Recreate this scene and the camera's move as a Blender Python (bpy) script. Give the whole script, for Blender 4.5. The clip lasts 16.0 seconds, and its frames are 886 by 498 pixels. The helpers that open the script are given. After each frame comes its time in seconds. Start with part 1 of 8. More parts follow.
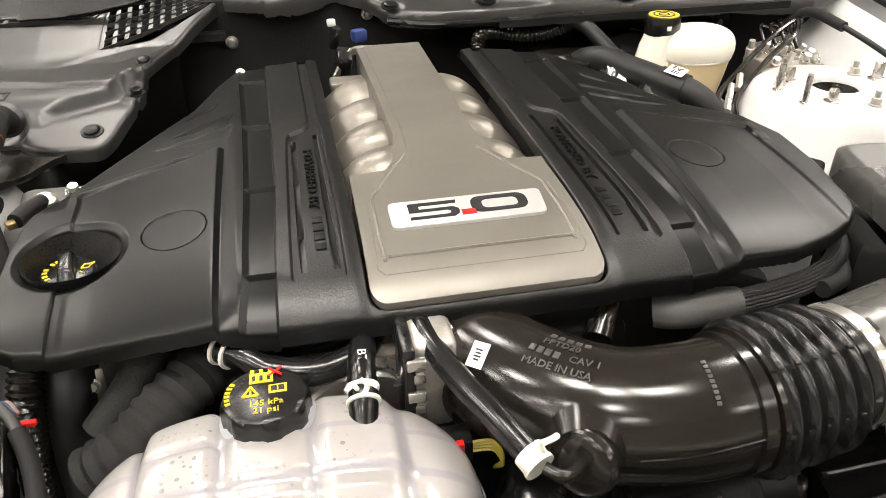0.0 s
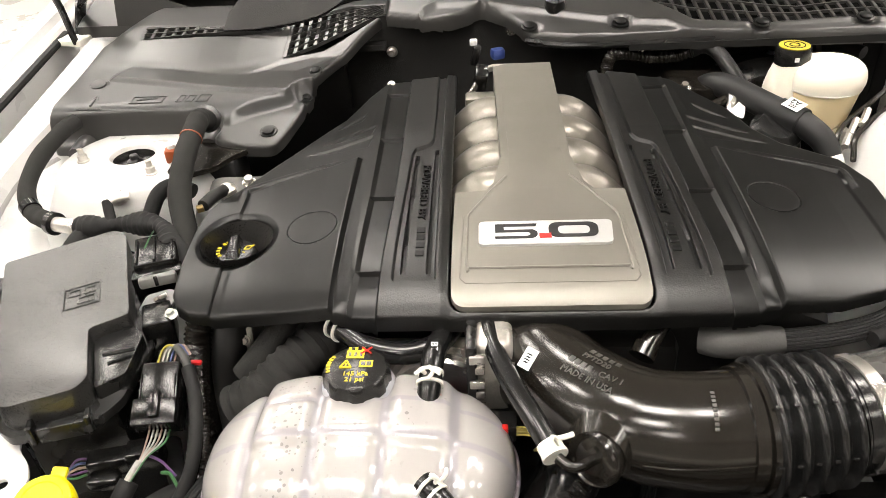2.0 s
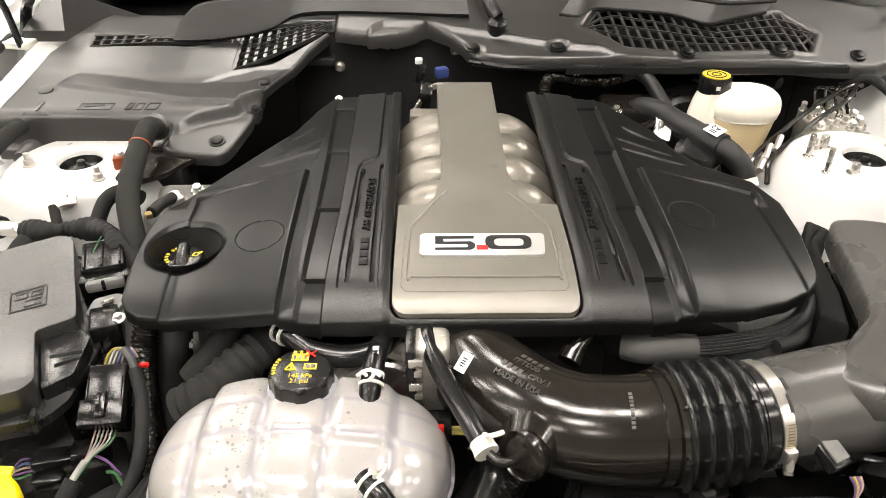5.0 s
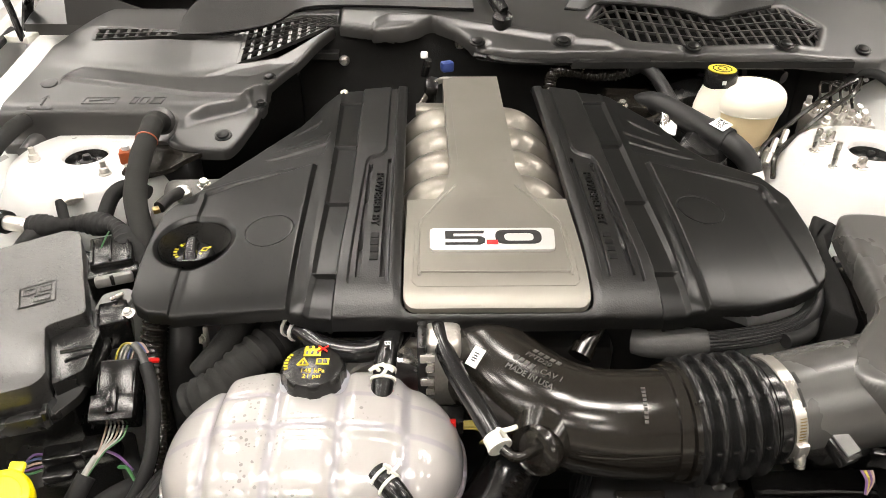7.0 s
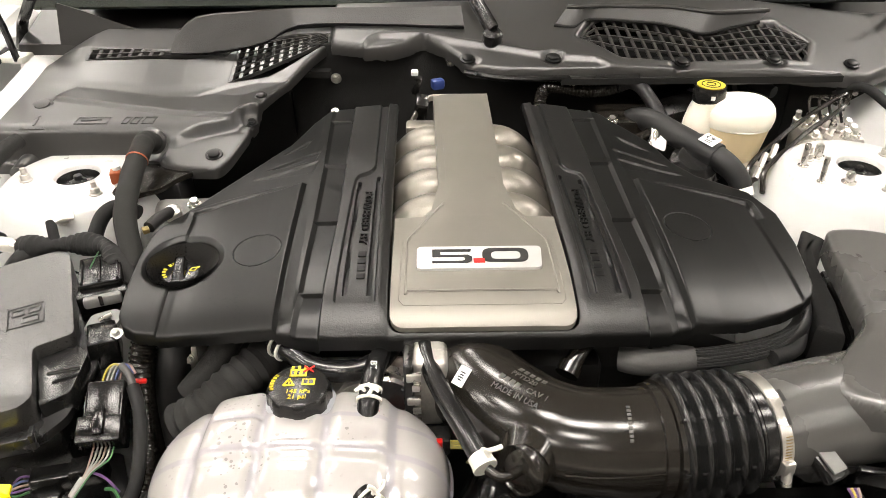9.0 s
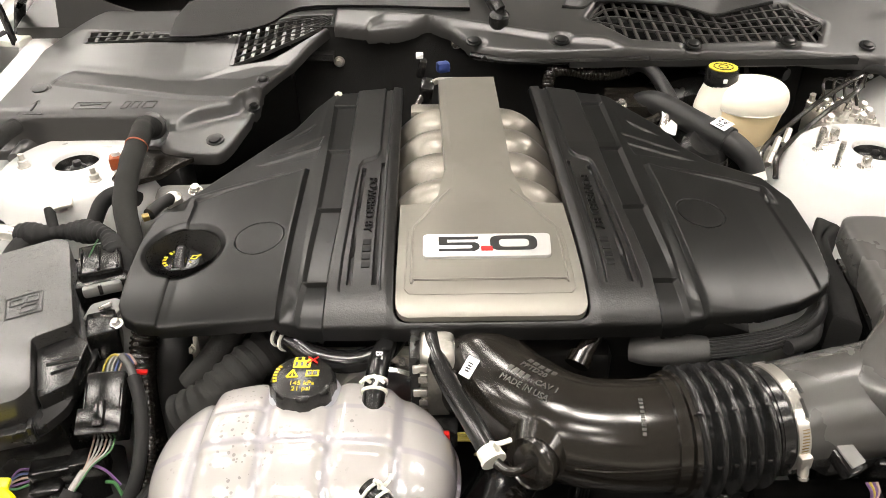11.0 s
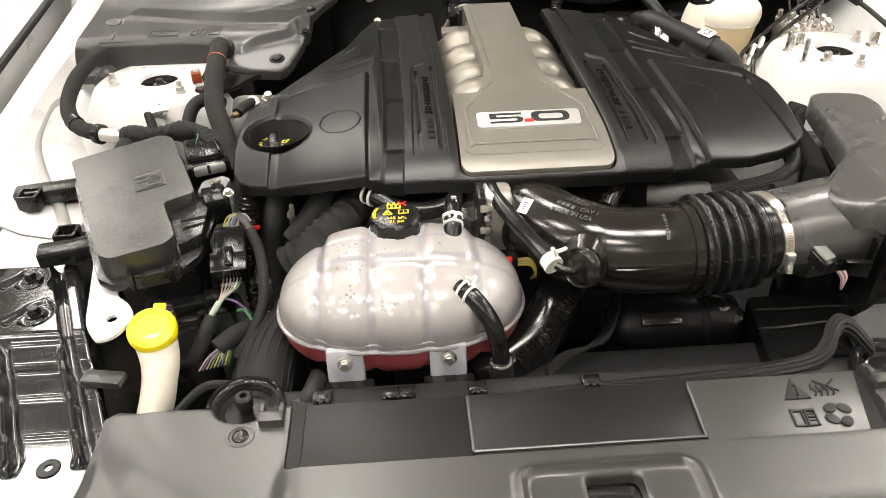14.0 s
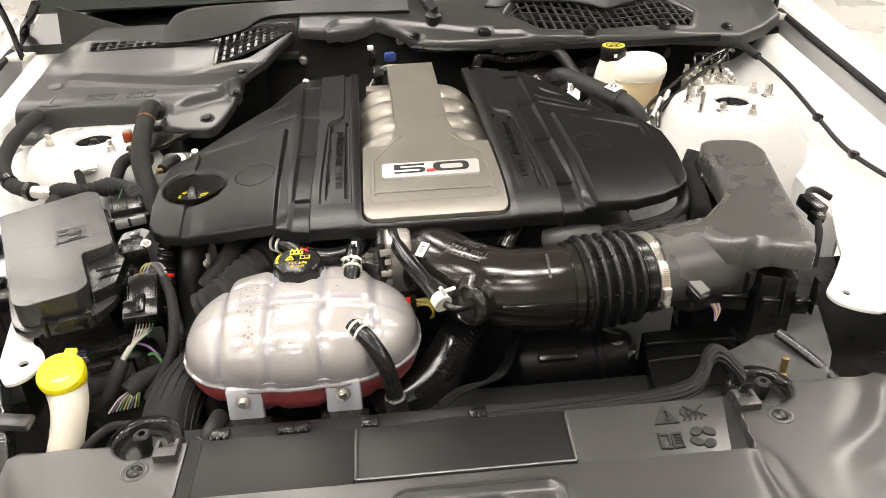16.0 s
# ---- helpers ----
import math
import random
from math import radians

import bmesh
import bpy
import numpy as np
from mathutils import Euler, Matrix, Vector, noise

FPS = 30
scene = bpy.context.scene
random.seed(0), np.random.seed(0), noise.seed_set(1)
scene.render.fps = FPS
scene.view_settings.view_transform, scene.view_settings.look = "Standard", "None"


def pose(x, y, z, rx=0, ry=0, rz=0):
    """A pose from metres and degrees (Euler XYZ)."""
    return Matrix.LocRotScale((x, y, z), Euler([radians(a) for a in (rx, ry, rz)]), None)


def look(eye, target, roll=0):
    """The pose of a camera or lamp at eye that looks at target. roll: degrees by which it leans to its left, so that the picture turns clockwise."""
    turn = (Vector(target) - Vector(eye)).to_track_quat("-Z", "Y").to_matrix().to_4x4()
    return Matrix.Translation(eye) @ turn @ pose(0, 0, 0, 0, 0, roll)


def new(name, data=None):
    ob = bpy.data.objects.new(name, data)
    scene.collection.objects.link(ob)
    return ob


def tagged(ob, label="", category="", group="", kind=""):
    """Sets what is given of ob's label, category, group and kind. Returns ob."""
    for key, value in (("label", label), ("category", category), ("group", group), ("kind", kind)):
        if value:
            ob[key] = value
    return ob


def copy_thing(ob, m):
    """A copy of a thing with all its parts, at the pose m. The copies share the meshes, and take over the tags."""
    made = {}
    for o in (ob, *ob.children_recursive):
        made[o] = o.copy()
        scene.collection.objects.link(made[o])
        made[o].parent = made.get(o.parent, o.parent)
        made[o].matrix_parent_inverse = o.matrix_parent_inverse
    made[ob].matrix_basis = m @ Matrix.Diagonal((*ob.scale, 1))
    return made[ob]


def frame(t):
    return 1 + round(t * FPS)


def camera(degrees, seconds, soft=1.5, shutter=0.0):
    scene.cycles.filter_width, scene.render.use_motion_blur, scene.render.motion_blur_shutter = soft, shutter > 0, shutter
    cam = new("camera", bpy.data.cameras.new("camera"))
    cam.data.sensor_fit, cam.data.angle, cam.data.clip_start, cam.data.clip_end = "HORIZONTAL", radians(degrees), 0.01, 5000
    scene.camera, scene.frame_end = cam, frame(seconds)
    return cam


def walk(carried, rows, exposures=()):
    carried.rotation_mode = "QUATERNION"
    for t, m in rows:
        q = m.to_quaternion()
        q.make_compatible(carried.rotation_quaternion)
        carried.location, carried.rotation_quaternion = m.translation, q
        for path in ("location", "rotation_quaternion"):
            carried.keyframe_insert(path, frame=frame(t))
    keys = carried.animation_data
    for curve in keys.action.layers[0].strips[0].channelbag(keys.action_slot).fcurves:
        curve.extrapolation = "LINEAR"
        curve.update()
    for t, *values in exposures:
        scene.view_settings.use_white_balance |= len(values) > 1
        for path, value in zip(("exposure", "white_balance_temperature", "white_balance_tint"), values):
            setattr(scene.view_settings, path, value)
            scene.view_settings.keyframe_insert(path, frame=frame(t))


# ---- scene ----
from mathutils.geometry import tessellate_polygon

cam = camera(61.2, 16.0, soft=0.65)
PATH = [
    (0, (-0.132, -0.463, 1.276), (0.201, 1.206, 0.224), -0.9),
    (0.5, (-0.072, -0.467, 1.293), (-0.026, 1.205, 0.197), 0.8),
    (1, (-0.059, -0.488, 1.315), (-0.186, 1.209, 0.265), -2.9),
    (1.5, (-0.058, -0.534, 1.352), (-0.229, 1.134, 0.262), -4.7),
    (2, (-0.052, -0.554, 1.382), (-0.192, 1.099, 0.265), -3.9),
    (2.5, (-0.054, -0.565, 1.387), (-0.153, 1.094, 0.274), -3.2),
    (3, (-0.053, -0.567, 1.392), (-0.115, 1.086, 0.268), -2.5),
    (3.5, (-0.055, -0.569, 1.402), (-0.099, 1.098, 0.297), -1.5),
    (4, (-0.049, -0.589, 1.412), (-0.073, 1.105, 0.349), -0.9),
    (4.5, (-0.047, -0.59, 1.406), (-0.048, 1.089, 0.321), -0.3),
    (7, (-0.063, -0.589, 1.407), (-0.042, 1.073, 0.294), 0.1),
    (7.5, (-0.068, -0.583, 1.412), (-0.054, 1.078, 0.298), -0.2),
    (8, (-0.061, -0.579, 1.412), (-0.045, 1.088, 0.307), -0.2),
    (8.5, (-0.059, -0.583, 1.422), (-0.04, 1.09, 0.327), -0.1),
    (9, (-0.047, -0.587, 1.414), (-0.031, 1.092, 0.328), -0.4),
    (11.5, (-0.053, -0.567, 1.406), (-0.054, 1.087, 0.282), -0.8),
    (12, (-0.068, -0.569, 1.402), (-0.182, 1.088, 0.288), -2.1),
    (12.5, (-0.072, -0.578, 1.377), (-0.227, 1.047, 0.223), -2.8),
    (13, (-0.111, -0.654, 1.383), (-0.178, 0.959, 0.203), -2.4),
    (13.5, (-0.135, -0.739, 1.384), (-0.132, 0.883, 0.214), -2.0),
    (14, (-0.162, -0.794, 1.388), (-0.076, 0.841, 0.24), -1.4),
    (14.5, (-0.173, -0.827, 1.398), (-0.055, 0.851, 0.316), -0.3),
    (15, (-0.169, -0.844, 1.41), (-0.016, 0.866, 0.384), 1.3),
    (15.5, (-0.142, -0.85, 1.405), (0.049, 0.868, 0.398), 1.5),
    (16, (-0.057, -0.856, 1.401), (0.067, 0.857, 0.378), -2.0),
]
walk(cam, [(t, look(eye, target, roll)) for t, eye, target, roll in PATH])


# ---- world and light: a closed showroom with ceiling light panels ----
world = bpy.data.worlds.new("world")
world.use_nodes = True
scene.world = world
world.node_tree.nodes["Background"].inputs[0].default_value = (0.9, 0.92, 1.0, 1)
world.node_tree.nodes["Background"].inputs[1].default_value = 0.03
PANEL_WATTS = 42.0          # emission strength of the ceiling panels


# ---- materials ----
def principled(name):
    m = bpy.data.materials.new(name)
    m.use_nodes = True
    return m, m.node_tree, m.node_tree.nodes["Principled BSDF"]


def mat(name, color, rough=0.5, metal=0.0, grain=0.0, grain_size=0.0012, wear=0.12, blotch=0.05, coat=0.0, rvar=0.08,
        sss=0.0, trans=0.0, spec=0.5, per_object=0.0, speckle=0.0):
    """A surface with variation at two scales, fine relief (grain, in metres of height) and uneven gloss."""
    m, nt, b = principled(name)
    N, L = nt.nodes.new, nt.links.new
    tc = N("ShaderNodeTexCoord")
    big = N("ShaderNodeTexNoise")
    big.inputs["Scale"].default_value = 1 / blotch
    big.inputs["Detail"].default_value = 5
    L(tc.outputs["Object"], big.inputs["Vector"])
    small = N("ShaderNodeTexNoise")
    small.inputs["Scale"].default_value = 1 / grain_size
    small.inputs["Detail"].default_value = 3
    L(tc.outputs["Object"], small.inputs["Vector"])
    mixn = N("ShaderNodeMix")
    mixn.data_type = "FLOAT"
    mixn.inputs[0].default_value = 0.35
    L(big.outputs["Fac"], mixn.inputs[2])
    L(small.outputs["Fac"], mixn.inputs[3])
    ramp = N("ShaderNodeValToRGB")
    ramp.color_ramp.elements[0].position, ramp.color_ramp.elements[1].position = 0.3, 0.7
    lo, hi = 1 - wear, 1 + wear
    ramp.color_ramp.elements[0].color = (*[min(1, c * lo) for c in color], 1)
    ramp.color_ramp.elements[1].color = (*[min(1, c * hi) for c in color], 1)
    L(mixn.outputs[0], ramp.inputs["Fac"])
    col = ramp.outputs["Color"]
    if per_object:
        info = N("ShaderNodeObjectInfo")
        mr = N("ShaderNodeMapRange")
        mr.inputs["To Min"].default_value, mr.inputs["To Max"].default_value = 1 - per_object, 1 + per_object
        L(info.outputs["Random"], mr.inputs["Value"])
        hsv = N("ShaderNodeHueSaturation")
        L(mr.outputs[0], hsv.inputs["Value"])
        L(col, hsv.inputs["Color"])
        col = hsv.outputs["Color"]
    L(col, b.inputs["Base Color"])
    rr = N("ShaderNodeMapRange")
    rr.inputs["From Min"].default_value, rr.inputs["From Max"].default_value = 0.3, 0.7
    rr.inputs["To Min"].default_value, rr.inputs["To Max"].default_value = max(0.02, rough - rvar - speckle), min(1, rough + rvar + speckle)
    if speckle:
        gm = N("ShaderNodeMix")
        gm.data_type = "FLOAT"
        gm.inputs[0].default_value = 0.75
        L(big.outputs["Fac"], gm.inputs[2])
        L(small.outputs["Fac"], gm.inputs[3])
        L(gm.outputs[0], rr.inputs["Value"])
    else:
        L(big.outputs["Fac"], rr.inputs["Value"])
    L(rr.outputs[0], b.inputs["Roughness"])
    b.inputs["Metallic"].default_value = metal
    b.inputs["Specular IOR Level"].default_value = spec
    b.inputs["Coat Weight"].default_value = coat
    b.inputs["Coat Roughness"].default_value = 0.05
    if sss:
        b.inputs["Subsurface Weight"].default_value = sss
        b.inputs["Subsurface Radius"].default_value = (0.02, 0.018, 0.018)
        b.inputs["Subsurface Scale"].default_value = 1.0
    b.inputs["Transmission Weight"].default_value = trans
    if grain:
        bump = N("ShaderNodeBump")
        bump.inputs["Strength"].default_value = 0.6
        bump.inputs["Distance"].default_value = grain
        L(small.outputs["Fac"], bump.inputs["Height"])
        L(bump.outputs["Normal"], b.inputs["Normal"])
    return m


def glow(name, color, strength):
    m, nt, b = principled(name)
    b.inputs["Base Color"].default_value = (0.8, 0.8, 0.8, 1)
    b.inputs["Emission Color"].default_value = (*color, 1)
    b.inputs["Emission Strength"].default_value = strength
    return m


COVER = mat("cover_plastic", (0.0045, 0.0047, 0.0045), 0.31, grain=0.00004, grain_size=0.0011, speckle=0.012, spec=0.28, rvar=0.03, blotch=0.09)
COVER_LIP = mat("cover_coarse_plastic", (0.0045, 0.0045, 0.0043), 0.35, grain=0.00045, grain_size=0.0018, speckle=0.03, spec=0.5, rvar=0.03, blotch=0.09)
COVER_DARK = mat("cover_inner_plastic", (0.010, 0.010, 0.0095), 0.6, grain=0.0002)
SEAL = mat("foam_seal", (0.021, 0.0205, 0.0195), 0.5, grain=0.0006, grain_size=0.002)
COWL = mat("cowl_plastic", (0.020, 0.0196, 0.0187), 0.335, grain=0.00003, grain_size=0.0012, spec=0.75, blotch=0.12, rvar=0.03)
AIR_BOX = mat("air_box_plastic", (0.062, 0.0605, 0.0575), 0.27, spec=0.8, grain=0.00005, grain_size=0.0016, blotch=0.1, rvar=0.04)
SHROUD = mat("shroud_plastic", (0.032, 0.0312, 0.0292), 0.34, speckle=0.03, grain=0.00007, grain_size=0.0013, blotch=0.1, spec=0.8, rvar=0.03)
BLACK = mat("black_plastic", (0.009, 0.009, 0.0087), 0.24, grain=0.0001)
GLOSS = mat("gloss_black_plastic", (0.012, 0.0105, 0.0085), 0.17, rvar=0.03, spec=0.55, blotch=0.03)
GLOSS_PAINT = mat("gloss_black_paint", (0.012, 0.012, 0.012), 0.12, rvar=0.04, coat=0.6, grain=0.00005, grain_size=0.004)
RUBBER = mat("rubber", (0.010, 0.010, 0.010), 0.55, grain=0.00015, spec=0.4)
HOSE = mat("hose_rubber", (0.009, 0.009, 0.009), 0.19, rvar=0.05)
FOAM = mat("foam_sleeve", (0.02, 0.02, 0.019), 0.85, grain=0.0006, grain_size=0.002, spec=0.25)
TAPE = mat("cloth_tape", (0.011, 0.011, 0.011), 0.75, grain=0.0006, grain_size=0.003, spec=0.3)
FELT = mat("felt", (0.011, 0.011, 0.0105), 0.9, grain=0.001, grain_size=0.002, spec=0.2)
SATIN = mat("bronze_grey_paint", (0.185, 0.175, 0.152), 0.38, metal=0.45, grain=0.0001, grain_size=0.0009, wear=0.06)
RUNNER = mat("satin_runner_paint", (0.21, 0.195, 0.168), 0.36, metal=0.5, grain=0.0004, grain_size=0.003, wear=0.1)
CHROME = mat("brushed_silver", (0.66, 0.66, 0.655), 0.46, metal=0.75, wear=0.05)
ALLOY = mat("cast_alloy", (0.5, 0.48, 0.44), 0.42, metal=0.8, grain=0.0006, grain_size=0.003, wear=0.2)
CAST = mat("dull_casting", (0.13, 0.127, 0.12), 0.5, metal=0.3, grain=0.0004, grain_size=0.003, wear=0.25)
STEEL = mat("zinc_steel", (0.62, 0.6, 0.56), 0.28, metal=0.9, wear=0.15)
BADGE_BLACK = mat("badge_black", (0.012, 0.012, 0.012), 0.55, spec=0.35)
RED = mat("red_plastic", (0.55, 0.012, 0.01), 0.35)
YELLOW_INK = mat("yellow_ink", (0.66, 0.52, 0.02), 0.6)
YELLOW = mat("yellow_plastic", (0.86, 0.74, 0.0), 0.35, sss=0.1, wear=0.05)
CREAM = mat("cream_plastic", (0.72, 0.68, 0.58), 0.4, sss=0.4, wear=0.05)
FLUID = mat("reservoir_fluid_shell", (0.76, 0.62, 0.38), 0.35, sss=0.3, wear=0.06)
RESERVOIR = mat("reservoir_shell", (0.78, 0.74, 0.64), 0.35, sss=0.4, wear=0.05)
WHITE_PAINT = mat("white_car_paint", (0.7, 0.7, 0.69), 0.3, coat=0.5, wear=0.03, rvar=0.05, blotch=0.2)
LABEL_YELLOW = mat("faded_yellow_label", (0.50, 0.42, 0.03), 0.55)
PRIMER = mat("white_underpaint", (0.56, 0.56, 0.55), 0.33, wear=0.06, blotch=0.06)
GREY_PAINT = mat("grey_underpaint", (0.30, 0.295, 0.28), 0.5, wear=0.12, blotch=0.05)
LABEL = mat("white_label", (0.8, 0.8, 0.79), 0.5, wear=0.02)
WHITE_CLIP = mat("white_clip", (0.78, 0.77, 0.70), 0.4, wear=0.03)
ORANGE = mat("orange_connector", (0.28, 0.06, 0.015), 0.4)
BLUE = mat("blue_connector", (0.02, 0.04, 0.16), 0.4)
BRASS = mat("brass", (0.3, 0.22, 0.09), 0.35, metal=0.8)
FLOOR = mat("floor_tile", (0.78, 0.76, 0.72), 0.3, wear=0.03, blotch=0.4)
WALL = mat("wall_paint", (0.30, 0.285, 0.265), 0.7, wear=0.03, blotch=0.5)
CEIL = mat("ceiling_paint", (0.24, 0.235, 0.225), 0.8, wear=0.03, blotch=0.5)
BRAID = mat("braided_sleeve", (0.008, 0.008, 0.008), 0.38, grain=0.0012, grain_size=0.0022, spec=0.4)
GREY_RUBBER = mat("grey_rubber", (0.055, 0.054, 0.052), 0.55, grain=0.0004, grain_size=0.003)
PINK = mat("pink_tinted_plastic", (0.42, 0.22, 0.23), 0.4, sss=0.3)
LEVER = mat("pale_grey_lever", (0.17, 0.17, 0.165), 0.35)
RECESS = mat("shroud_dark_plastic", (0.007, 0.007, 0.0067), 0.40, grain=0.00003, grain_size=0.001, rvar=0.03, spec=0.3)
GREY_MARK = mat("grey_letter_plastic", (0.055, 0.053, 0.05), 0.4)
NEAR_BLACK = mat("near_black_plastic", (0.003, 0.003, 0.003), 0.45, spec=0.25)
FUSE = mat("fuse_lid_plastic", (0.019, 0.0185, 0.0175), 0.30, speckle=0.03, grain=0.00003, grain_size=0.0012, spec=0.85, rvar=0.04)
CONNECTOR = mat("connector_plastic", (0.006, 0.006, 0.0058), 0.18, grain=0.0002, spec=0.4)
WIRES = {c: mat(c + "_wire", rgb, 0.45) for c, rgb in dict(
    green=(0.03, 0.11, 0.035), yellow=(0.3, 0.24, 0.03), violet=(0.09, 0.04, 0.13), white=(0.3, 0.29, 0.27),
    pink=(0.27, 0.19, 0.16), blue=(0.04, 0.06, 0.15)).items()}


def tank_material():
    """Milky translucent plastic with droplets dried on the inside of the upper shell."""
    m, nt, b = principled("tank_plastic")
    N, L = nt.nodes.new, nt.links.new
    tc = N("ShaderNodeTexCoord")
    vor = N("ShaderNodeTexVoronoi")
    vor.inputs["Scale"].default_value = 215
    L(tc.outputs["Object"], vor.inputs["Vector"])
    patch = N("ShaderNodeTexNoise")
    patch.inputs["Scale"].default_value = 14
    patch.inputs["Detail"].default_value = 3
    L(tc.outputs["Object"], patch.inputs["Vector"])
    sep = N("ShaderNodeSeparateColor")
    L(vor.outputs["Color"], sep.inputs[0])
    size = N("ShaderNodeMath")
    size.operation = "MULTIPLY"
    L(sep.outputs[0], size.inputs[0])
    size.inputs[1].default_value = 0.40
    dot = N("ShaderNodeMath")
    dot.operation = "LESS_THAN"
    L(vor.outputs["Distance"], dot.inputs[0])
    L(size.outputs[0], dot.inputs[1])
    where = N("ShaderNodeMapRange")
    where.inputs["From Min"].default_value, where.inputs["From Max"].default_value = 0.49, 0.55
    L(patch.outputs["Fac"], where.inputs["Value"])
    both = N("ShaderNodeMath")
    both.operation = "MULTIPLY"
    L(dot.outputs[0], both.inputs[0])
    L(where.outputs[0], both.inputs[1])
    spot = N("ShaderNodeSeparateXYZ")
    L(tc.outputs["Object"], spot.inputs[0])
    upper = N("ShaderNodeMapRange")
    upper.inputs["From Min"].default_value, upper.inputs["From Max"].default_value = 0.106, 0.114
    upper.inputs["To Max"].default_value = 0.85
    L(spot.outputs[2], upper.inputs["Value"])
    amount = N("ShaderNodeMath")
    amount.operation = "MULTIPLY"
    L(both.outputs[0], amount.inputs[0])
    L(upper.outputs[0], amount.inputs[1])
    base = N("ShaderNodeMix")
    base.data_type = "RGBA"
    height = N("ShaderNodeSeparateXYZ")
    L(tc.outputs["Object"], height.inputs[0])
    level = N("ShaderNodeMapRange")
    level.interpolation_type = "SMOOTHSTEP"
    level.inputs["From Min"].default_value, level.inputs["From Max"].default_value = 0.060, 0.112
    L(height.outputs[2], level.inputs["Value"])
    # coolant tint, plus painted-in light through the top and dark interior below
    fluid = N("ShaderNodeMix")
    fluid.data_type = "RGBA"
    L(level.outputs[0], fluid.inputs[0])
    cloud = N("ShaderNodeTexNoise")
    cloud.inputs["Scale"].default_value = 17
    cloud.inputs["Detail"].default_value = 2
    L(tc.outputs["Object"], cloud.inputs["Vector"])
    dark_inside = N("ShaderNodeValToRGB")
    dark_inside.color_ramp.elements[0].position, dark_inside.color_ramp.elements[1].position = 0.36, 0.60
    dark_inside.color_ramp.elements[0].color, dark_inside.color_ramp.elements[1].color = (0.11, 0.103, 0.120, 1), (0.215, 0.20, 0.203, 1)
    L(cloud.outputs["Fac"], dark_inside.inputs["Fac"])
    L(dark_inside.outputs["Color"], fluid.inputs[6])
    fluid.inputs[7].default_value = (0.345, 0.332, 0.322, 1)
    L(fluid.outputs[2], base.inputs[6])
    base.inputs[7].default_value = (0.17, 0.16, 0.16, 1)
    L(amount.outputs[0], base.inputs[0])
    # greyer lines where the inner baffles are welded to the shell
    xyz = N("ShaderNodeSeparateXYZ")
    L(tc.outputs["Object"], xyz.inputs[0])
    line = None
    for axis, at, half in ((0, -0.088, 0.0055), (0, -0.031, 0.006), (0, 0.027, 0.0055), (0, 0.086, 0.0055), (1, -0.0125, 0.0045), (1, 0.024, 0.0035)):
        d = N("ShaderNodeMath")
        d.operation = "SUBTRACT"
        L(xyz.outputs[axis], d.inputs[0])
        d.inputs[1].default_value = at
        ab = N("ShaderNodeMath")
        ab.operation = "ABSOLUTE"
        L(d.outputs[0], ab.inputs[0])
        mr = N("ShaderNodeMapRange")
        mr.interpolation_type = "SMOOTHSTEP"
        mr.inputs["From Min"].default_value, mr.inputs["From Max"].default_value = half, half * 0.45
        L(ab.outputs[0], mr.inputs["Value"])
        if line is None:
            line = mr.outputs[0]
        else:
            mx = N("ShaderNodeMath")
            mx.operation = "MAXIMUM"
            L(line, mx.inputs[0])
            L(mr.outputs[0], mx.inputs[1])
            line = mx.outputs[0]
    weld = N("ShaderNodeMix")
    weld.data_type = "RGBA"
    soft = N("ShaderNodeMath")
    soft.operation = "MULTIPLY"
    L(line, soft.inputs[0])
    soft.inputs[1].default_value = 0.75
    L(soft.outputs[0], weld.inputs[0])
    L(base.outputs[2], weld.inputs[6])
    weld.inputs[7].default_value = (0.27, 0.26, 0.285, 1)
    L(weld.outputs[2], b.inputs["Base Color"])
    b.inputs["Roughness"].default_value = 0.28
    b.inputs["Subsurface Weight"].default_value = 0.35
    b.inputs["Subsurface Radius"].default_value = (0.022, 0.02, 0.022)
    b.inputs["Subsurface Scale"].default_value = 0.6
    b.inputs["Coat Weight"].default_value = 1.0
    b.inputs["Coat Roughness"].default_value = 0.02
    return m


TANK = tank_material()
TANK_LOW = mat("tank_with_coolant", (0.24, 0.045, 0.05), 0.35, sss=0.3, wear=0.1, blotch=0.03)
TANK_TAB = mat("tank_tab_plastic", (0.36, 0.37, 0.40), 0.4, sss=0.5, wear=0.05)


def glass_material():
    m, nt, b = principled("tinted_glass")
    b.inputs["Base Color"].default_value = (0.03, 0.035, 0.03, 1)
    b.inputs["Roughness"].default_value = 0.03
    b.inputs["Transmission Weight"].default_value = 0.2
    return m


GLASS = glass_material()

# ---- mesh builders ----
ORIGIN = {}


def finish(bm, material, name, angle=38):
    me = bpy.data.meshes.new(name)
    bm.normal_update()
    bm.to_mesh(me)
    bm.free()
    for one in (material if isinstance(material, (list, tuple)) else [material]):
        me.materials.append(one)
    me.polygons.foreach_set("use_smooth", [True] * len(me.polygons))
    me.set_sharp_from_angle(angle=radians(angle))
    return me


def thing(name, loc, label, category, group="", kind=""):
    """An Empty at a thing's base, to hold its parts."""
    ob = tagged(new(name), label, category, group, kind)
    ob.empty_display_size = 0.03
    ob.location = loc
    ORIGIN[ob.name] = Vector(loc)
    return ob


def part(name, bm, material, parent, label="", angle=38):
    """Links a bmesh, given in world metres, as one mesh object under a thing or under a part."""
    at = ORIGIN[parent.name]
    bmesh.ops.translate(bm, verts=bm.verts, vec=-at)
    ob = tagged(new(name, finish(bm, material, name, angle)), label)
    ob.parent = parent
    ORIGIN[ob.name] = at
    return ob


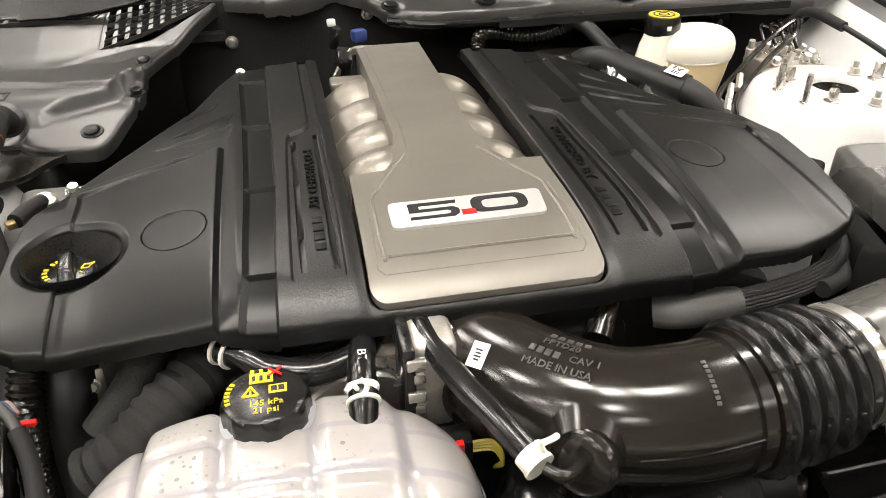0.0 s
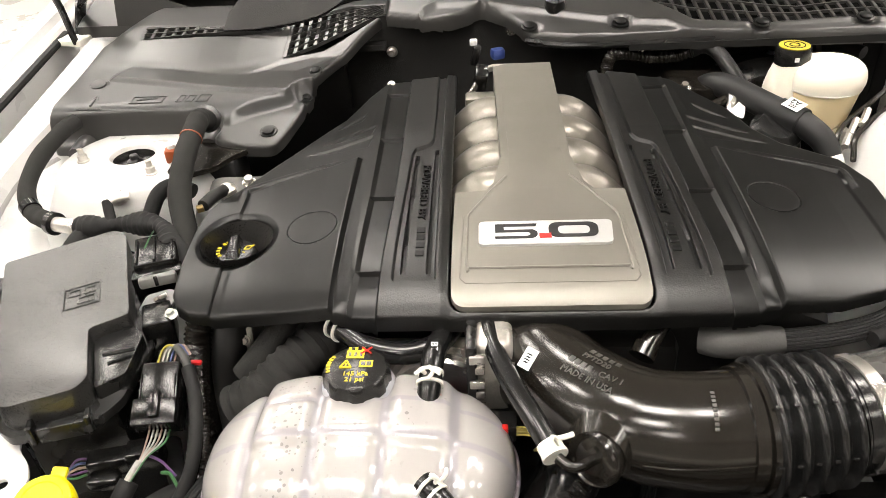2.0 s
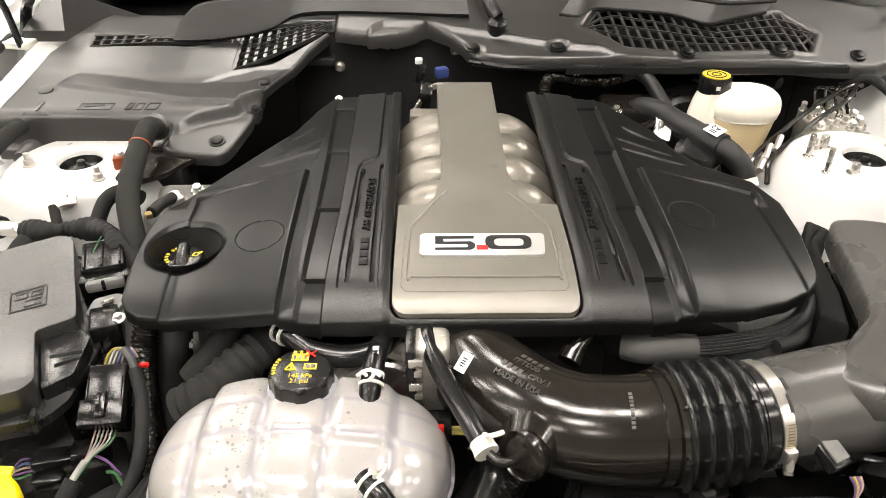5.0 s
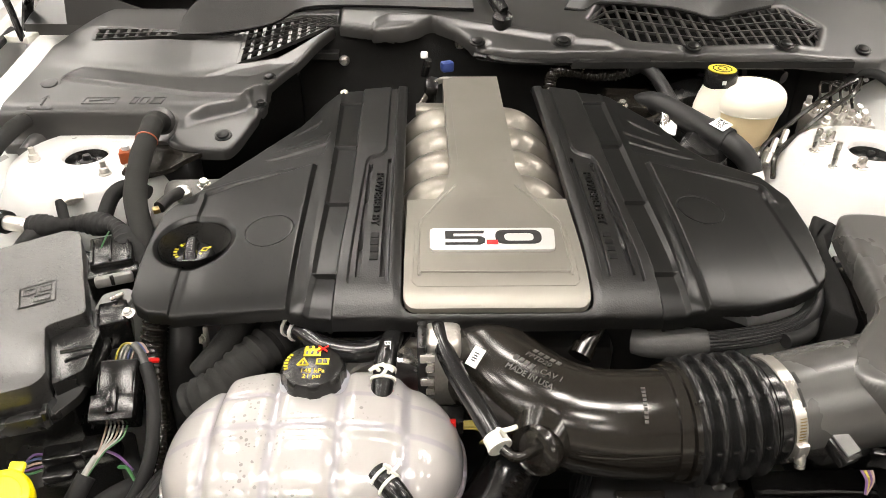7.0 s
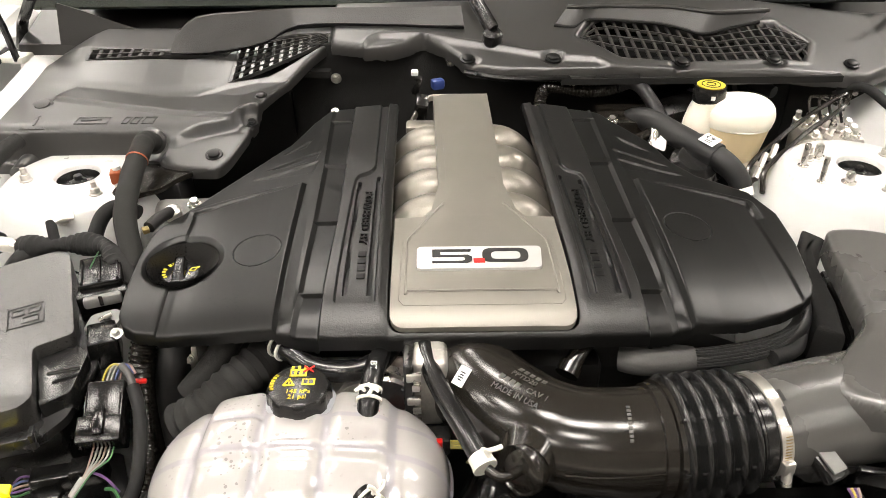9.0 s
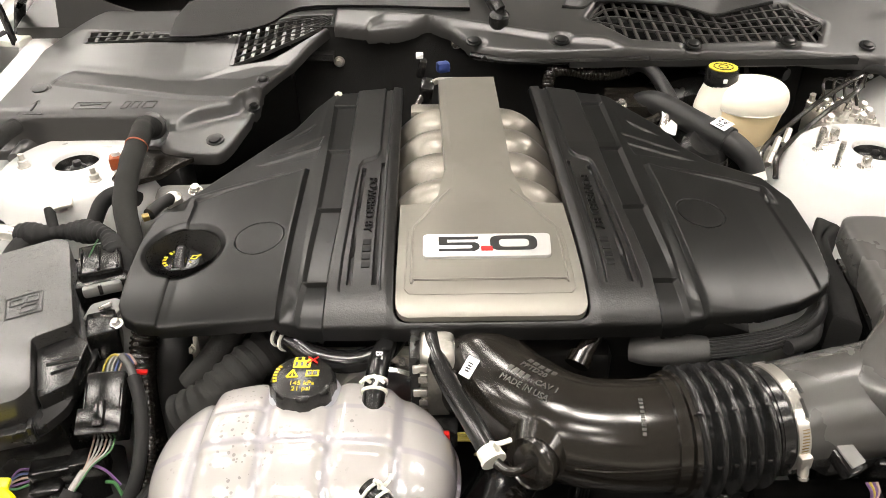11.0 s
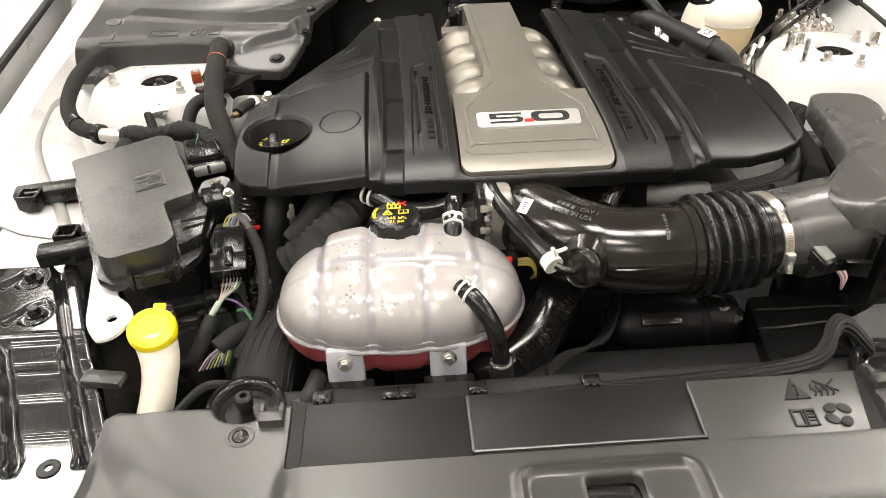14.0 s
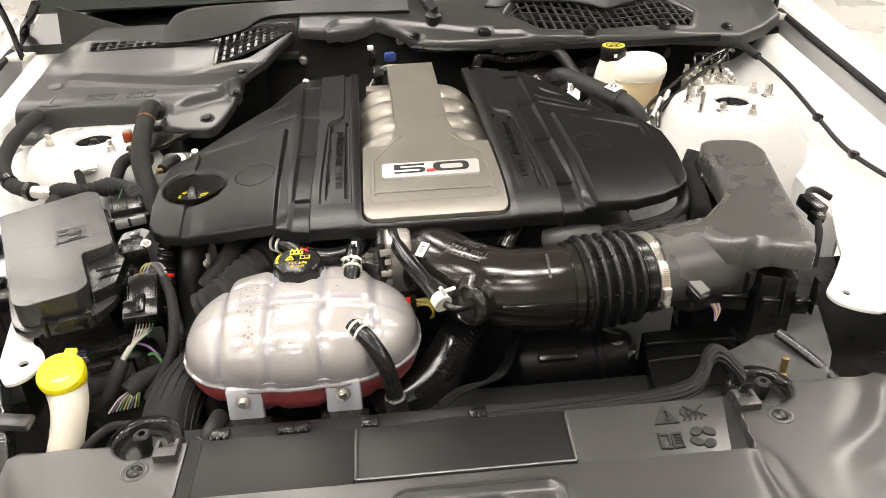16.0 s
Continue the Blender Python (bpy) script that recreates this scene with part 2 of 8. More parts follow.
def solo(name, bm, material, label, category, group="", kind="", angle=38):
    """A thing of one mesh, with its origin at the middle of its base."""
    lo = [min(v.co[i] for v in bm.verts) for i in range(3)]
    hi = [max(v.co[i] for v in bm.verts) for i in range(3)]
    at = Vector(((lo[0] + hi[0]) / 2, (lo[1] + hi[1]) / 2, lo[2]))
    bmesh.ops.translate(bm, verts=bm.verts, vec=-at)
    ob = tagged(new(name, finish(bm, material, name, angle)), label, category, group, kind)
    ob.location = at
    ORIGIN[ob.name] = at
    return ob


def box(center, size, bevel=0.002, m=None, seg=2, bm=None):
    """A bevelled box; m turns it about its centre."""
    one = bmesh.new()
    bmesh.ops.create_cube(one, size=1)
    bmesh.ops.scale(one, vec=size, verts=one.verts)
    if bevel:
        bmesh.ops.bevel(one, geom=one.edges[:], offset=min(bevel, min(size) * 0.45), segments=seg, affect="EDGES", profile=0.5)
    bmesh.ops.transform(one, matrix=Matrix.Translation(center) @ (m or Matrix()), verts=one.verts)
    return join(bm, one)


def join(bm, one):
    if bm is None:
        return one
    me = bpy.data.meshes.new("tmp")
    one.to_mesh(me)
    one.free()
    bm.from_mesh(me)
    bpy.data.meshes.remove(me)
    return bm


def spline(pts, per=6):
    """Catmull-Rom through the points."""
    P = [Vector(p) for p in pts]
    if len(P) < 3:
        return [P[0].lerp(P[-1], i / per) for i in range(per + 1)]
    Q = [P[0] * 2 - P[1]] + P + [P[-1] * 2 - P[-2]]
    out = []
    for i in range(1, len(Q) - 2):
        a, b, c, d = Q[i - 1:i + 3]
        for k in range(per):
            t = k / per
            out.append(0.5 * ((2 * b) + (c - a) * t + (2 * a - 5 * b + 4 * c - d) * t * t + (3 * b - a - 3 * c + d) * t ** 3))
    out.append(P[-1])
    return out


def tube(pts, r, seg=12, per=6, flat=1.0, up=None, bm=None, smooth=True, cap=True):
    """A hose along a smooth line. r: one radius, or a function of the share (0 to 1) and the length so far."""
    line = spline(pts, per) if smooth else [Vector(p) for p in pts]
    n = len(line)
    cum = [0.0]
    for i in range(1, n):
        cum.append(cum[-1] + (line[i] - line[i - 1]).length)
    one = bmesh.new()
    tang = [(line[min(i + 1, n - 1)] - line[max(i - 1, 0)]).normalized() for i in range(n)]
    side = tang[0].orthogonal().normalized() if up is None else tang[0].cross(Vector(up)).normalized()
    rings = []
    for i in range(n):
        side = (side - tang[i] * side.dot(tang[i])).normalized()
        other = tang[i].cross(side)
        rad = r(cum[i] / max(cum[-1], 1e-9), cum[i]) if callable(r) else r
        rings.append([one.verts.new(line[i] + side * (math.cos(2 * math.pi * k / seg) * rad) + other * (math.sin(2 * math.pi * k / seg) * rad * flat)) for k in range(seg)])
    for a, b in zip(rings, rings[1:]):
        for k in range(seg):
            one.faces.new((a[k], a[(k + 1) % seg], b[(k + 1) % seg], b[k]))
    if cap:
        one.faces.new(rings[0][::-1])
        one.faces.new(rings[-1])
    bmesh.ops.recalc_face_normals(one, faces=one.faces)
    return join(bm, one)


def lathe(profile, m, seg=32, bm=None):
    """Turns (radius, height) pairs about the local z axis, then poses them by m."""
    one = bmesh.new()
    rings = []
    for r, z in profile:
        rings.append([one.verts.new((r * math.cos(2 * math.pi * k / seg), r * math.sin(2 * math.pi * k / seg), z)) for k in range(seg)] if r > 1e-6 else [one.verts.new((0, 0, z))])
    for a, b in zip(rings, rings[1:]):
        for k in range(seg):
            k2 = (k + 1) % seg
            if len(a) == 1 and len(b) == 1:
                continue
            if len(a) == 1:
                one.faces.new((a[0], b[k], b[k2]))
            elif len(b) == 1:
                one.faces.new((a[k], a[k2], b[0]))
            else:
                one.faces.new((a[k], a[k2], b[k2], b[k]))
    bmesh.ops.recalc_face_normals(one, faces=one.faces)
    bmesh.ops.transform(one, matrix=m, verts=one.verts)
    return join(bm, one)


def slab(outline, zf, th, bev=0.003, step=0.03, holes=(), seg=2, bm=None):
    """A plate over the outline (x, y), with its top at zf(x, y), th thick, its top rim rounded."""
    loops = [[Vector((x, y, 0)) for x, y in lp] for lp in (outline, *holes)]
    flat = [p for lp in loops for p in lp]
    one = bmesh.new()
    vs = [one.verts.new(p) for p in flat]
    for a, b, c in tessellate_polygon(loops):
        try:
            one.faces.new((vs[a], vs[b], vs[c]))
        except ValueError:
            pass
    if step:
        for ax in (0, 1):
            lo, hi = min(p[ax] for p in flat), max(p[ax] for p in flat)
            k = math.floor(lo / step) + 1
            while k * step < hi - 1e-6:
                co, no = Vector(), Vector()
                co[ax], no[ax] = k * step, 1
                bmesh.ops.bisect_plane(one, geom=one.verts[:] + one.edges[:] + one.faces[:], plane_co=co, plane_no=no, dist=1e-7)
                k += 1
    bmesh.ops.recalc_face_normals(one, faces=one.faces)
    if one.faces and sum(f.normal.z for f in one.faces) < 0:
        bmesh.ops.reverse_faces(one, faces=one.faces)
    rim = [e for e in one.edges if len(e.link_faces) == 1]
    low = {}
    for v in list(one.verts):
        z = zf(v.co.x, v.co.y) if callable(zf) else zf
        t = th(v.co.x, v.co.y) if callable(th) else th
        low[v] = one.verts.new((v.co.x, v.co.y, z - t))
        v.co.z = z
    for f in list(one.faces):
        one.faces.new([low[v] for v in reversed(f.verts)])
    for e in rim:
        a, b = e.verts
        lp = e.link_loops[0]
        if lp.vert is not a:
            a, b = b, a
        one.faces.new((b, a, low[a], low[b]))
    if bev:
        bmesh.ops.bevel(one, geom=rim, offset=bev, segments=seg, affect="EDGES", profile=0.6, clamp_overlap=True)
    return join(bm, one)


def rounded(pts, r, n=4):
    """A polygon with its corners rounded; r: one radius or one a corner."""
    out = []
    k = len(pts)
    for i, p in enumerate(pts):
        rad = r[i] if isinstance(r, (list, tuple)) else r
        p, a, b = Vector(p), Vector(pts[i - 1]), Vector(pts[(i + 1) % k])
        if rad <= 0:
            out.append(tuple(p))
            continue
        u, v = (a - p), (b - p)
        d = min(rad, u.length * 0.45, v.length * 0.45)
        s, e = p + u.normalized() * d, p + v.normalized() * d
        for j in range(n + 1):
            t = j / n
            q = s * (1 - t) ** 2 + p * 2 * t * (1 - t) + e * t * t
            out.append((q.x, q.y))
    return out


def circle(cx, cy, r, n=24, ry=None):
    return [(cx + r * math.cos(2 * math.pi * i / n), cy + (ry or r) * math.sin(2 * math.pi * i / n)) for i in range(n)]


def lettering(body, size, depth, m, align="CENTER", bm=None):
    """Raised letters in the built-in font, as a bmesh posed by m (text runs along local x, faces local z)."""
    cu = bpy.data.curves.new("lettering", "FONT")
    cu.body, cu.size, cu.extrude, cu.align_x, cu.align_y, cu.resolution_u = body, size, depth, align, "CENTER", 2
    ob = bpy.data.objects.new("lettering", cu)
    scene.collection.objects.link(ob)
    me = bpy.data.meshes.new_from_object(ob.evaluated_get(bpy.context.evaluated_depsgraph_get()))
    bpy.data.objects.remove(ob)
    bpy.data.curves.remove(cu)
    one = bmesh.new()
    one.from_mesh(me)
    bpy.data.meshes.remove(me)
    bmesh.ops.transform(one, matrix=m, verts=one.verts)
    return join(bm, one)


def aim(at, z, x=(1, 0, 0)):
    """A pose at a point with local z along z and local x near x."""
    z = Vector(z).normalized()
    y = z.cross(Vector(x)).normalized()
    x = y.cross(z)
    return Matrix.Translation(at) @ Matrix((x, y, z)).transposed().to_4x4()


def hexbolt(at, z=(0, 0, 1), r=0.007, h=0.006, bm=None, washer=1.5):
    bm = lathe([(0, 0), (r * washer, 0), (r * washer, h * 0.25), (r * 1.0, h * 0.35), (r * 1.0, h * 0.9), (r * 0.85, h), (0, h)], aim(at, z), 6 if washer < 1.2 else 16, bm)
    return lathe([(r * 0.99, h * 0.3), (r * 0.99, h * 1.5), (r * 0.85, h * 1.7), (0, h * 1.7)], aim(at, z), 6, bm)


def quad_lerp(q, u, v):
    a, b, c, d = (Vector(p) for p in q)
    return a.lerp(b, u).lerp(d.lerp(c, u), v)


def ribbon(pairs, th, bm=None):
    """A standing strip through pairs of lower and upper points, th thick."""
    low, high = spline([p for p, q in pairs], 4), spline([q for p, q in pairs], 4)
    one = bmesh.new()
    a, b = [one.verts.new(p) for p in low], [one.verts.new(p) for p in high]
    for k in range(len(a) - 1):
        one.faces.new((a[k], a[k + 1], b[k + 1], b[k]))
    bmesh.ops.recalc_face_normals(one, faces=one.faces)
    bmesh.ops.solidify(one, geom=one.faces[:], thickness=th)
    return join(bm, one)


def clamp(v, a=0.0, b=1.0):
    return max(a, min(b, v))


# ---- the showroom ----
def room():
    solo("floor", box((0, 0.5, -0.05), (16, 15, 0.1), 0), FLOOR, "cream polished showroom floor", "floor", kind="structure")
    for name, c, s in (("wall_north", (0, 8.1, 2.1), (16.4, 0.2, 4.2)), ("wall_south", (0, -7.1, 2.1), (16.4, 0.2, 4.2)),
                       ("wall_east", (8.1, 0.5, 2.1), (0.2, 15, 4.2)), ("wall_west", (-8.1, 0.5, 2.1), (0.2, 15, 4.2))):
        solo(name, box(c, s, 0), WALL, "plain grey-beige painted showroom wall", "wall", kind="structure")
    solo("ceiling", box((0, 0.5, 4.25), (16.4, 15.4, 0.1), 0), CEIL, "dark grey showroom ceiling", "ceiling", kind="structure")
    panel = glow("lit_diffuser", (1.0, 0.928, 0.85), PANEL_WATTS)
    first = None
    places = [(x, y) for x in (-6.2, -4.4, -2.6, -0.8) for y in (-4.6, -2.4, -0.2, 2.2)]
    # off-grid panels here are added to brighten the deck, cover lip and radiator cover
    places += [(-6.2, 4.6), (-4.4, 4.6), (-2.9, 4.1), (-1.2, 3.5), (-0.2, -0.7), (0.6, -0.7), (2.5, 1.6), (3.3, 2.0), (4.0, 1.9), (3.8, -4.6), (3.8, -2.4), (3.8, -0.2)]
    places += [(5.6, y) for y in (-4.6, -2.4, -0.2, 2.0, 4.0, 5.6)]
    for x, y in places:
        if first is None:
            first = thing("ceiling_light", (x, y, 4.17), "white square ceiling light panel, switched on", "ceiling light", "ceiling lights")
            rim = bmesh.new()
            for dx, dy, sx, sy in ((0, 0.31, 0.66, 0.04), (0, -0.31, 0.66, 0.04), (0.31, 0, 0.04, 0.58), (-0.31, 0, 0.04, 0.58)):
                box((x + dx, y + dy, 4.185), (sx, sy, 0.03), 0.004, bm=rim)
            part("frame", rim, CEIL, first)
            part("diffuser", box((x, y, 4.19), (0.58, 0.58, 0.012), 0), panel, first)
        else:
            copy_thing(first, pose(x, y, 4.17))


room()


# ---- the car's body round the engine bay ----
def flange_z(y):
    return 0.93 + 0.13 * (y - 0.3)


def car_body():
    body = thing("car_body", (0, 0.2, 0.0), "white car body round an open engine bay", "car")
    prof = [(0.60, -0.46), (0.60, -0.075), (0.606, -0.062), (0.64, -0.058), (0.672, -0.05), (0.70, -0.032), (0.715, -0.012), (0.728, -0.004), (0.758, 0.0), (0.763, -0.006), (0.763, -0.12)]
    for s in (-1, 1):
        ys = [0.06 + 0.03 * i for i in range(23)]
        bm = bmesh.new()
        rows = []
        for y in ys:
            row = []
            for x, dz in prof:
                bulge = 0.012 * math.exp(-((y - 0.33) / 0.16) ** 2) if 0.62 < x < 0.72 else 0
                row.append(bm.verts.new((s * x, y, flange_z(y) + dz + bulge)))
            rows.append(row)
        for a, b in zip(rows, rows[1:]):
            for k in range(len(prof) - 1):
                bm.faces.new((a[k], a[k + 1], b[k + 1], b[k]))
        bmesh.ops.recalc_face_normals(bm, faces=bm.faces)
        bmesh.ops.solidify(bm, geom=bm.faces[:], thickness=0.004)
        part("inner_fender", bm, PRIMER, body, "white painted inner wing panel")
        lead = [[(s * x, y) for x, y in ((0.735, 0.065), (0.766, 0.065), (0.766, -0.42), (0.70, -0.42), (0.715, -0.2))]][0]
        part("wing_ledge", slab(lead[::-s], lambda x, y: flange_z(y) - 0.012, 0.02, 0.004, 0.05), PRIMER, body, "white painted wing ledge")
        if s > 0:
            part("pressed_rib", tube([(s * 0.648, 0.42, flange_z(0.42) - 0.058), (s * 0.664, 0.34, flange_z(0.34) - 0.042), (s * 0.668, 0.24, flange_z(0.24) - 0.052), (s * 0.662, 0.15, flange_z(0.15) - 0.058), (s * 0.65, 0.07, flange_z(0.07) - 0.062)], 0.011, 12, 6), PRIMER, body)
        else:
            part("sealed_seam", tube([(-0.690, 0.40, 0.905), (-0.702, 0.35, 0.909), (-0.709, 0.308, 0.909), (-0.704, 0.24, 0.893), (-0.690, 0.198, 0.876), (-0.675, 0.169, 0.864), (-0.646, 0.126, 0.850), (-0.618, 0.067, 0.838)], 0.009, 12, 8), GREY_PAINT, body, "grey sealed seam along the inner wing")
        # weatherstrip in the gap, then the outer wing with its folded flange
        part("weatherstrip", tube([(s * 0.811, y, flange_z(y) + 0.002) for y in (-0.42, -0.1, 0.2, 0.5, 0.74)], 0.007, 8), RUBBER, body, "black rubber weatherstrip")
        # felt-black tube, added deep in the gap to keep it dark
        part("dark_gap_fill", tube([(s * 0.79, y, flange_z(y) - 0.10) for y in (-0.42, 0.1, 0.74)], 0.034, 8), FELT, body)
        bm = bmesh.new()
        wing = [(0.819, -0.06), (0.819, 0.004), (0.825, 0.010), (0.836, 0.010), (0.840, 0.002), (0.848, 0.002), (0.852, 0.016), (0.862, 0.02), (0.884, 0.016), (0.91, -0.005), (0.935, -0.06), (0.95, -0.16), (0.955, -0.34)]
        rows = [[bm.verts.new((s * x, y, flange_z(y) + dz)) for x, dz in wing] for y in [-0.5 + 0.05 * i for i in range(29)]]
        for a, b in zip(rows, rows[1:]):
            for k in range(len(wing) - 1):
                bm.faces.new((a[k], a[k + 1], b[k + 1], b[k]))
        bmesh.ops.recalc_face_normals(bm, faces=bm.faces)
        bmesh.ops.solidify(bm, geom=bm.faces[:], thickness=0.003)
        part("fender", bm, WHITE_PAINT, body, "white painted front wing")
        # strut tower with its mount
        cx, cy = s * 0.535, 0.33
        part("strut_tower", lathe([(0.028, 0.930), (0.028, 0.945), (0.031, 0.949), (0.040, 0.950), (0.052, 0.946), (0.092, 0.945), (0.099, 0.940), (0.106, 0.925), (0.122, 0.895), (0.138, 0.868), (0.15, 0.80), (0.155, 0.45)],
                     pose(cx, cy, 0), 48), PRIMER, body, "white painted suspension strut tower")
        part("strut_mount", lathe([(0.0279, 0.943), (0.025, 0.934), (0.012, 0.930), (0.010, 0.940), (0.006, 0.942), (0.005, 0.948), (0, 0.949)], pose(cx, cy, 0), 24), BLACK, body)
        for a in (35, 155, 275) if s > 0 else (189, 311):
            px, py = cx + 0.066 * math.cos(radians(a)), cy + 0.066 * math.sin(radians(a))
            part("strut_nut", lathe([(0.0085, 0.944), (0.0085, 0.947), (0.0062, 0.948), (0.0062, 0.955), (0.0038, 0.956), (0.0038, 0.964), (0, 0.965)], pose(px, py, 0), 12), ALLOY, body)
        # bracket plate at the front of the inner wing, with a hole
        plate = rounded([(s * 0.575, 0.09), (s * 0.540, 0.09), (s * 0.515, -0.035), (s * 0.500, -0.100), (s * 0.482, -0.115), (s * 0.469, -0.140), (s * 0.482, -0.170), (s * 0.500, -0.178), (s * 0.520, -0.150), (s * 0.545, -0.04)][::s], 0.02)
        if s > 0:
            plate = rounded([(0.74, 0.10), (0.60, 0.10), (0.545, -0.02), (0.5316, -0.054), (0.492, -0.105), (0.465, -0.135), (0.466, -0.157), (0.485, -0.175), (0.505, -0.183), (0.56, -0.17), (0.74, -0.17)][::-1], [0] * 3 + [0.012] * 5 + [0.02] * 3)
            part("corner_bracket", slab(plate[::-1], lambda x, y: 0.870 + 0.02 * clamp((x - 0.58) / 0.05), 0.004, 0.0015, 0.03, [circle(0.489, -0.140, 0.005, 12)]), PRIMER, body, "white bracket plate with a bolt hole")
        else:
            part("corner_bracket", slab(plate, 0.860, 0.004, 0.0015, 0, [circle(s * 0.494, -0.140, 0.006, 12)]), PRIMER, body, "white bracket plate with a bolt hole")
    # black infill, added to hide bright floor and wall in the dark gaps
    part("dark_infill", box((0.615, -0.16, 0.66), (0.33, 0.46, 0.26), 0.01), BLACK, body, "black infill added where the bay is dark under the wing")
    for s in (-1, 1):
        for y in (-0.05, 2.65):
            wheel = part("wheel", lathe([(0.20, -0.10), (0.30, -0.115), (0.335, -0.09), (0.34, 0.0), (0.335, 0.09), (0.30, 0.115), (0.20, 0.10)], aim((s * 0.80, y, 0.34), (1, 0, 0), (0, 1, 0)), 40), RUBBER, body, "black rubber tyre")
            part("rim", lathe([(0, 0.05), (0.19, 0.05), (0.205, 0.10), (0.205, -0.10), (0.19, -0.05), (0, -0.05)], aim((s * 0.80, y, 0.34), (1, 0, 0), (0, 1, 0)), 32), STEEL, wheel)
    for s in (-1,):
        part("dark_infill", box((s * 0.54, 0.052, 0.64), (0.17, 0.012, 0.42), 0.003), BLACK, body, "black infill added where the bay is dark under the wing")
    part("bay_floor", box((0, 0.15, 0.44), (1.25, 1.0, 0.02), 0), BLACK, body)
    # bulkhead under the cowl, lined with felt
    part("bulkhead", box((0.135, 0.645, 0.72), (0.85, 0.03, 0.62), 0.004), FELT, body, "black felt-lined bulkhead")
    part("bulkhead", box((0.66, 0.645, 0.70), (0.20, 0.03, 0.57), 0.004), FELT, body, "black felt-lined bulkhead")
    part("bulkhead", box((-0.475, 0.645, 0.695), (0.37, 0.03, 0.57), 0.004), FELT, body, "black felt-lined bulkhead")
    part("scuttle_floor", box((0, 0.74, 0.945), (1.5, 0.15, 0.02), 0.004), BLACK, body)
    part("screen_base", slab([(-0.78, 0.725), (0.78, 0.725), (0.78, 1.0), (-0.78, 1.0)], lambda x, y: 1.035 + 0.25 * (y - 0.725) - 0.03 * clamp((-0.45 - x) / 0.2), 0.02, 0.004, 0.1), COWL, body, "grey plastic screen base")
    for x, y, z in ((-0.213, 0.629, 0.972), (0.062, 0.629, 0.985), (0.16, 0.629, 0.985), (-0.02, 0.629, 1.0)):
        part("bulkhead_stud", hexbolt((x, y, z), (0, -1, 0), 0.006, 0.006), STEEL, body)
    for s in (-1, 1):
        part("bonnet_hinge", tube([(s * 0.79, 0.74, 0.97), (s * 0.78, 0.76, 1.03), (s * 0.74, 0.70, 1.06), (s * 0.70, 0.66, 1.10)], 0.010, 8, flat=0.5), BLACK, body, "black bonnet hinge")
        part("bonnet_strut", tube([(s * 0.775, 0.70, 0.985), (s * 0.77, 0.66, 1.10), (s * 0.75, 0.48, 1.36)], 0.006, 8), BLACK, body)
        part("hinge_clip", box((s * 0.785, 0.715, 0.985), (0.05, 0.035, 0.012), 0.003, pose(0, 0, 0, 0, 0, s * 12)), WHITE_CLIP, body)
    # windscreen
    part("windscreen", box((0, 1.12, 1.32), (1.46, 0.95, 0.006), 0, pose(0, 0, 0, 32)), GLASS, body, "dark tinted windscreen glass")
    part("dashboard", box((0, 1.12, 1.09), (1.4, 0.7, 0.08), 0.02), BLACK, body)
    part("roof_panel", box((0, 2.0, 1.52), (1.3, 0.9, 0.03), 0.01), WHITE_PAINT, body)
    # plain cabin and tail that close the car behind the windscreen
    part("lower_body", box((0, 2.16, 0.62), (1.84, 2.80, 0.72), 0.09, seg=4), WHITE_PAINT, body)
    for s in (-1, 1):
        part("windscreen_pillar", tube([(s * 0.735, 1.14, 1.325), (s * 0.70, 1.40, 1.475), (s * 0.66, 1.58, 1.525)], 0.028, 10, 6), WHITE_PAINT, body)
        part("rear_pillar", tube([(s * 0.62, 2.42, 1.515), (s * 0.70, 2.80, 1.30), (s * 0.78, 3.15, 0.95)], 0.045, 10, 6), WHITE_PAINT, body)
        part("door_window", slab([(0.95, 0.0), (2.90, 0.0), (2.45, 0.47), (1.60, 0.50)], 0.0, 0.008, 0.001, 0), GLASS, body).data.transform(Matrix.Translation(-ORIGIN[body.name]) @ pose(s * 0.74, 0, 1.0, 90, 0, 90) @ Matrix.Translation(ORIGIN[body.name]))
    part("front_bumper", box((0, -0.66, 0.58), (1.7, 0.2, 0.36), 0.08, seg=4), WHITE_PAINT, body)


car_body()


# ---- moulded height sheets ----
def ramp(v, a, b):
    return np.clip((v - a) / (b - a), 0, 1)


def soft(v, a, b):
    u = ramp(v, a, b)
    return u * u * (3 - 2 * u)


def away(X, Y, poly):
    """Signed distance from a polygon, minus inside."""
    d = np.full(X.shape, 1e9)
    inside = np.zeros(X.shape, bool)
    for (x0, y0), (x1, y1) in zip(poly, poly[1:] + poly[:1]):
        ex, ey = x1 - x0, y1 - y0
        t = np.clip(((X - x0) * ex + (Y - y0) * ey) / (ex * ex + ey * ey + 1e-18), 0, 1)
        d = np.minimum(d, (X - x0 - t * ex) ** 2 + (Y - y0 - t * ey) ** 2)
        if abs(ey) > 1e-12:
            inside ^= ((y0 > Y) != (y1 > Y)) & (X < x0 + (Y - y0) * ex / ey)
    return np.where(inside, -1, 1) * np.sqrt(d)


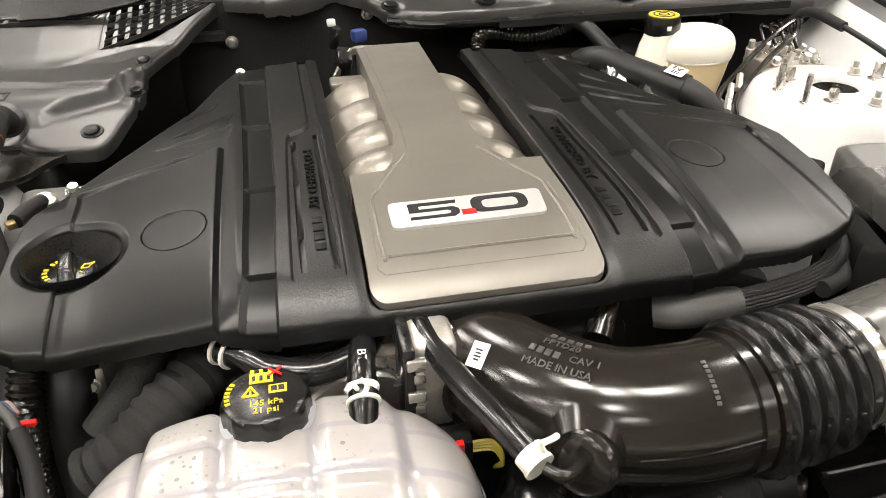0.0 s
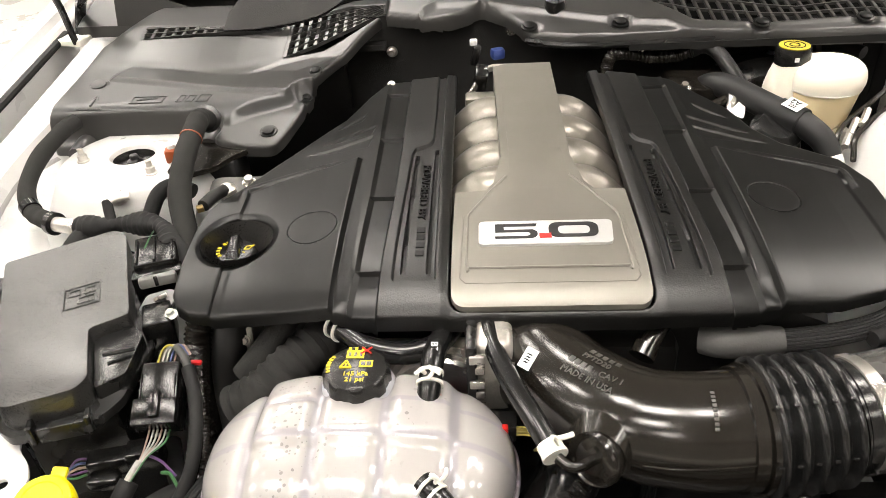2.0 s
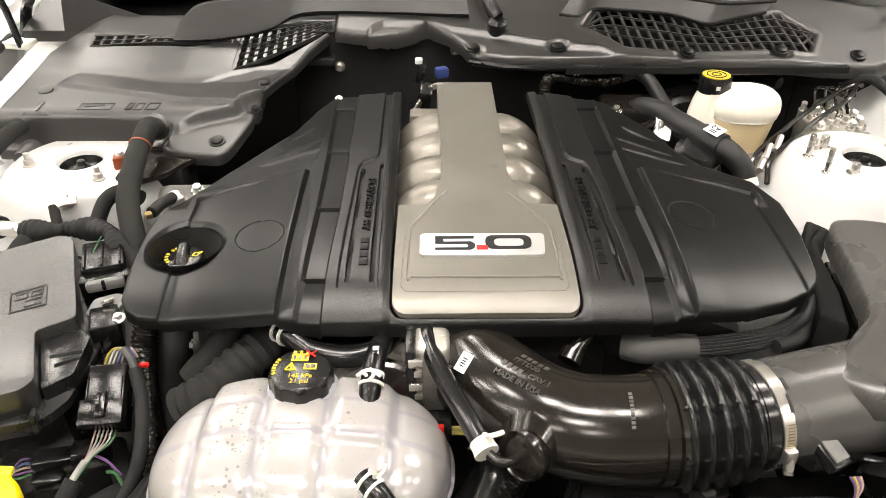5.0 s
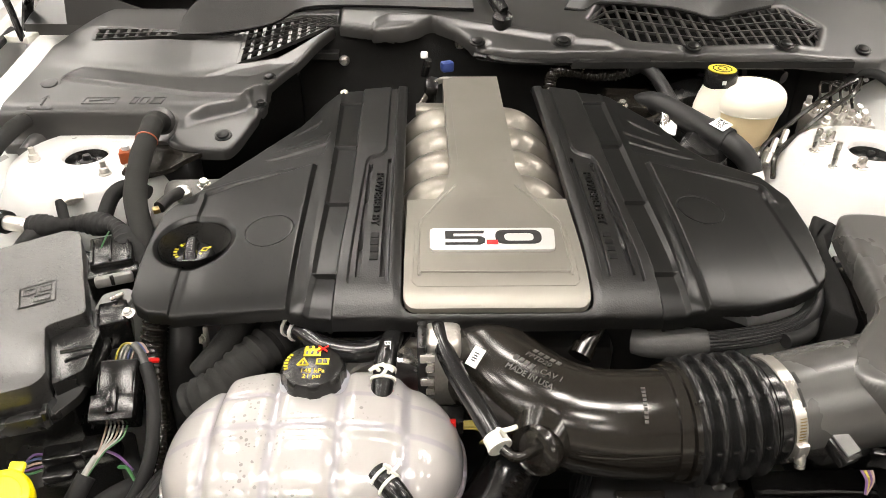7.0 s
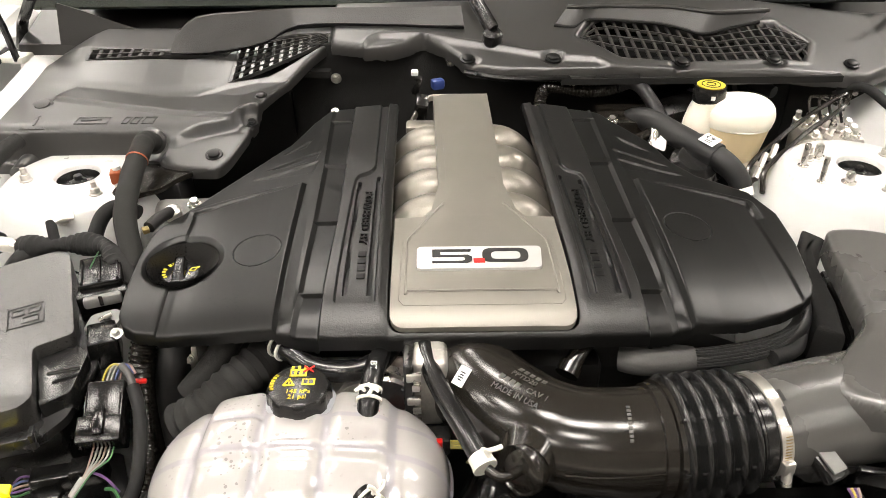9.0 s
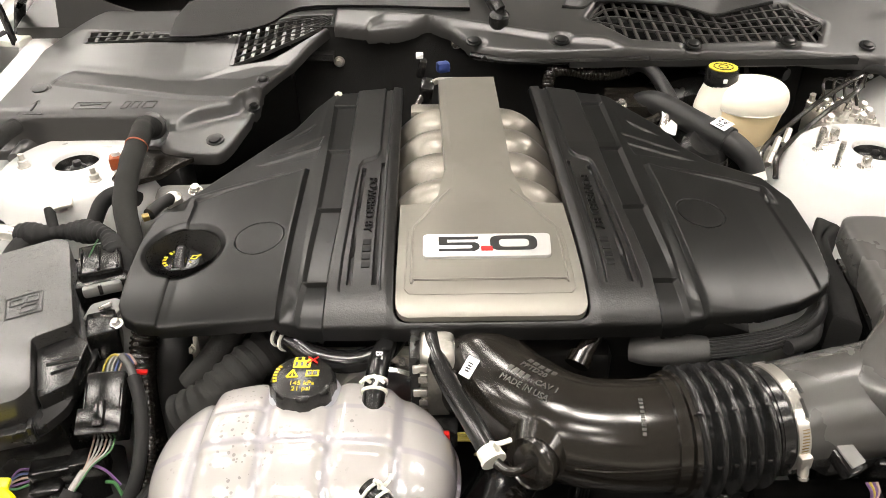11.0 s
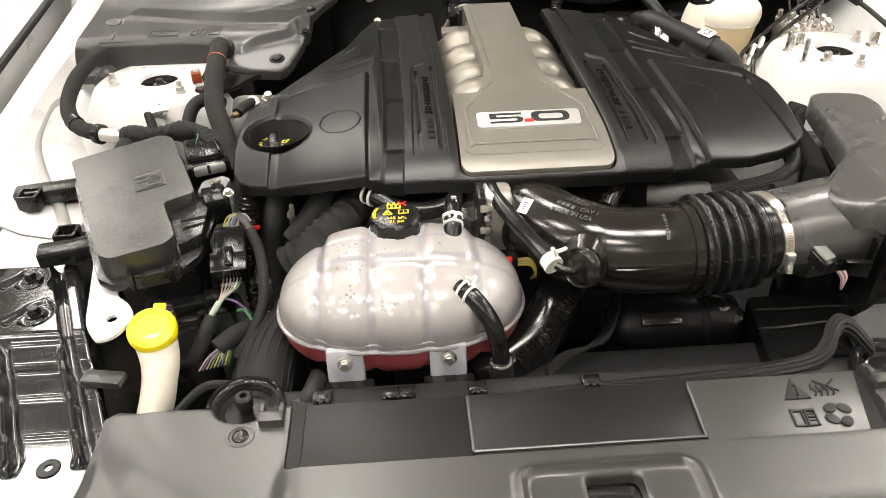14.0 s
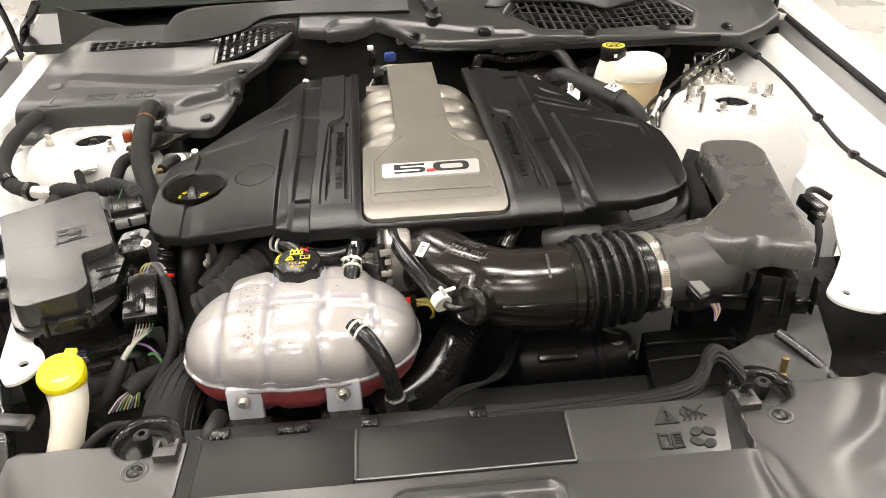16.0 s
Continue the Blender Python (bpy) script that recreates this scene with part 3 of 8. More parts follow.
def cover_mesh(Xp, Yp, Z, keep, at, angle=48):
    """The cells of the grid in one region, as a mesh."""
    rows, cols = Z.shape
    index = np.arange(rows * cols).reshape(rows, cols)
    quads = np.stack([index[:-1, :-1], index[:-1, 1:], index[1:, 1:], index[1:, :-1]], -1)[keep]
    used, inverse = np.unique(quads, return_inverse=True)
    co = np.stack([Xp.ravel(), Yp.ravel(), Z.ravel()], -1)[used] - np.array(at)
    me = bpy.data.meshes.new("cover_region")
    me.from_pydata(co.tolist(), [], inverse.reshape(-1, 4).tolist())
    me.polygons.foreach_set("use_smooth", [True] * len(me.polygons))
    me.set_sharp_from_angle(angle=radians(angle))
    return me


# ---- cowl panels ----
def cowl_z(x, y):
    return 1.018 + 0.33 * (y - 0.55) - 0.02 * clamp((abs(x) - 0.5) / 0.2) + 0.004 * math.sin(6 * x)


def grille(parent, q, nu, nv, w=0.0045, zf=None, depth=0.006):
    """A grid of slats between the four corners q; each slat is a part."""
    def run(p0, p1):
        a, b = Vector(p0), Vector(p1)
        n = 6
        pts = []
        for i in range(n + 1):
            p = a.lerp(b, i / n)
            pts.append((p.x, p.y, zf(p.x, p.y)) if zf else tuple(p))
        part("slat", tube(pts, w * 0.75, 4, 1, flat=1.2, smooth=False), COWL, parent)
    for i in range(nu + 1):
        run(quad_lerp(q, i / nu, 0), quad_lerp(q, i / nu, 1))
    for j in range(nv + 1):
        run(quad_lerp(q, 0, j / nv), quad_lerp(q, 1, j / nv))


def moulded(parent, name, X, Y, Z, S, material, drop=0.02, r=0.003, label="", angle=50):
    """A moulded sheet over a grid: cells with S below 0 stay, its rims are rounded by r and turned down by drop."""
    e = np.clip(S + r, 0, r)
    Z = Z - (r - np.sqrt(np.maximum(r * r - e * e, 0)))
    step = X[0, 1] - X[0, 0]
    gx, gy = np.gradient(S, axis=1) / step, np.gradient(S, axis=0) / (Y[1, 0] - Y[0, 0])
    n = np.maximum(np.hypot(gx, gy), 1e-6)
    o = np.clip(S, 0, None)
    Z = Z - drop * np.minimum(o / (1.5 * step), 1)
    me = cover_mesh(X - gx / n * o, Y - gy / n * o, Z, np.minimum(np.minimum(S[:-1, :-1], S[1:, 1:]), np.minimum(S[1:, :-1], S[:-1, 1:])) < 1.45 * step, ORIGIN[parent.name], angle)
    me.materials.append(material)
    ob = tagged(new(name, me), label)
    ob.parent = parent
    ORIGIN[ob.name] = ORIGIN[parent.name]
    return ob


def push_pin(parent, at, r=0.011, material=BLACK):
    part("push_pin", lathe([(r * 1.25, 0), (r * 1.2, 0.002), (r * 0.9, 0.0025), (r * 0.85, 0.005), (r * 0.5, 0.0062), (0, 0.006)], aim(at, (0, -0.3, 1)), 16), material, parent)


def cowl():
    c = thing("cowl_panel", (0.25, 0.62, 0.96), "grey textured plastic cowl panel below the windscreen", "cowl panel")
    outline = [(-0.215, 0.615), (-0.16, 0.603), (-0.11, 0.612), (-0.065, 0.628), (-0.03, 0.605), (0.01, 0.556), (0.06, 0.545), (0.139, 0.540), (0.267, 0.540), (0.40, 0.530), (0.55, 0.535),
               (0.64, 0.545), (0.70, 0.58), (0.75, 0.62), (0.76, 0.72), (-0.215, 0.72)]
    hole = [(0.185, 0.612), (0.247, 0.568), (0.348, 0.556), (0.463, 0.565), (0.538, 0.566), (0.562, 0.615), (0.52, 0.658), (0.455, 0.640), (0.395, 0.624), (0.33, 0.66), (0.23, 0.69)]
    X, Y = np.meshgrid(np.arange(-0.225, 0.775, 0.0033), np.arange(0.485, 0.735, 0.0033))
    Z = 1.018 + 0.33 * (Y - 0.55) - 0.02 * ramp(np.abs(X), 0.5, 0.7) + 0.004 * np.sin(6 * X)
    S = np.maximum(away(X, Y, outline), -away(X, Y, hole))
    # the plateau behind the pressed line stands higher than the strip in front of it, and dips towards the wiper
    crest = np.interp(X, (-0.225, -0.168, -0.157, -0.135, -0.072, 0.026, 0.111, 0.154, 0.205, 0.25, 0.8), (0.565, 0.582, 0.618, 0.631, 0.627, 0.600, 0.573, 0.562, 0.556, 0.535, 0.535))
    Z += 0.0055 * soft(Y - crest, -0.006, 0.004) * (1 - soft(X, 0.20, 0.26)) - 0.002
    Z += 0.0020 * np.exp(-((Y - crest - 0.004) / 0.004) ** 2) * (1 - soft(X, 0.20, 0.26))
    Z -= 0.006 * np.exp(-((X - 0.06) / 0.09) ** 2 - ((Y - 0.66) / 0.05) ** 2)
    # long pressed slot, the well round a plug and the seam to the battery cover
    slot = [(-0.149, 0.588), (-0.143, 0.583), (-0.120, 0.594), (-0.078, 0.613), (-0.075, 0.622), (-0.086, 0.624), (-0.122, 0.607), (-0.146, 0.597)]
    Z -= 0.0045 * (1 - ramp(away(X, Y, slot), -0.004, 0.0008))
    Z -= 0.006 * (1 - ramp(np.hypot((X - 0.139) / 1.5, Y - 0.566), 0.009, 0.0125))
    for px, py in ((0.005, 0.566), (0.339, 0.548), (0.487, 0.556)):
        Z -= 0.0025 * (1 - ramp(np.hypot((X - px) / 1.5, Y - py), 0.011, 0.0135))
    Z += 0.0015 * (1 - ramp(np.abs(away(X, Y, hole) - 0.007), 0.0, 0.006))
    moulded(c, "panel", X, Y, Z, S, COWL, 0.014, 0.005)
    # black sheets added below and behind the vent to keep its openings dark
    part("vent_pit", box((0.37, 0.63, 0.998), (0.44, 0.20, 0.01), 0), FELT, c)
    part("vent_back", box((0.37, 0.722, 1.028), (0.46, 0.012, 0.07), 0), FELT, c)
    # vent slats follow the opening's waist
    def bound(x, pts):
        for (x0, y0), (x1, y1) in zip(pts, pts[1:]):
            if x0 <= x <= x1:
                return y0 + (y1 - y0) * (x - x0) / (x1 - x0)
        return pts[-1][1]
    low_edge = [(0.185, 0.612), (0.247, 0.568), (0.348, 0.556), (0.463, 0.565), (0.538, 0.566), (0.562, 0.615)]
    high_edge = [(0.185, 0.612), (0.23, 0.69), (0.33, 0.66), (0.395, 0.624), (0.455, 0.640), (0.52, 0.658), (0.562, 0.615)]
    n = 22
    for i in range(1, n):
        x = 0.185 + 0.377 * i / n
        lo, hi = bound(x, low_edge) - 0.004, bound(x, high_edge) + 0.004
        part("slat", tube([(x + 0.006, lo, cowl_z(x, lo) - 0.004), (x, (lo + hi) / 2, cowl_z(x, (lo + hi) / 2) - 0.005), (x - 0.008, hi, cowl_z(x, hi) - 0.004)], 0.0030, 4, 2), COWL, c)
    for v in (0.2, 0.42, 0.64, 0.86):
        pts = []
        for i in range(15):
            x = 0.19 + 0.367 * i / 14
            y = bound(x, low_edge) * (1 - v) + bound(x, high_edge) * v
            pts.append((x, y, cowl_z(x, y) - 0.004))
        part("slat", tube(pts, 0.0028, 4, 1), COWL, c)
    # pressed groove and raised lines
    part("front_lip", tube([(x, y - 0.004, cowl_z(x, y) - 0.016) for x, y in ((0.0, 0.562), (0.06, 0.545), (0.139, 0.540), (0.22, 0.540), (0.272, 0.541))], 0.005, 8), BLACK, c)
    for x, y in ((0.005, 0.566), (0.139, 0.562), (0.339, 0.548), (0.487, 0.556), (0.617, 0.566)):
        push_pin(c, (x, y, cowl_z(x, y)), 0.010, COVER)
    # left cover over the battery
    b = thing("battery_cover", (-0.48, 0.5, 0.90), "dark grey plastic battery cover with hose boots and a vent grille", "battery cover")

    vent = [(-0.366, 0.541), (-0.310, 0.560), (-0.277, 0.590), (-0.224, 0.642), (-0.224, 0.664), (-0.275, 0.664), (-0.362, 0.616)]
    slit = [(-0.604, 0.593), (-0.536, 0.589), (-0.444, 0.586), (-0.381, 0.597), (-0.374, 0.609), (-0.44, 0.598), (-0.523, 0.609), (-0.602, 0.615)]
    X, Y = np.meshgrid(np.arange(-0.70, -0.195, 0.0018), np.arange(0.315, 0.705, 0.0018))
    deck = [(-0.678, 0.402), (-0.60, 0.406), (-0.45, 0.404), (-0.415, 0.396), (-0.390, 0.414), (-0.342, 0.433), (-0.288, 0.474), (-0.236, 0.522), (-0.190, 0.548), (-0.190, 0.72), (-0.60, 0.72), (-0.622, 0.668), (-0.645, 0.640), (-0.676, 0.60)]
    whole = rounded([(-0.682, 0.386), (-0.45, 0.386), (-0.425, 0.352), (-0.395, 0.341), (-0.345, 0.338), (-0.334, 0.358), (-0.314, 0.43), (-0.289, 0.52), (-0.252, 0.598), (-0.217, 0.640), (-0.217, 0.695), (-0.60, 0.695), (-0.622, 0.672), (-0.649, 0.644), (-0.681, 0.602)], [0.012, 0.01, 0.01, 0.01, 0.012, 0.012, 0.03, 0.03, 0.03, 0, 0, 0, 0.01, 0.01, 0.01], 4)
    Z = 0.984 + 0.105 * (Y - 0.40)
    # a wedge with a sharp crest, flat behind it, and a hollow that rises to the vent
    crest = np.interp(X, (-0.617, -0.52, -0.412, -0.342, -0.30, -0.236), (0.488, 0.464, 0.438, 0.432, 0.462, 0.522))
    back = np.interp(X, (-0.617, -0.603, -0.535, -0.459, -0.408, -0.373, -0.326, -0.238), (0.500, 0.526, 0.512, 0.492, 0.494, 0.522, 0.545, 0.552))
    there = ramp(X, -0.622, -0.612) * (1 - ramp(X, -0.245, -0.232))
    wedge = soft(Y, crest - 0.0024, crest + 0.0024) * (1 - soft(Y, back - 0.004, back + 0.010)) * there
    Z += wedge * (0.0062 - 0.115 * np.clip(Y - crest, 0, 0.07))
    lift = np.clip(Y - np.interp(X, (-0.62, -0.56, -0.50, -0.44, -0.38, -0.32, -0.24), (0.524, 0.514, 0.505, 0.505, 0.517, 0.537, 0.552)), 0, 0.10)
    Z += 0.30 * np.where(lift < 0.03, lift * lift / 0.06, lift - 0.015) * soft(X, -0.70, -0.60)
    Z -= 0.010 * (1 - ramp(Y, 0.398, 0.425)) ** 2
    D = away(X, Y, deck)
    low = np.where(X < -0.425, 0.984 - 0.046, 0.957 + 0.21 * (Y - 0.365))
    low = low + (0.957 - 0.938) * ramp(X, -0.455, -0.425) * (X < -0.425)
    fall = soft(D, -0.002, 0.013)
    Z = Z * (1 - fall) + np.minimum(low, Z) * fall
    # a dished seat for the bolt, and a raised collar round it
    d = np.hypot(X + 0.316, Y - 0.440)
    Z += 0.004 * (1 - soft(d, 0.018, 0.026)) - 0.005 * (1 - soft(d, 0.011, 0.014))
    S = np.maximum(away(X, Y, whole), np.maximum(-away(X, Y, vent), -away(X, Y, slit)))
    moulded(b, "panel", X, Y, Z, S, COWL, 0.012, 0.004)

    def bz(x, y):
        """Height of the moulded panel at a point."""
        return float(Z[int(round((y - 0.315) / 0.0018)), int(round((x + 0.70) / 0.0018))])
    # more black sheets, added so the grille's openings stay dark
    part("vent_pit", box((-0.465, 0.62, 0.975), (0.37, 0.13, 0.01), 0), FELT, b)
    part("vent_pit", box((-0.25, 0.635, 0.985), (0.06, 0.05, 0.01), 0), FELT, b)
    grille(b, [(-0.366, 0.541, 0), (-0.224, 0.643, 0), (-0.226, 0.666, 0), (-0.363, 0.618, 0)], 10, 5, zf=lambda x, y: bz(x, y) - 0.003)
    grille(b, [(-0.604, 0.593, 0), (-0.383, 0.596, 0), (-0.376, 0.608, 0), (-0.602, 0.615, 0)], 13, 2, zf=lambda x, y: bz(x, y) - 0.003)
    for x, y in ((-0.632, 0.392), (-0.440, 0.390)):
        part("hose_boot", tube([(x, y + 0.040, bz(x, y) - 0.016), (x, y + 0.016, bz(x, y) - 0.006), (x, y - 0.002, bz(x, y) - 0.007), (x - 0.002, y - 0.022, bz(x, y) - 0.013)], lambda u, d: 0.0145 + 0.0035 * u, 18), COWL, b)
    part("boot_collar", lathe([(0.016, 0), (0.019, 0.003), (0.019, 0.006), (0.015, 0.009)], aim((-0.440, 0.378, 0.976), (0, -1, 0.3)), 20), COWL, b)
    push_pin(b, (-0.357, 0.368, bz(-0.357, 0.368)), 0.010, COVER)
    push_pin(b, (-0.309, 0.488, bz(-0.309, 0.488)), 0.008, COVER)
    push_pin(b, (-0.632, 0.475, bz(-0.632, 0.475) - 0.002), 0.013, COWL)
    part("bolt", hexbolt((-0.316, 0.440, bz(-0.316, 0.440)), (0, -0.15, 1), 0.006, 0.004), COVER, b)
    # embossed warning marks
    tri = [(-0.640, 0.408), (-0.604, 0.408), (-0.620, 0.440)]
    for p, q in zip(tri, tri[1:] + tri[:1]):
        part("embossed_mark", tube([(*p, bz(*p) + 0.0004), (*q, bz(*q) + 0.0004)], 0.0010, 6, 1), COWL, b)
    part("embossed_mark", tube([(-0.621, 0.414, bz(-0.621, 0.414) + 0.001), (-0.620, 0.430, bz(-0.62, 0.43) + 0.001)], 0.0016, 6, 1), COWL, b)
    for x0, x1 in ((-0.565, -0.518), (-0.497, -0.489), (-0.484, -0.474), (-0.468, -0.452)):
        loop = [(x0, 0.417), (x1, 0.417), (x1 + 0.003, 0.433), (x0 + 0.003, 0.433), (x0, 0.417)]
        part("embossed_mark", tube([(x, y, bz(x, y) + 0.0003) for x, y in loop], 0.0009, 6, 1, smooth=False), COWL, b)
    part("embossed_mark", tube([(-0.556, 0.424, bz(-0.556, 0.424) + 0.0003), (-0.527, 0.427, bz(-0.527, 0.427) + 0.0003)], 0.0012, 6, 1), COWL, b)
    # foam seals standing along the glass
    runs = ([((-0.468, 0.597), (-0.459, 0.617, 1.047)), ((-0.40, 0.597), (-0.423, 0.617, 1.076)), ((-0.327, 0.613), (-0.339, 0.633, 1.080)), ((-0.272, 0.655), (-0.273, 0.675, 1.072)), ((-0.14, 0.655), (-0.15, 0.675, 1.073)), ((-0.06, 0.648), (-0.061, 0.668, 1.075)), ((0.002, 0.644), (-0.003, 0.664, 1.077))],
            [((0.150, 0.642), (0.172, 0.662, 1.078)), ((0.182, 0.636), (0.195, 0.656, 1.080)), ((0.21, 0.655), (0.232, 0.675, 1.076)), ((0.27, 0.650), (0.282, 0.67, 1.076)), ((0.325, 0.642), (0.34, 0.662, 1.077)), ((0.36, 0.628), (0.38, 0.648, 1.075)), ((0.39, 0.616), (0.411, 0.636, 1.074)), ((0.436, 0.632), (0.463, 0.652, 1.071)), ((0.49, 0.650), (0.51, 0.67, 1.068))])
    for run in runs:
        foot = [(x, y, cowl_z(x, y) + 0.002 - 0.012 * clamp((-0.35 - x) / 0.15)) for (x, y), q in run]
        strip = thing("screen_seal", foot[0], "dark grey foam seal strip standing below the windscreen", "seal strip", "screen seals")
        part("strip", ribbon([(p, q) for p, (o, q) in zip(foot, run)], 0.008), SEAL, strip)
        part("top_bead", tube([q for o, q in run], 0.0045, 8, 4), SEAL, strip)
        part("foot_bead", tube(foot, 0.003, 8, 4), FELT, strip)
    flap = thing("screen_flap", (-0.58, 0.70, 0.99), "torn dark grey foam flap below the windscreen corner", "seal flap")
    part("flap", ribbon([((-0.690, 0.70, 1.012), (-0.684, 0.71, 1.080)), ((-0.650, 0.70, 1.010), (-0.645, 0.71, 1.067)), ((-0.611, 0.70, 1.014), (-0.595, 0.71, 1.048)), ((-0.565, 0.70, 1.010), (-0.558, 0.71, 1.034)), ((-0.514, 0.70, 1.000), (-0.520, 0.71, 1.017))], 0.005), SEAL, flap)
    part("fold", tube([(-0.64, 0.695, 1.0), (-0.60, 0.695, 1.006), (-0.56, 0.695, 1.012), (-0.52, 0.695, 0.995)], 0.006, 8, 4), FELT, flap)
    w = thing("wiper_arm", (0.046, 0.62, 1.03), "black windscreen wiper arm", "wiper")
    part("arm", tube([(0.046, 0.606, 1.058), (0.035, 0.63, 1.072), (0.012, 0.70, 1.10), (-0.02, 0.80, 1.15)], 0.012, 10, flat=0.55), BLACK, w)
    part("pivot_cap", lathe([(0.016, -0.02), (0.016, 0.004), (0.012, 0.008), (0, 0.009)], aim((0.046, 0.604, 1.05), (0, -0.25, 1)), 20), BLACK, w)


cowl()


# ---- front radiator cover ----
def shroud():
    t = thing("radiator_cover", (0, -0.4, 0.80), "dark grey plastic cover over the radiator with embossed warning symbols", "radiator cover")
    level = 0.829
    X, Y = np.meshgrid(np.arange(-0.52, 0.5201, 0.0026), np.arange(-0.60, -0.2251, 0.0026))
    Z = 0.835 - 0.10 * np.clip((-0.40 - Y) / 0.22, 0, 1) ** 1.5
    # the corner falls away outside a rounded fold, with a shallow dish within it
    fold = [(-0.475, -0.20), (-0.470, -0.257), (-0.463, -0.276), (-0.452, -0.295), (-0.426, -0.326), (-0.396, -0.345), (-0.35, -0.366), (-0.28, -0.40), (-0.20, -0.50), (-0.20, -0.20)]
    for s in (-1, 1):
        d = away(-s * X, Y, fold)
        Z -= 0.011 * soft(d, -0.004, 0.026) * soft(s * X, 0.34, 0.42)
        Z -= 0.002 * np.exp(-((d + 0.024) / 0.014) ** 2) * soft(s * X, 0.36, 0.43)
        Z += 0.010 * soft(s * X, 0.462, 0.485) * (1 - soft(s * X, 0.49, 0.51))
    # a groove that opens from the end of the recess towards the front
    run = np.clip(-Y - 0.330, 0, 0.2)
    Z -= 0.007 * np.exp(-((X - 0.291) / (0.006 + 0.10 * run)) ** 2) * ramp(run, 0.0, 0.03)
    Z -= 0.004 * np.exp(-((X + 0.284) / (0.006 + 0.08 * run)) ** 2) * ramp(run, 0.0, 0.03)
    # raised ring of the latch pocket
    ring = away(X, Y, rounded([(-0.082, -0.46), (0.092, -0.46), (0.092, -0.354), (-0.082, -0.354)], 0.024, 6))
    Z += 0.0045 * np.exp(-((ring + 0.006) / 0.0045) ** 2) - 0.002 * (1 - soft(ring, -0.012, -0.006))
    bite = lambda s: [(s * 0.338 + 0.031 * math.cos(radians(a)), -0.250 + 0.031 * math.sin(radians(a))) for a in range(0, 360, 15)]
    outline = [(-0.51, -0.62), (0.51, -0.62), (0.505, -0.40), (0.486, -0.262), (0.470, -0.246), (0.2975, -0.252), (0.2975, -0.262), (0.288, -0.338), (-0.287, -0.338), (-0.287, -0.262), (-0.462, -0.256), (-0.472, -0.268), (-0.478, -0.40)]
    S = away(X, Y, outline)
    for s in (-1, 1):
        S = np.maximum(S, -away(X, Y, bite(s)))
    hole = away(X, Y, rounded([(-0.018, -0.410), (0.034, -0.410), (0.032, -0.3705), (-0.018, -0.3705)], 0.006, 4))
    S = np.clip(np.maximum(S, -hole), -1, 0.02)
    moulded(t, "panel", X, Y, Z, S, SHROUD, 0.010, 0.003)
    part("latch_pocket", slab(rounded([(-0.022, -0.415), (0.038, -0.415), (0.036, -0.366), (-0.022, -0.366)], 0.006, 4), 0.818, 0.003, 0.0008, 0), GLOSS_PAINT, t)
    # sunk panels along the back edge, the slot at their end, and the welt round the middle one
    # left and middle panels and the side wall are darker than the right panel
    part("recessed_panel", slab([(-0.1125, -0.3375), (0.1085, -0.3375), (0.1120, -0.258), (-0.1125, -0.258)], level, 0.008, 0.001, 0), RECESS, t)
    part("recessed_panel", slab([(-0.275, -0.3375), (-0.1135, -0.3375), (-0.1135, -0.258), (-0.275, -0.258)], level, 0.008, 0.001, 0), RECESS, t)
    part("recess_wall", slab([(-0.2872, -0.338), (-0.2755, -0.338), (-0.2755, -0.256), (-0.2872, -0.256)], lambda x, y: level - 0.0005 + 0.45 * clamp(-0.2755 - x, 0, 0.013), 0.008, 0, 0), COVER_DARK, t)
    part("recessed_panel", slab([(0.1095, -0.3375), (0.2660, -0.3375), (0.2895, -0.258), (0.1130, -0.258)], level, 0.008, 0.001, 0), SHROUD, t)
    part("recess_gap", slab([(0.2640, -0.3385), (0.2880, -0.3385), (0.3000, -0.250), (0.2870, -0.250)], level - 0.007, 0.004, 0, 0), COVER_DARK, t)
    part("ridge", tube([(-0.1130, -0.262, level + 0.001), (-0.1130, -0.331, level + 0.001)], 0.0020, 8, 1), SHROUD, t)
    part("ridge", tube([(0.1120, -0.266, level + 0.001), (0.1085, -0.331, level + 0.001)], 0.0020, 8, 1), SHROUD, t)
    part("ridge", tube([(-0.1130, -0.3315, level + 0.001), (0.1085, -0.3315, level + 0.001)], 0.0018, 8, 1), SHROUD, t)
    for s in (-1, 1):
        fast = part("fastener_dish", lathe([(0.0145, 0.0), (0.0130, 0.0016), (0.0112, 0.0018), (0.0098, 0.0002), (0.007, 0.0002)], pose(s * 0.334, -0.299, 0.8345), 28), SHROUD, t)
        part("fastener", lathe([(0.0082, 0), (0.0078, 0.0018), (0.0055, 0.0036), (0.003, 0.0042), (0, 0.0042)], pose(s * 0.334, -0.299, 0.8345), 20), BLACK, fast)
        clip = box((s * 0.3060, -0.283, 0.8385), (0.024, 0.013, 0.011), 0.0015)
        for dx in (-0.0095, 0.0095):
            box((s * 0.3060 + dx, -0.271, 0.8385), (0.005, 0.012, 0.011), 0.0015, bm=clip)
        part("spring_clip", clip, SHROUD, t)
        # dark block between the ears stands in for the notch's shade
        part("clip_gap_shade", box((s * 0.3060, -0.271, 0.8355), (0.013, 0.011, 0.003), 0), COVER_DARK, t)
    # warning symbols
    def flat(poly, holes=(), h=0.0020):
        part("symbol", slab(poly, level + h, 0.004, 0.0005, 0, holes), COVER_DARK, t)
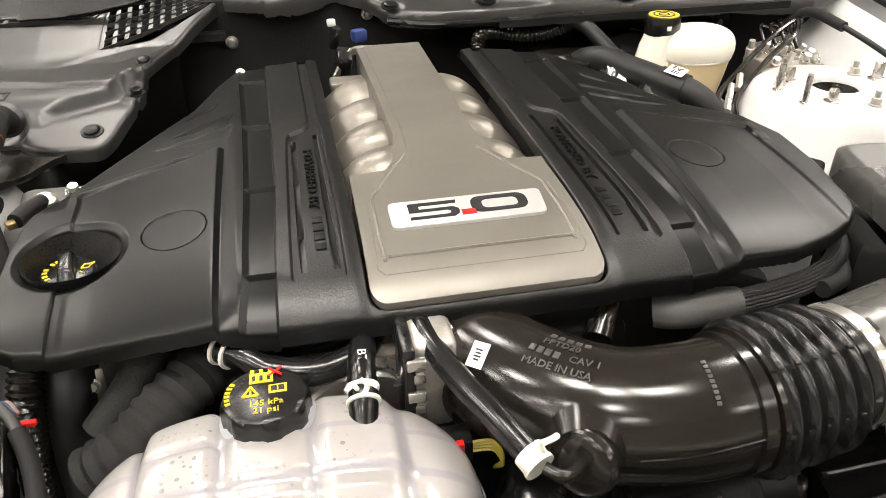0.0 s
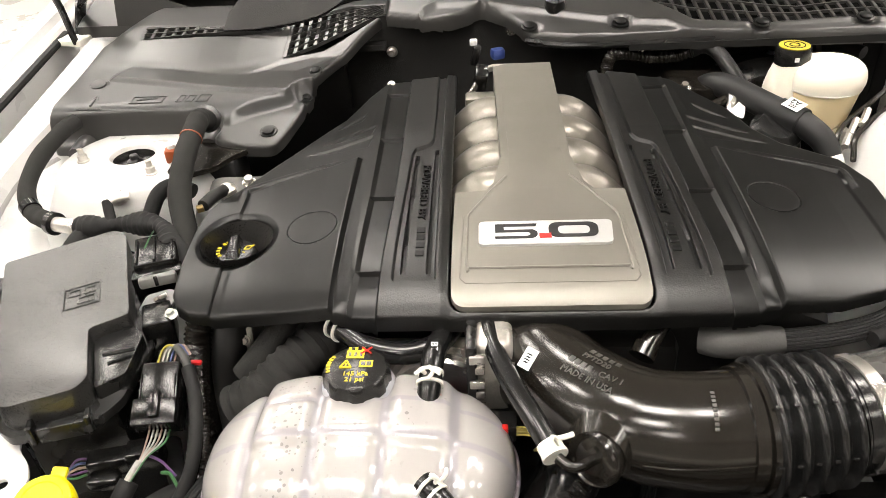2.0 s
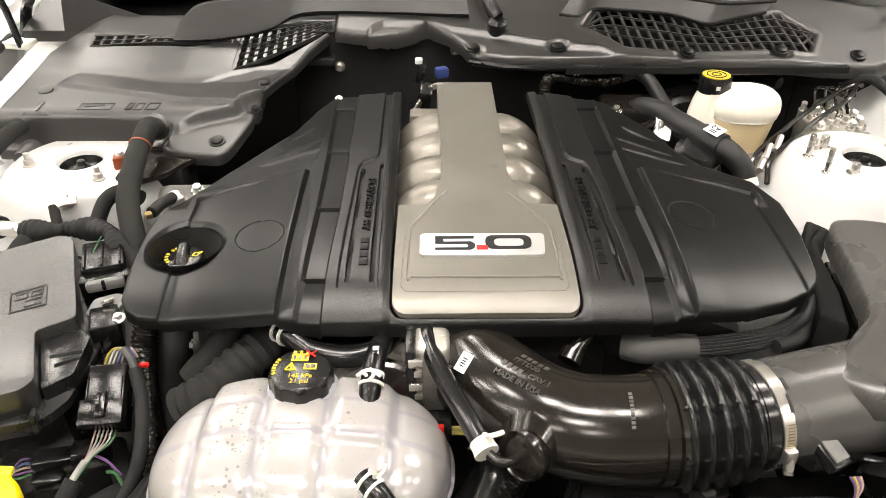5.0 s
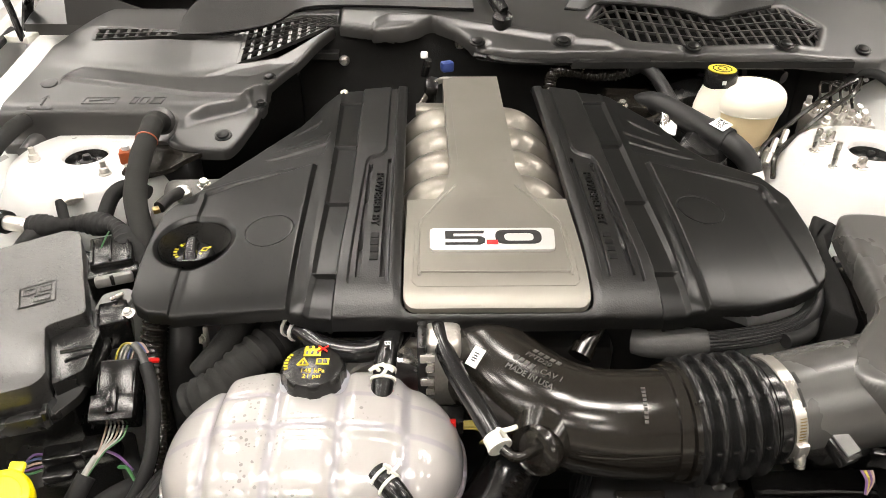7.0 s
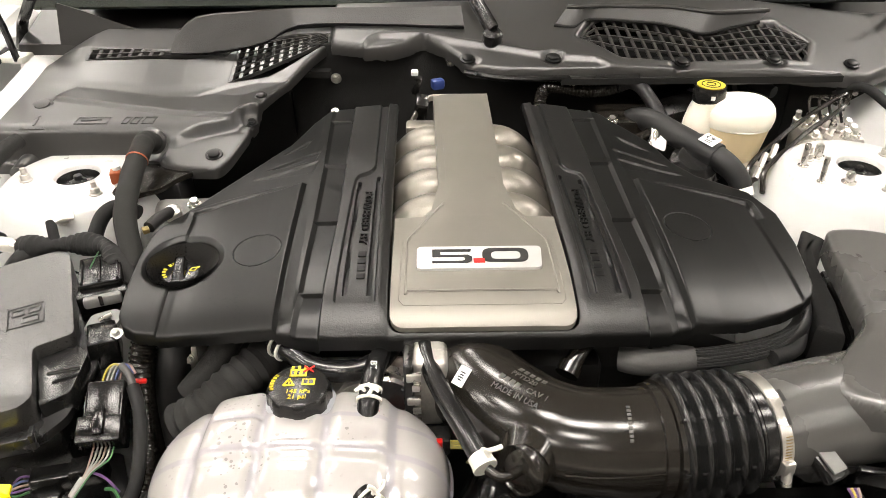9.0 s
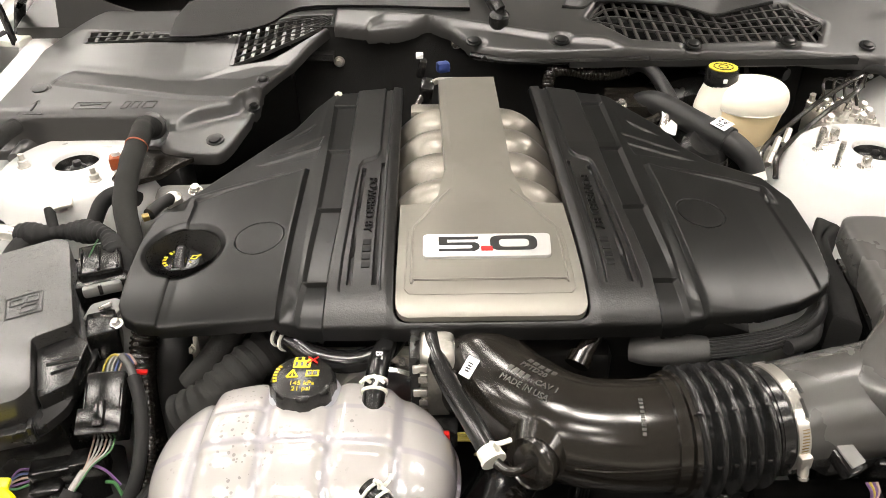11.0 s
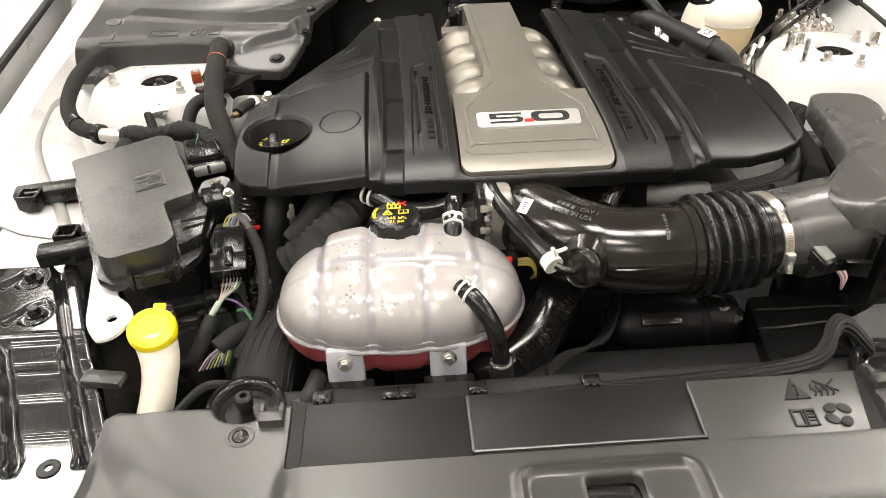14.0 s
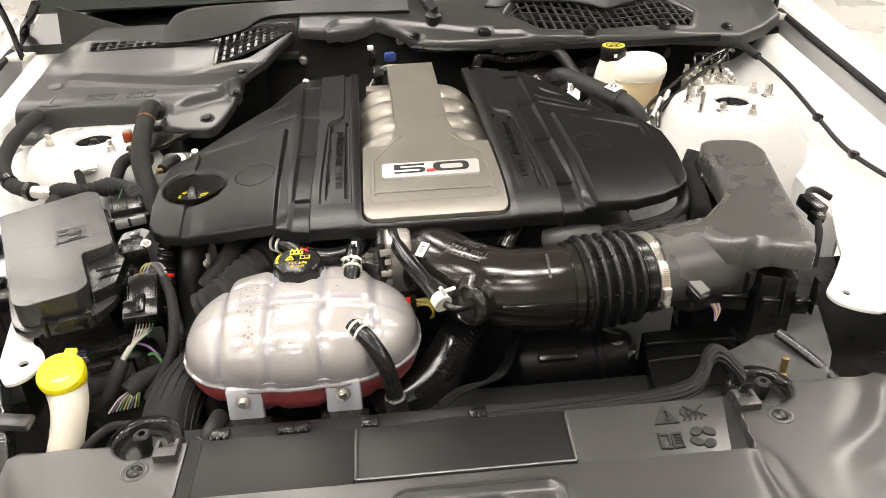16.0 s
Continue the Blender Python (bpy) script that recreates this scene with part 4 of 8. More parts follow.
    flat([(0.2015, -0.2925), (0.2285, -0.2925), (0.2180, -0.2650)], [[(0.2150, -0.2855), (0.2175, -0.2855), (0.2190, -0.2745), (0.2165, -0.2745)], [(0.2147, -0.2900), (0.2172, -0.2900), (0.2174, -0.2875), (0.2149, -0.2875)]])
    for cx, cy, a in ((0.2405, -0.3065, 35), (0.2540, -0.3080, -40), (0.2365, -0.3205, -40), (0.2490, -0.3245, 35)):
        c, n = math.cos(radians(a)), math.sin(radians(a))
        flat([(cx + c * x - n * y, cy + n * x + c * y) for x, y in circle(0, 0, 0.0072, 18, 0.0054)])
    for x0, x1 in ((0.1985, 0.2105), (0.2115, 0.2235)):
        k = lambda x, y: (x + 0.12 * (y + 0.317), y + (0.0012 if x in (x0, x1) and abs(x - 0.211) > 0.005 else 0.0))
        flat([k(x0, -0.3280), k(x1, -0.3280), k(x1, -0.3065), k(x0, -0.3065)], [[(q[0], q[1]) for q in (k(x0 + 0.0022, -0.3255), k(x1 - 0.0022, -0.3255), k(x1 - 0.0022, -0.3092), k(x0 + 0.0022, -0.3092))]])
    for y in (-0.3125, -0.3165, -0.3205):
        part("symbol", tube([(0.2145, y, level + 0.001), (0.2215, y, level + 0.001)], 0.0008, 6, 1), COVER_DARK, t)
    for k in range(4):
        x = 0.2345 + 0.0062 * k
        part("symbol", tube([(x, -0.2895, level), (x + 0.0025, -0.2840, level + 0.001), (x - 0.0005, -0.2790, level + 0.001), (x + 0.0022, -0.2730, level)], 0.0012, 6, 4), COVER_DARK, t)
    part("symbol", tube([(0.2400, -0.2690, level + 0.001), (0.2610, -0.2850, level + 0.001)], 0.0011, 6, 1), COVER_DARK, t)
    part("symbol", tube([(0.2610, -0.2690, level + 0.001), (0.2400, -0.2850, level + 0.001)], 0.0011, 6, 1), COVER_DARK, t)
    # rubber stops for the bonnet
    for s in (-1, 1):
        g = thing("bonnet_stop", (s * 0.338, -0.250, 0.80), "black ring seat with a threaded rubber bonnet stop", "bonnet stop", "bonnet stops")
        part("ring", lathe([(0.022, 0.816), (0.028, 0.818), (0.030, 0.826), (0.033, 0.829), (0.036, 0.826), (0.038, 0.830), (0.0405, 0.826), (0.040, 0.80)], pose(s * 0.338, -0.250, 0), 36), GLOSS_PAINT, g)
        part("seat", lathe([(0.038, 0.80), (0.026, 0.815), (0.010, 0.817), (0, 0.817)], pose(s * 0.338, -0.25, 0), 24), COVER, g)
        part("stop_post", lathe([(0.007, 0.815), (0.007, 0.826), (0.009, 0.827), (0.009, 0.838), (0.007, 0.840), (0.004, 0.840), (0.004, 0.834), (0, 0.834)], pose(s * 0.338, -0.25, 0), 12), RUBBER, g)


shroud()


# ---- engine cover ----
MID, SKEW = -0.001, -0.016        # the engine's middle line: x = MID + SKEW * y


def cover_z(x, y):
    """Height of the cover's skin; x is counted from the engine's middle line."""
    wing = clamp((abs(x) - 0.192) / 0.012)
    z = 0.948 + 0.022 * (1 - math.exp(-max(y, 0) / (0.035 + 0.035 * wing))) + 0.04 * clamp(y, 0, 0.3) - 0.014 * clamp((abs(x) - 0.2) / 0.18)
    return z + ((0.69 - 0.29 * wing) * y - (14 - 6 * wing) * y * y if y < 0 else 0)


def skewed(bm):
    """Lays a mesh that was built about x = 0 along the engine's middle line."""
    for v in bm.verts:
        v.co.x += MID + SKEW * v.co.y
    return bm


def on_line(x, y):
    return x + MID + SKEW * y


def side(pts, s):
    q = [(s * x, y) for x, y in pts]
    return q if s > 0 else q[::-1]


OIL = (-0.3225, 0.0975)
DISCS = ((-0.2415, 0.105), (0.242, 0.139))
DISC_R = 0.0258


def fine_steps(lo, hi, h, marks, near=0.0025, f=0.0005):
    """Steps of h from lo to hi, and finer ones round the marks."""
    v = [np.arange(lo, hi, h)] + [np.arange(m - near, m + near, f) for m in marks]
    v = np.unique(np.round(np.concatenate(v), 6))
    return v[np.concatenate([[True], np.diff(v) > f * 0.6])]


def cover_grid(h=0.0013):
    """The moulded top of the cover: grid, heights, and the regions of its parts."""
    v = fine_steps(-0.022, 0.502, h, (0.0195, 0.0310, 0.1520, 0.2860, 0.4260, -0.011))
    # columns that follow the long edges: half widths at each y
    at = (-0.03, 0.0, 0.031, 0.152, 0.286, 0.43)
    cin = np.interp(v, at, (0.166, 0.164, 0.162, 0.157, 0.157, 0.1585))
    cout = np.interp(v, at, (0.191, 0.187, 0.1825, 0.180, 0.181, 0.1855))
    knots = np.stack([np.full(v.shape, k) for k in (0.0, 0.095, 0.1085)] + [
        np.interp(v, (-0.03, 0.0195, 0.247, 0.50), (0.1515, 0.1515, 0.1435, 0.1405)), cin, cout, cout + 0.0055,
        np.interp(v, (-0.03, 0.24, 0.50), (0.2075, 0.204, 0.200)), np.full(v.shape, 0.40)], 1)
    rest = (0.0, 0.095, 0.1085, 0.1465, 0.160, 0.182, 0.1875, 0.2055, 0.40)
    u = np.unique(np.round(np.concatenate([fine_steps(0.080, 0.392, h, rest[1:-1]), np.arange(0.1105, 0.1445, 0.0007)]), 6))
    u = u[np.concatenate([[True], np.diff(u) > 0.0003])]
    u = np.concatenate([-u[::-1], np.arange(-0.079, 0.0791, 0.003), u])
    X = np.stack([np.sign(u) * np.interp(np.abs(u), rest, k) for k in knots])
    Y = np.repeat(v[:, None], len(u), 1)
    cin, cout = np.repeat(cin[:, None], len(u), 1), np.repeat(cout[:, None], len(u), 1)
    A = Bc = np.abs(X)
    flat = ramp(A, 0.192, 0.204)
    Z = 0.948 + 0.022 * (1 - np.exp(-np.maximum(Y, 0) / (0.035 + 0.035 * flat))) + 0.04 * np.clip(Y, 0, 0.3) - 0.014 * ramp(A, 0.2, 0.38) + np.where(Y < 0, (0.69 - 0.29 * flat) * Y - (14 - 6 * flat) * Y * Y, 0)
    left = [(0.325, -0.005), (0.350, -0.001), (0.364, 0.008), (0.3715, 0.022), (0.374, 0.06), (0.373, 0.12), (0.3685, 0.155), (0.354, 0.181), (0.334, 0.207), (0.295, 0.263), (0.269, 0.304), (0.239, 0.358), (0.216, 0.430), (0.192, 0.474), (0.140, 0.482), (0.092, 0.494)]
    right = [(0.264, -0.002), (0.305, 0.011), (0.333, 0.027), (0.346, 0.038), (0.3525, 0.052), (0.361, 0.12), (0.3615, 0.181), (0.3435, 0.226), (0.290, 0.260), (0.266, 0.298), (0.254, 0.358), (0.239, 0.394), (0.206, 0.452), (0.140, 0.478), (0.092, 0.494)]
    front = [(0.207, -0.008), (0.1705, -0.0105), (0.158, -0.0115)]
    outline = [(-x, y) for x, y in front[::-1] + left] + [(x, y) for x, y in right[::-1] + front]
    gap = rounded([(-0.0960, -0.0062), (0.0960, -0.0062), (0.0945, 0.54), (-0.0945, 0.54)], [0.014, 0.014, 0, 0], 8)
    S = np.maximum(away(X, Y, outline), -away(X, Y, gap))
    S = np.clip(S, -1, 0.02)
    rim = S.copy()
    for cx, cy in DISCS:
        S = np.maximum(S, DISC_R + 0.0007 - np.hypot(X - cx, Y - cy))
    # rear shoulders fall away a little
    Z -= 0.006 * soft(Y, 0.31, 0.48) * ramp(A, 0.19, 0.24)
    # channel between the lettered strip and the wing, in four tilted steps
    saw = np.zeros(X.shape)
    for y0, y1 in ((-0.09, 0.030), (0.030, 0.151), (0.151, 0.285), (0.285, 0.425), (0.425, 0.55)):
        u = ramp(Y, y0, y1)
        saw += np.where((Y >= y0) & (Y < y1), 0.0042 * (1 - u) ** 1.4 * ramp(Y, y0, y0 + 0.0018) - 0.0, 0)
    chan = ramp(Bc, cin - 0.0005, cin + 0.0012) * (1 - ramp(Bc, cout, cout + 0.0055))
    Z += chan * (-0.0052 + saw)
    # ledge between the channel and the wing
    ledge = soft(Bc, cout + 0.005, cout + 0.0055)
    Z -= 0.0022 * ledge * (1 - ramp(A, 0.24, 0.30))
    # recess with the lettering, and its upper branch
    rec = rounded([(0.1085, 0.0195), (0.1515, 0.0195), (0.1435, 0.247), (0.1395, 0.259), (0.125, 0.268), (0.1195, 0.281), (0.1195, 0.62), (0.1065, 0.62)], [0.005, 0.005, 0.004, 0.003, 0.005, 0.004, 0, 0], 4)
    Z -= 0.0040 * (1 - ramp(away(Bc, Y, rec), -0.0014, 0.0))
    for pts in ([(0.1385, 0.031), (0.1435, 0.031), (0.1392, 0.247), (0.1345, 0.245)], [(0.1130, 0.031), (0.1180, 0.031), (0.1166, 0.257), (0.1120, 0.260)]):
        S = np.maximum(S, -away(Bc, Y, pts))
    # the inner border rounds down to the plate
    Z -= 0.002 * (1 - soft(A, 0.094, 0.106))
    far0 = np.hypot(X - OIL[0], Y - OIL[1])
    # wings: a tilted panel, high beside the ledge and sunk within the rim outside
    side_parts = []
    for s, pts in ((-1, [(0.2075, -0.04), (0.3205, -0.012), (0.3205, 0.1), (0.3295, 0.186), (0.204, 0.242)]),
                   (1, [(0.2075, -0.03), (0.330, 0.0), (0.335, 0.030), (0.3295, 0.195), (0.204, 0.243)])):
        W = away(X, Y, side(pts, s))
        up = 0.0062 - 0.0075 * ramp(A, 0.21, 0.335)
        back = ramp(Y, 0.165, 0.187) * ramp(A, 0.23, 0.25)
        Z += up * (1 - ramp(W, -0.0034 + 0.002 * back, 0.0006))
        Z += 0.0034 * back * ramp(W, -0.0002, 0.0009) * (1 - soft(W, 0.007, 0.013)) * ramp(far0, 0.049, 0.056)
        side_parts.append(W)
    # wedge-shaped louvres on the shoulders
    for pts in ([(0.1945, 0.330), (0.1985, 0.302), (0.262, 0.281)], [(0.195, 0.300), (0.199, 0.270), (0.275, 0.258)], [(0.210, 0.372), (0.217, 0.345), (0.248, 0.322)]):
        Z -= 0.0024 * (1 - ramp(away(Bc, Y, pts), -0.0016, 0.0))
    # raised outer rim beside the filler, and the sloping rim of the bowl round its cap
    Z += 0.0030 * ramp(A, 0.3275, 0.3290) * (X < 0) * (1 - ramp(Y, 0.165, 0.185))
    Z -= 0.0036 * (1 - ramp(far0, 0.0385, 0.0452))
    S = np.maximum(S, 0.0385 - far0)
    # rounded rims and upright skirts
    r = 0.0022
    e = np.clip(rim + r, 0, r)
    Z -= r - np.sqrt(np.maximum(r * r - e * e, 0))
    su, xu = np.gradient(S, axis=1), np.gradient(X, axis=1)
    sv, xv, yv = np.gradient(S, axis=0), np.gradient(X, axis=0), np.gradient(Y, axis=0)
    gx = su / np.maximum(xu, 1e-7)
    gy = (sv - gx * xv) / yv
    n = np.maximum(np.hypot(gx, gy), 1e-6)
    o = np.clip(S, 0, None)
    Z -= 2.4 * np.minimum(o, 0.004)
    Xp, Yp = X - gx / n * o, Y - gy / n * o
    Xp = Xp + MID + SKEW * Yp
    return Xp, Yp, Z, S, Bc < cin + 0.0008, side_parts


def engine_cover():
    c = thing("engine_cover", (MID, 0.2, 0.90), "black textured plastic engine cover with raised lettering", "engine cover")
    Xp, Yp, Z, S, spine, wings = cover_grid()

    def cells(mask):
        return mask[:-1, :-1]
    live = np.minimum(np.minimum(S[:-1, :-1], S[1:, 1:]), np.minimum(S[1:, :-1], S[:-1, 1:])) < 0.0036
    wl, wr = cells(wings[0] < 0.0025), cells(wings[1] < 0.0025)
    mid = cells(spine)
    for name, mask, m in (("spine_shell", live & mid, COVER_LIP), ("side_shell", live & ~mid & ~wl & ~wr & cells(Xp < 0), COVER), ("side_shell", live & ~mid & ~wl & ~wr & cells(Xp >= 0), COVER), ("wing_panel", live & wl, COVER), ("wing_panel", live & wr, COVER)):
        me = cover_mesh(Xp, Yp, Z, mask, ORIGIN[c.name])
        me.materials.append(m)
        ob = new(name, me)
        ob.parent = c
        ORIGIN[ob.name] = ORIGIN[c.name]
        if name == "wing_panel":
            d = DISCS[0] if mask is not None and ob.name == "wing_panel" else DISCS[1]
            tilt = lambda x, y: cover_z(x, y) + 0.0062 - 0.0075 * clamp((abs(x) - 0.21) / 0.125) - 0.0022 * (1 - clamp((abs(x) - 0.24) / 0.06)) - 0.0001
            part("blank_disc", skewed(slab(circle(*d, DISC_R, 56), tilt, 0.006, 0.0004, 0.01)), COVER, ob)
    part("rear_clip", lathe([(0.006, 0), (0.0055, 0.003), (0.003, 0.005), (0, 0.0053)], aim((-0.197, 0.470, cover_z(-0.19, 0.470) - 0.004), (0, -0.2, 1)), 16), CREAM, c, "pale plastic clip")
    base = [(-0.268, 0.018), (-0.2, 0.010), (0.2, 0.010), (0.30, 0.040), (0.332, 0.075), (0.335, 0.17), (0.28, 0.24), (0.20, 0.43), (0.10, 0.46), (0.10, 0.012), (-0.10, 0.012), (-0.10, 0.46), (-0.20, 0.43), (-0.268, 0.25)]
    part("base_shell", skewed(slab(base, lambda x, y: cover_z(x, y) - 0.011, 0.008, 0.002, 0.05)), COVER_DARK, c)
    for s in (-1, 1):
        put = lambda y: aim((on_line(s * 0.1255, y), y, cover_z(s * 0.127, y) - 0.0029), (0, -0.052, 1), (0, -1, -0.052))
        # left letters near-black so they stand out; right ones match the cover
        m = NEAR_BLACK if s < 0 else COVER
        part("letters", lettering("POWERED BY", 0.0158, 0.0011, put(0.1655) @ Matrix.Diagonal((1.14, 0.85, 1, 1))), m, c)
        for y in (0.0935, 0.0815, 0.0695, 0.0575):
            part("letter_block", box((on_line(s * 0.1255, y), y, cover_z(s * 0.13, y) - 0.0036), (0.0088, 0.0085, 0.0014), 0.0005, pose(0, 0, 0, 6)), m, c)
    # filler recess and its cap
    ox, oy = on_line(*OIL), OIL[1]
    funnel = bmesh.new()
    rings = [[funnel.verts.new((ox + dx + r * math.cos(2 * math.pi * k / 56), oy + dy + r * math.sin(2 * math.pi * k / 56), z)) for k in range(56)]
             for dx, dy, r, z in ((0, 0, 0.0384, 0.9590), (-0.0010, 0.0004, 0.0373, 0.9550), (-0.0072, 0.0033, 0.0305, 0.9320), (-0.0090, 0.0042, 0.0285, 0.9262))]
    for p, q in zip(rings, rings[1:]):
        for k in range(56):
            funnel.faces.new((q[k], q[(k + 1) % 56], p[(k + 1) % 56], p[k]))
    # lighter plastic than the cover's, so the bowl wall looks lit
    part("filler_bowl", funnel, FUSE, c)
    part("filler_throat", lathe([(0.0289, 0.9262), (0.0280, 0.9268), (0, 0.9266)], pose(ox - 0.0090, oy + 0.0042, 0), 40), RUBBER, c)
    o = thing("oil_filler_cap", (ox - 0.009, oy + 0.008, 0.917), "black oil filler cap with yellow symbols and a finger grip", "oil cap")
    px, py = ox - 0.009, oy + 0.008
    part("skirt", lathe([(0.0245, 0.917), (0.0245, 0.931), (0.0238, 0.9325), (0.0225, 0.933)], pose(px, py, 0), 40), BLACK, o)
    part("cap", lathe([(0.0236, 0.9325), (0.0225, 0.9385), (0.021, 0.9405), (0.0195, 0.9410), (0, 0.9405)], pose(px, py, 0), 40), BLACK, o)
    grip = bmesh.new()
    bmesh.ops.create_cube(grip, size=1)
    for v in grip.verts:
        top = v.co.z > 0
        v.co = Vector((v.co.x * (0.011 if top else 0.016), v.co.y * (0.026 if top else 0.038) + (0.002 if top else 0), 0.9515 - 0.003 * (v.co.y < 0) if top else 0.939))
    bmesh.ops.bevel(grip, geom=grip.edges[:], offset=0.0028, segments=3, affect="EDGES", profile=0.5)
    bmesh.ops.transform(grip, matrix=pose(px, py, 0, 0, 0, 8), verts=grip.verts)
    part("grip", grip, BLACK, o)
    part("grip_edge", tube([(px - 0.005, py - 0.0195, 0.9412), (px + 0.004, py - 0.0193, 0.9412)], 0.0010, 6, 1), LEVER, o, "pale line along the grip's front edge")
    for a in (128, 142, 170, 186, 205, 222):
        part("yellow_mark", box((px + 0.0175 * math.cos(radians(a)), py + 0.0175 * math.sin(radians(a)), 0.9413), (0.0042, 0.0028, 0.0008), 0.0003, pose(0, 0, 0, 0, 0, a)), YELLOW_INK, o)
    can = bmesh.new()
    spout = [(0.0105, 0.0005), (0.0160, 0.0005), (0.0175, 0.0050), (0.0200, 0.0085), (0.0150, 0.0065), (0.0120, 0.0065), (0.0105, 0.0005)]
    for (x0, y0), (x1, y1) in zip(spout, spout[1:]):
        tube([(px + x0, py + y0, 0.9412), (px + x1, py + y1, 0.9412)], 0.0006, 5, 1, bm=can)
    tube([(px + 0.0105, py - 0.0045, 0.9412), (px + 0.0125, py - 0.0060, 0.9412)], 0.0007, 5, 1, bm=can)
    part("yellow_mark", can, YELLOW_INK, o)


engine_cover()


# ---- intake manifold with the satin centre cover ----
def manifold():
    t = thing("intake_manifold", (MID, 0.25, 0.86), "bronze-grey painted intake manifold with curved runners and a badge plate", "intake manifold")

    def z(x, y):
        return cover_z(0, y) + 0.006 * clamp((y - 0.14) / 0.08) + 0.002 * clamp((y - 0.3) / 0.2)
    body = [*[(0.0820 + 0.012 * math.sin(radians(q)), 0.0075 - 0.012 * math.cos(radians(q))) for q in range(0, 91, 15)], (0.0910, 0.154), (0.058, 0.157), (0.049, 0.171), (0.0395, 0.222), (0.0405, 0.36), (0.0415, 0.506)]
    outline = body + [(-x, y) for x, y in body[::-1]]
    part("centre_cover", skewed(slab(outline, z, lambda x, y: 0.006 if y < 0.15 else 0.035, 0.0030, 0.015, seg=3)), SATIN, t)
    panel = [(0.033, 0.158), (0.0300, 0.235), (0.0315, 0.36), (0.0325, 0.502)]
    part("neck_panel", skewed(slab(panel + [(-x, y) for x, y in panel[::-1]], lambda x, y: z(x, y) + 0.0008 * clamp((y - 0.158) / 0.05), 0.003, 0.0003, 0.015)), SATIN, t)
    line = rounded([(0.035, 0.182), (0.0520, 0.157), (0.0770, 0.112), (0.0790, 0.025)], [0, 0.006, 0.006, 0.008], 4)
    loop = line + [(-x, y) for x, y in line[::-1]]
    dense = [tuple(Vector(p).lerp(Vector(q), k / 6)) for p, q in zip(loop, loop[1:]) for k in range(6)] + [loop[-1]]
    part("raised_line", skewed(tube([(x, y, z(x, y)) for x, y in dense], 0.0016, 6, 1, smooth=False)), SATIN, t)
    loop = [(0.0815, 0.11), (0.0850, 0.022), (0.080, 0.0165), (-0.080, 0.0165), (-0.0850, 0.022), (-0.0815, 0.11)]
    dense = [tuple(Vector(p).lerp(Vector(q), k / 6)) for p, q in zip(loop, loop[1:]) for k in range(6)] + [loop[-1]]
    part("raised_line", skewed(tube([(x, y, z(x, y) - 0.0004) for x, y in dense], 0.0008, 6, 1, smooth=False)), SATIN, t)
    # badge
    lo, hi = 0.0600, 0.0960
    flat = lambda y: z(0, lo) + (z(0, hi) - z(0, lo)) * (y - lo) / (hi - lo) + 0.0030
    b = part("badge_plate", skewed(slab(rounded([(-0.0665, lo), (0.0650, lo), (0.0680, hi), (-0.0660, hi)], 0.006), lambda x, y: flat(y), 0.006, 0.0012, 0)), CHROME, t, "brushed silver badge plate")

    def glyph(poly, holes=(), material=BADGE_BLACK, name="digit"):
        part(name, skewed(slab(poly, lambda x, y: flat(y) + 0.0005, 0.002, 0.0002, 0, holes)), material, b)
    five = bmesh.new()
    for poly in ([(-0.0500, 0.0866), (-0.0088, 0.0866), (-0.0078, 0.0908), (-0.0500, 0.0908)], [(-0.0500, 0.0778), (-0.0410, 0.0778), (-0.0410, 0.0866), (-0.0500, 0.0866)],
                 [(-0.0410, 0.0778), (-0.0172, 0.0778), (-0.0172, 0.0816), (-0.0410, 0.0816)], [(-0.0502, 0.0680), (-0.0175, 0.0680), (-0.0175, 0.0718), (-0.0502, 0.0718)],
                 [(-0.0175, 0.0680), (-0.0130, 0.0680), (-0.0085, 0.0712), (-0.0075, 0.0750), (-0.0150, 0.0750), (-0.0154, 0.0730), (-0.0175, 0.0718)],
                 [(-0.0150, 0.0750), (-0.0075, 0.0750), (-0.0080, 0.0785), (-0.0120, 0.0816), (-0.0172, 0.0816), (-0.0172, 0.0778), (-0.0154, 0.0768)]):
        slab(poly, lambda x, y: flat(y) + 0.0004, 0.002, 0, 0, bm=five)
    part("digit", skewed(five), BADGE_BLACK, b)
    glyph(rounded([(0.0035, 0.0690), (0.0525, 0.0690), (0.0530, 0.0920), (0.0035, 0.0920)], 0.013, 7), [rounded([(0.0130, 0.0738), (0.0440, 0.0738), (0.0445, 0.0868), (0.0130, 0.0868)], 0.0062, 6)])
    glyph([(-0.0062, 0.0683), (0.0058, 0.0683), (0.0058, 0.0755), (-0.0062, 0.0755)], (), RED, "red_dot")
    for s in (-1, 1):
        for y in (0.207, 0.276, 0.345, 0.414):
            part("runner", skewed(tube([(s * 0.018, y + 0.004, 0.935), (s * 0.045, y + 0.003, 0.942), (s * 0.066, y, 0.934), (s * 0.084, y - 0.002, 0.910), (s * 0.092, y - 0.004, 0.87)], lambda u, d: 0.0335 - 0.002 * u, 24)), RUNNER, t)
    part("plenum", box((MID - 0.005, 0.31, 0.905), (0.11, 0.36, 0.07), 0.012), RUNNER, t)
    flange = box((MID - 0.062, 0.445, 0.962), (0.055, 0.030, 0.012), 0.003)
    for k in range(4):
        box((MID - 0.084 + 0.014 * k, 0.431, 0.952), (0.003, 0.006, 0.022), 0.001, bm=flange)
    part("flange", flange, RUNNER, t)
    s = thing("pressure_sensor", (-0.065, 0.50, 0.94), "black sensor with a grey and a blue connector behind the manifold", "sensor")
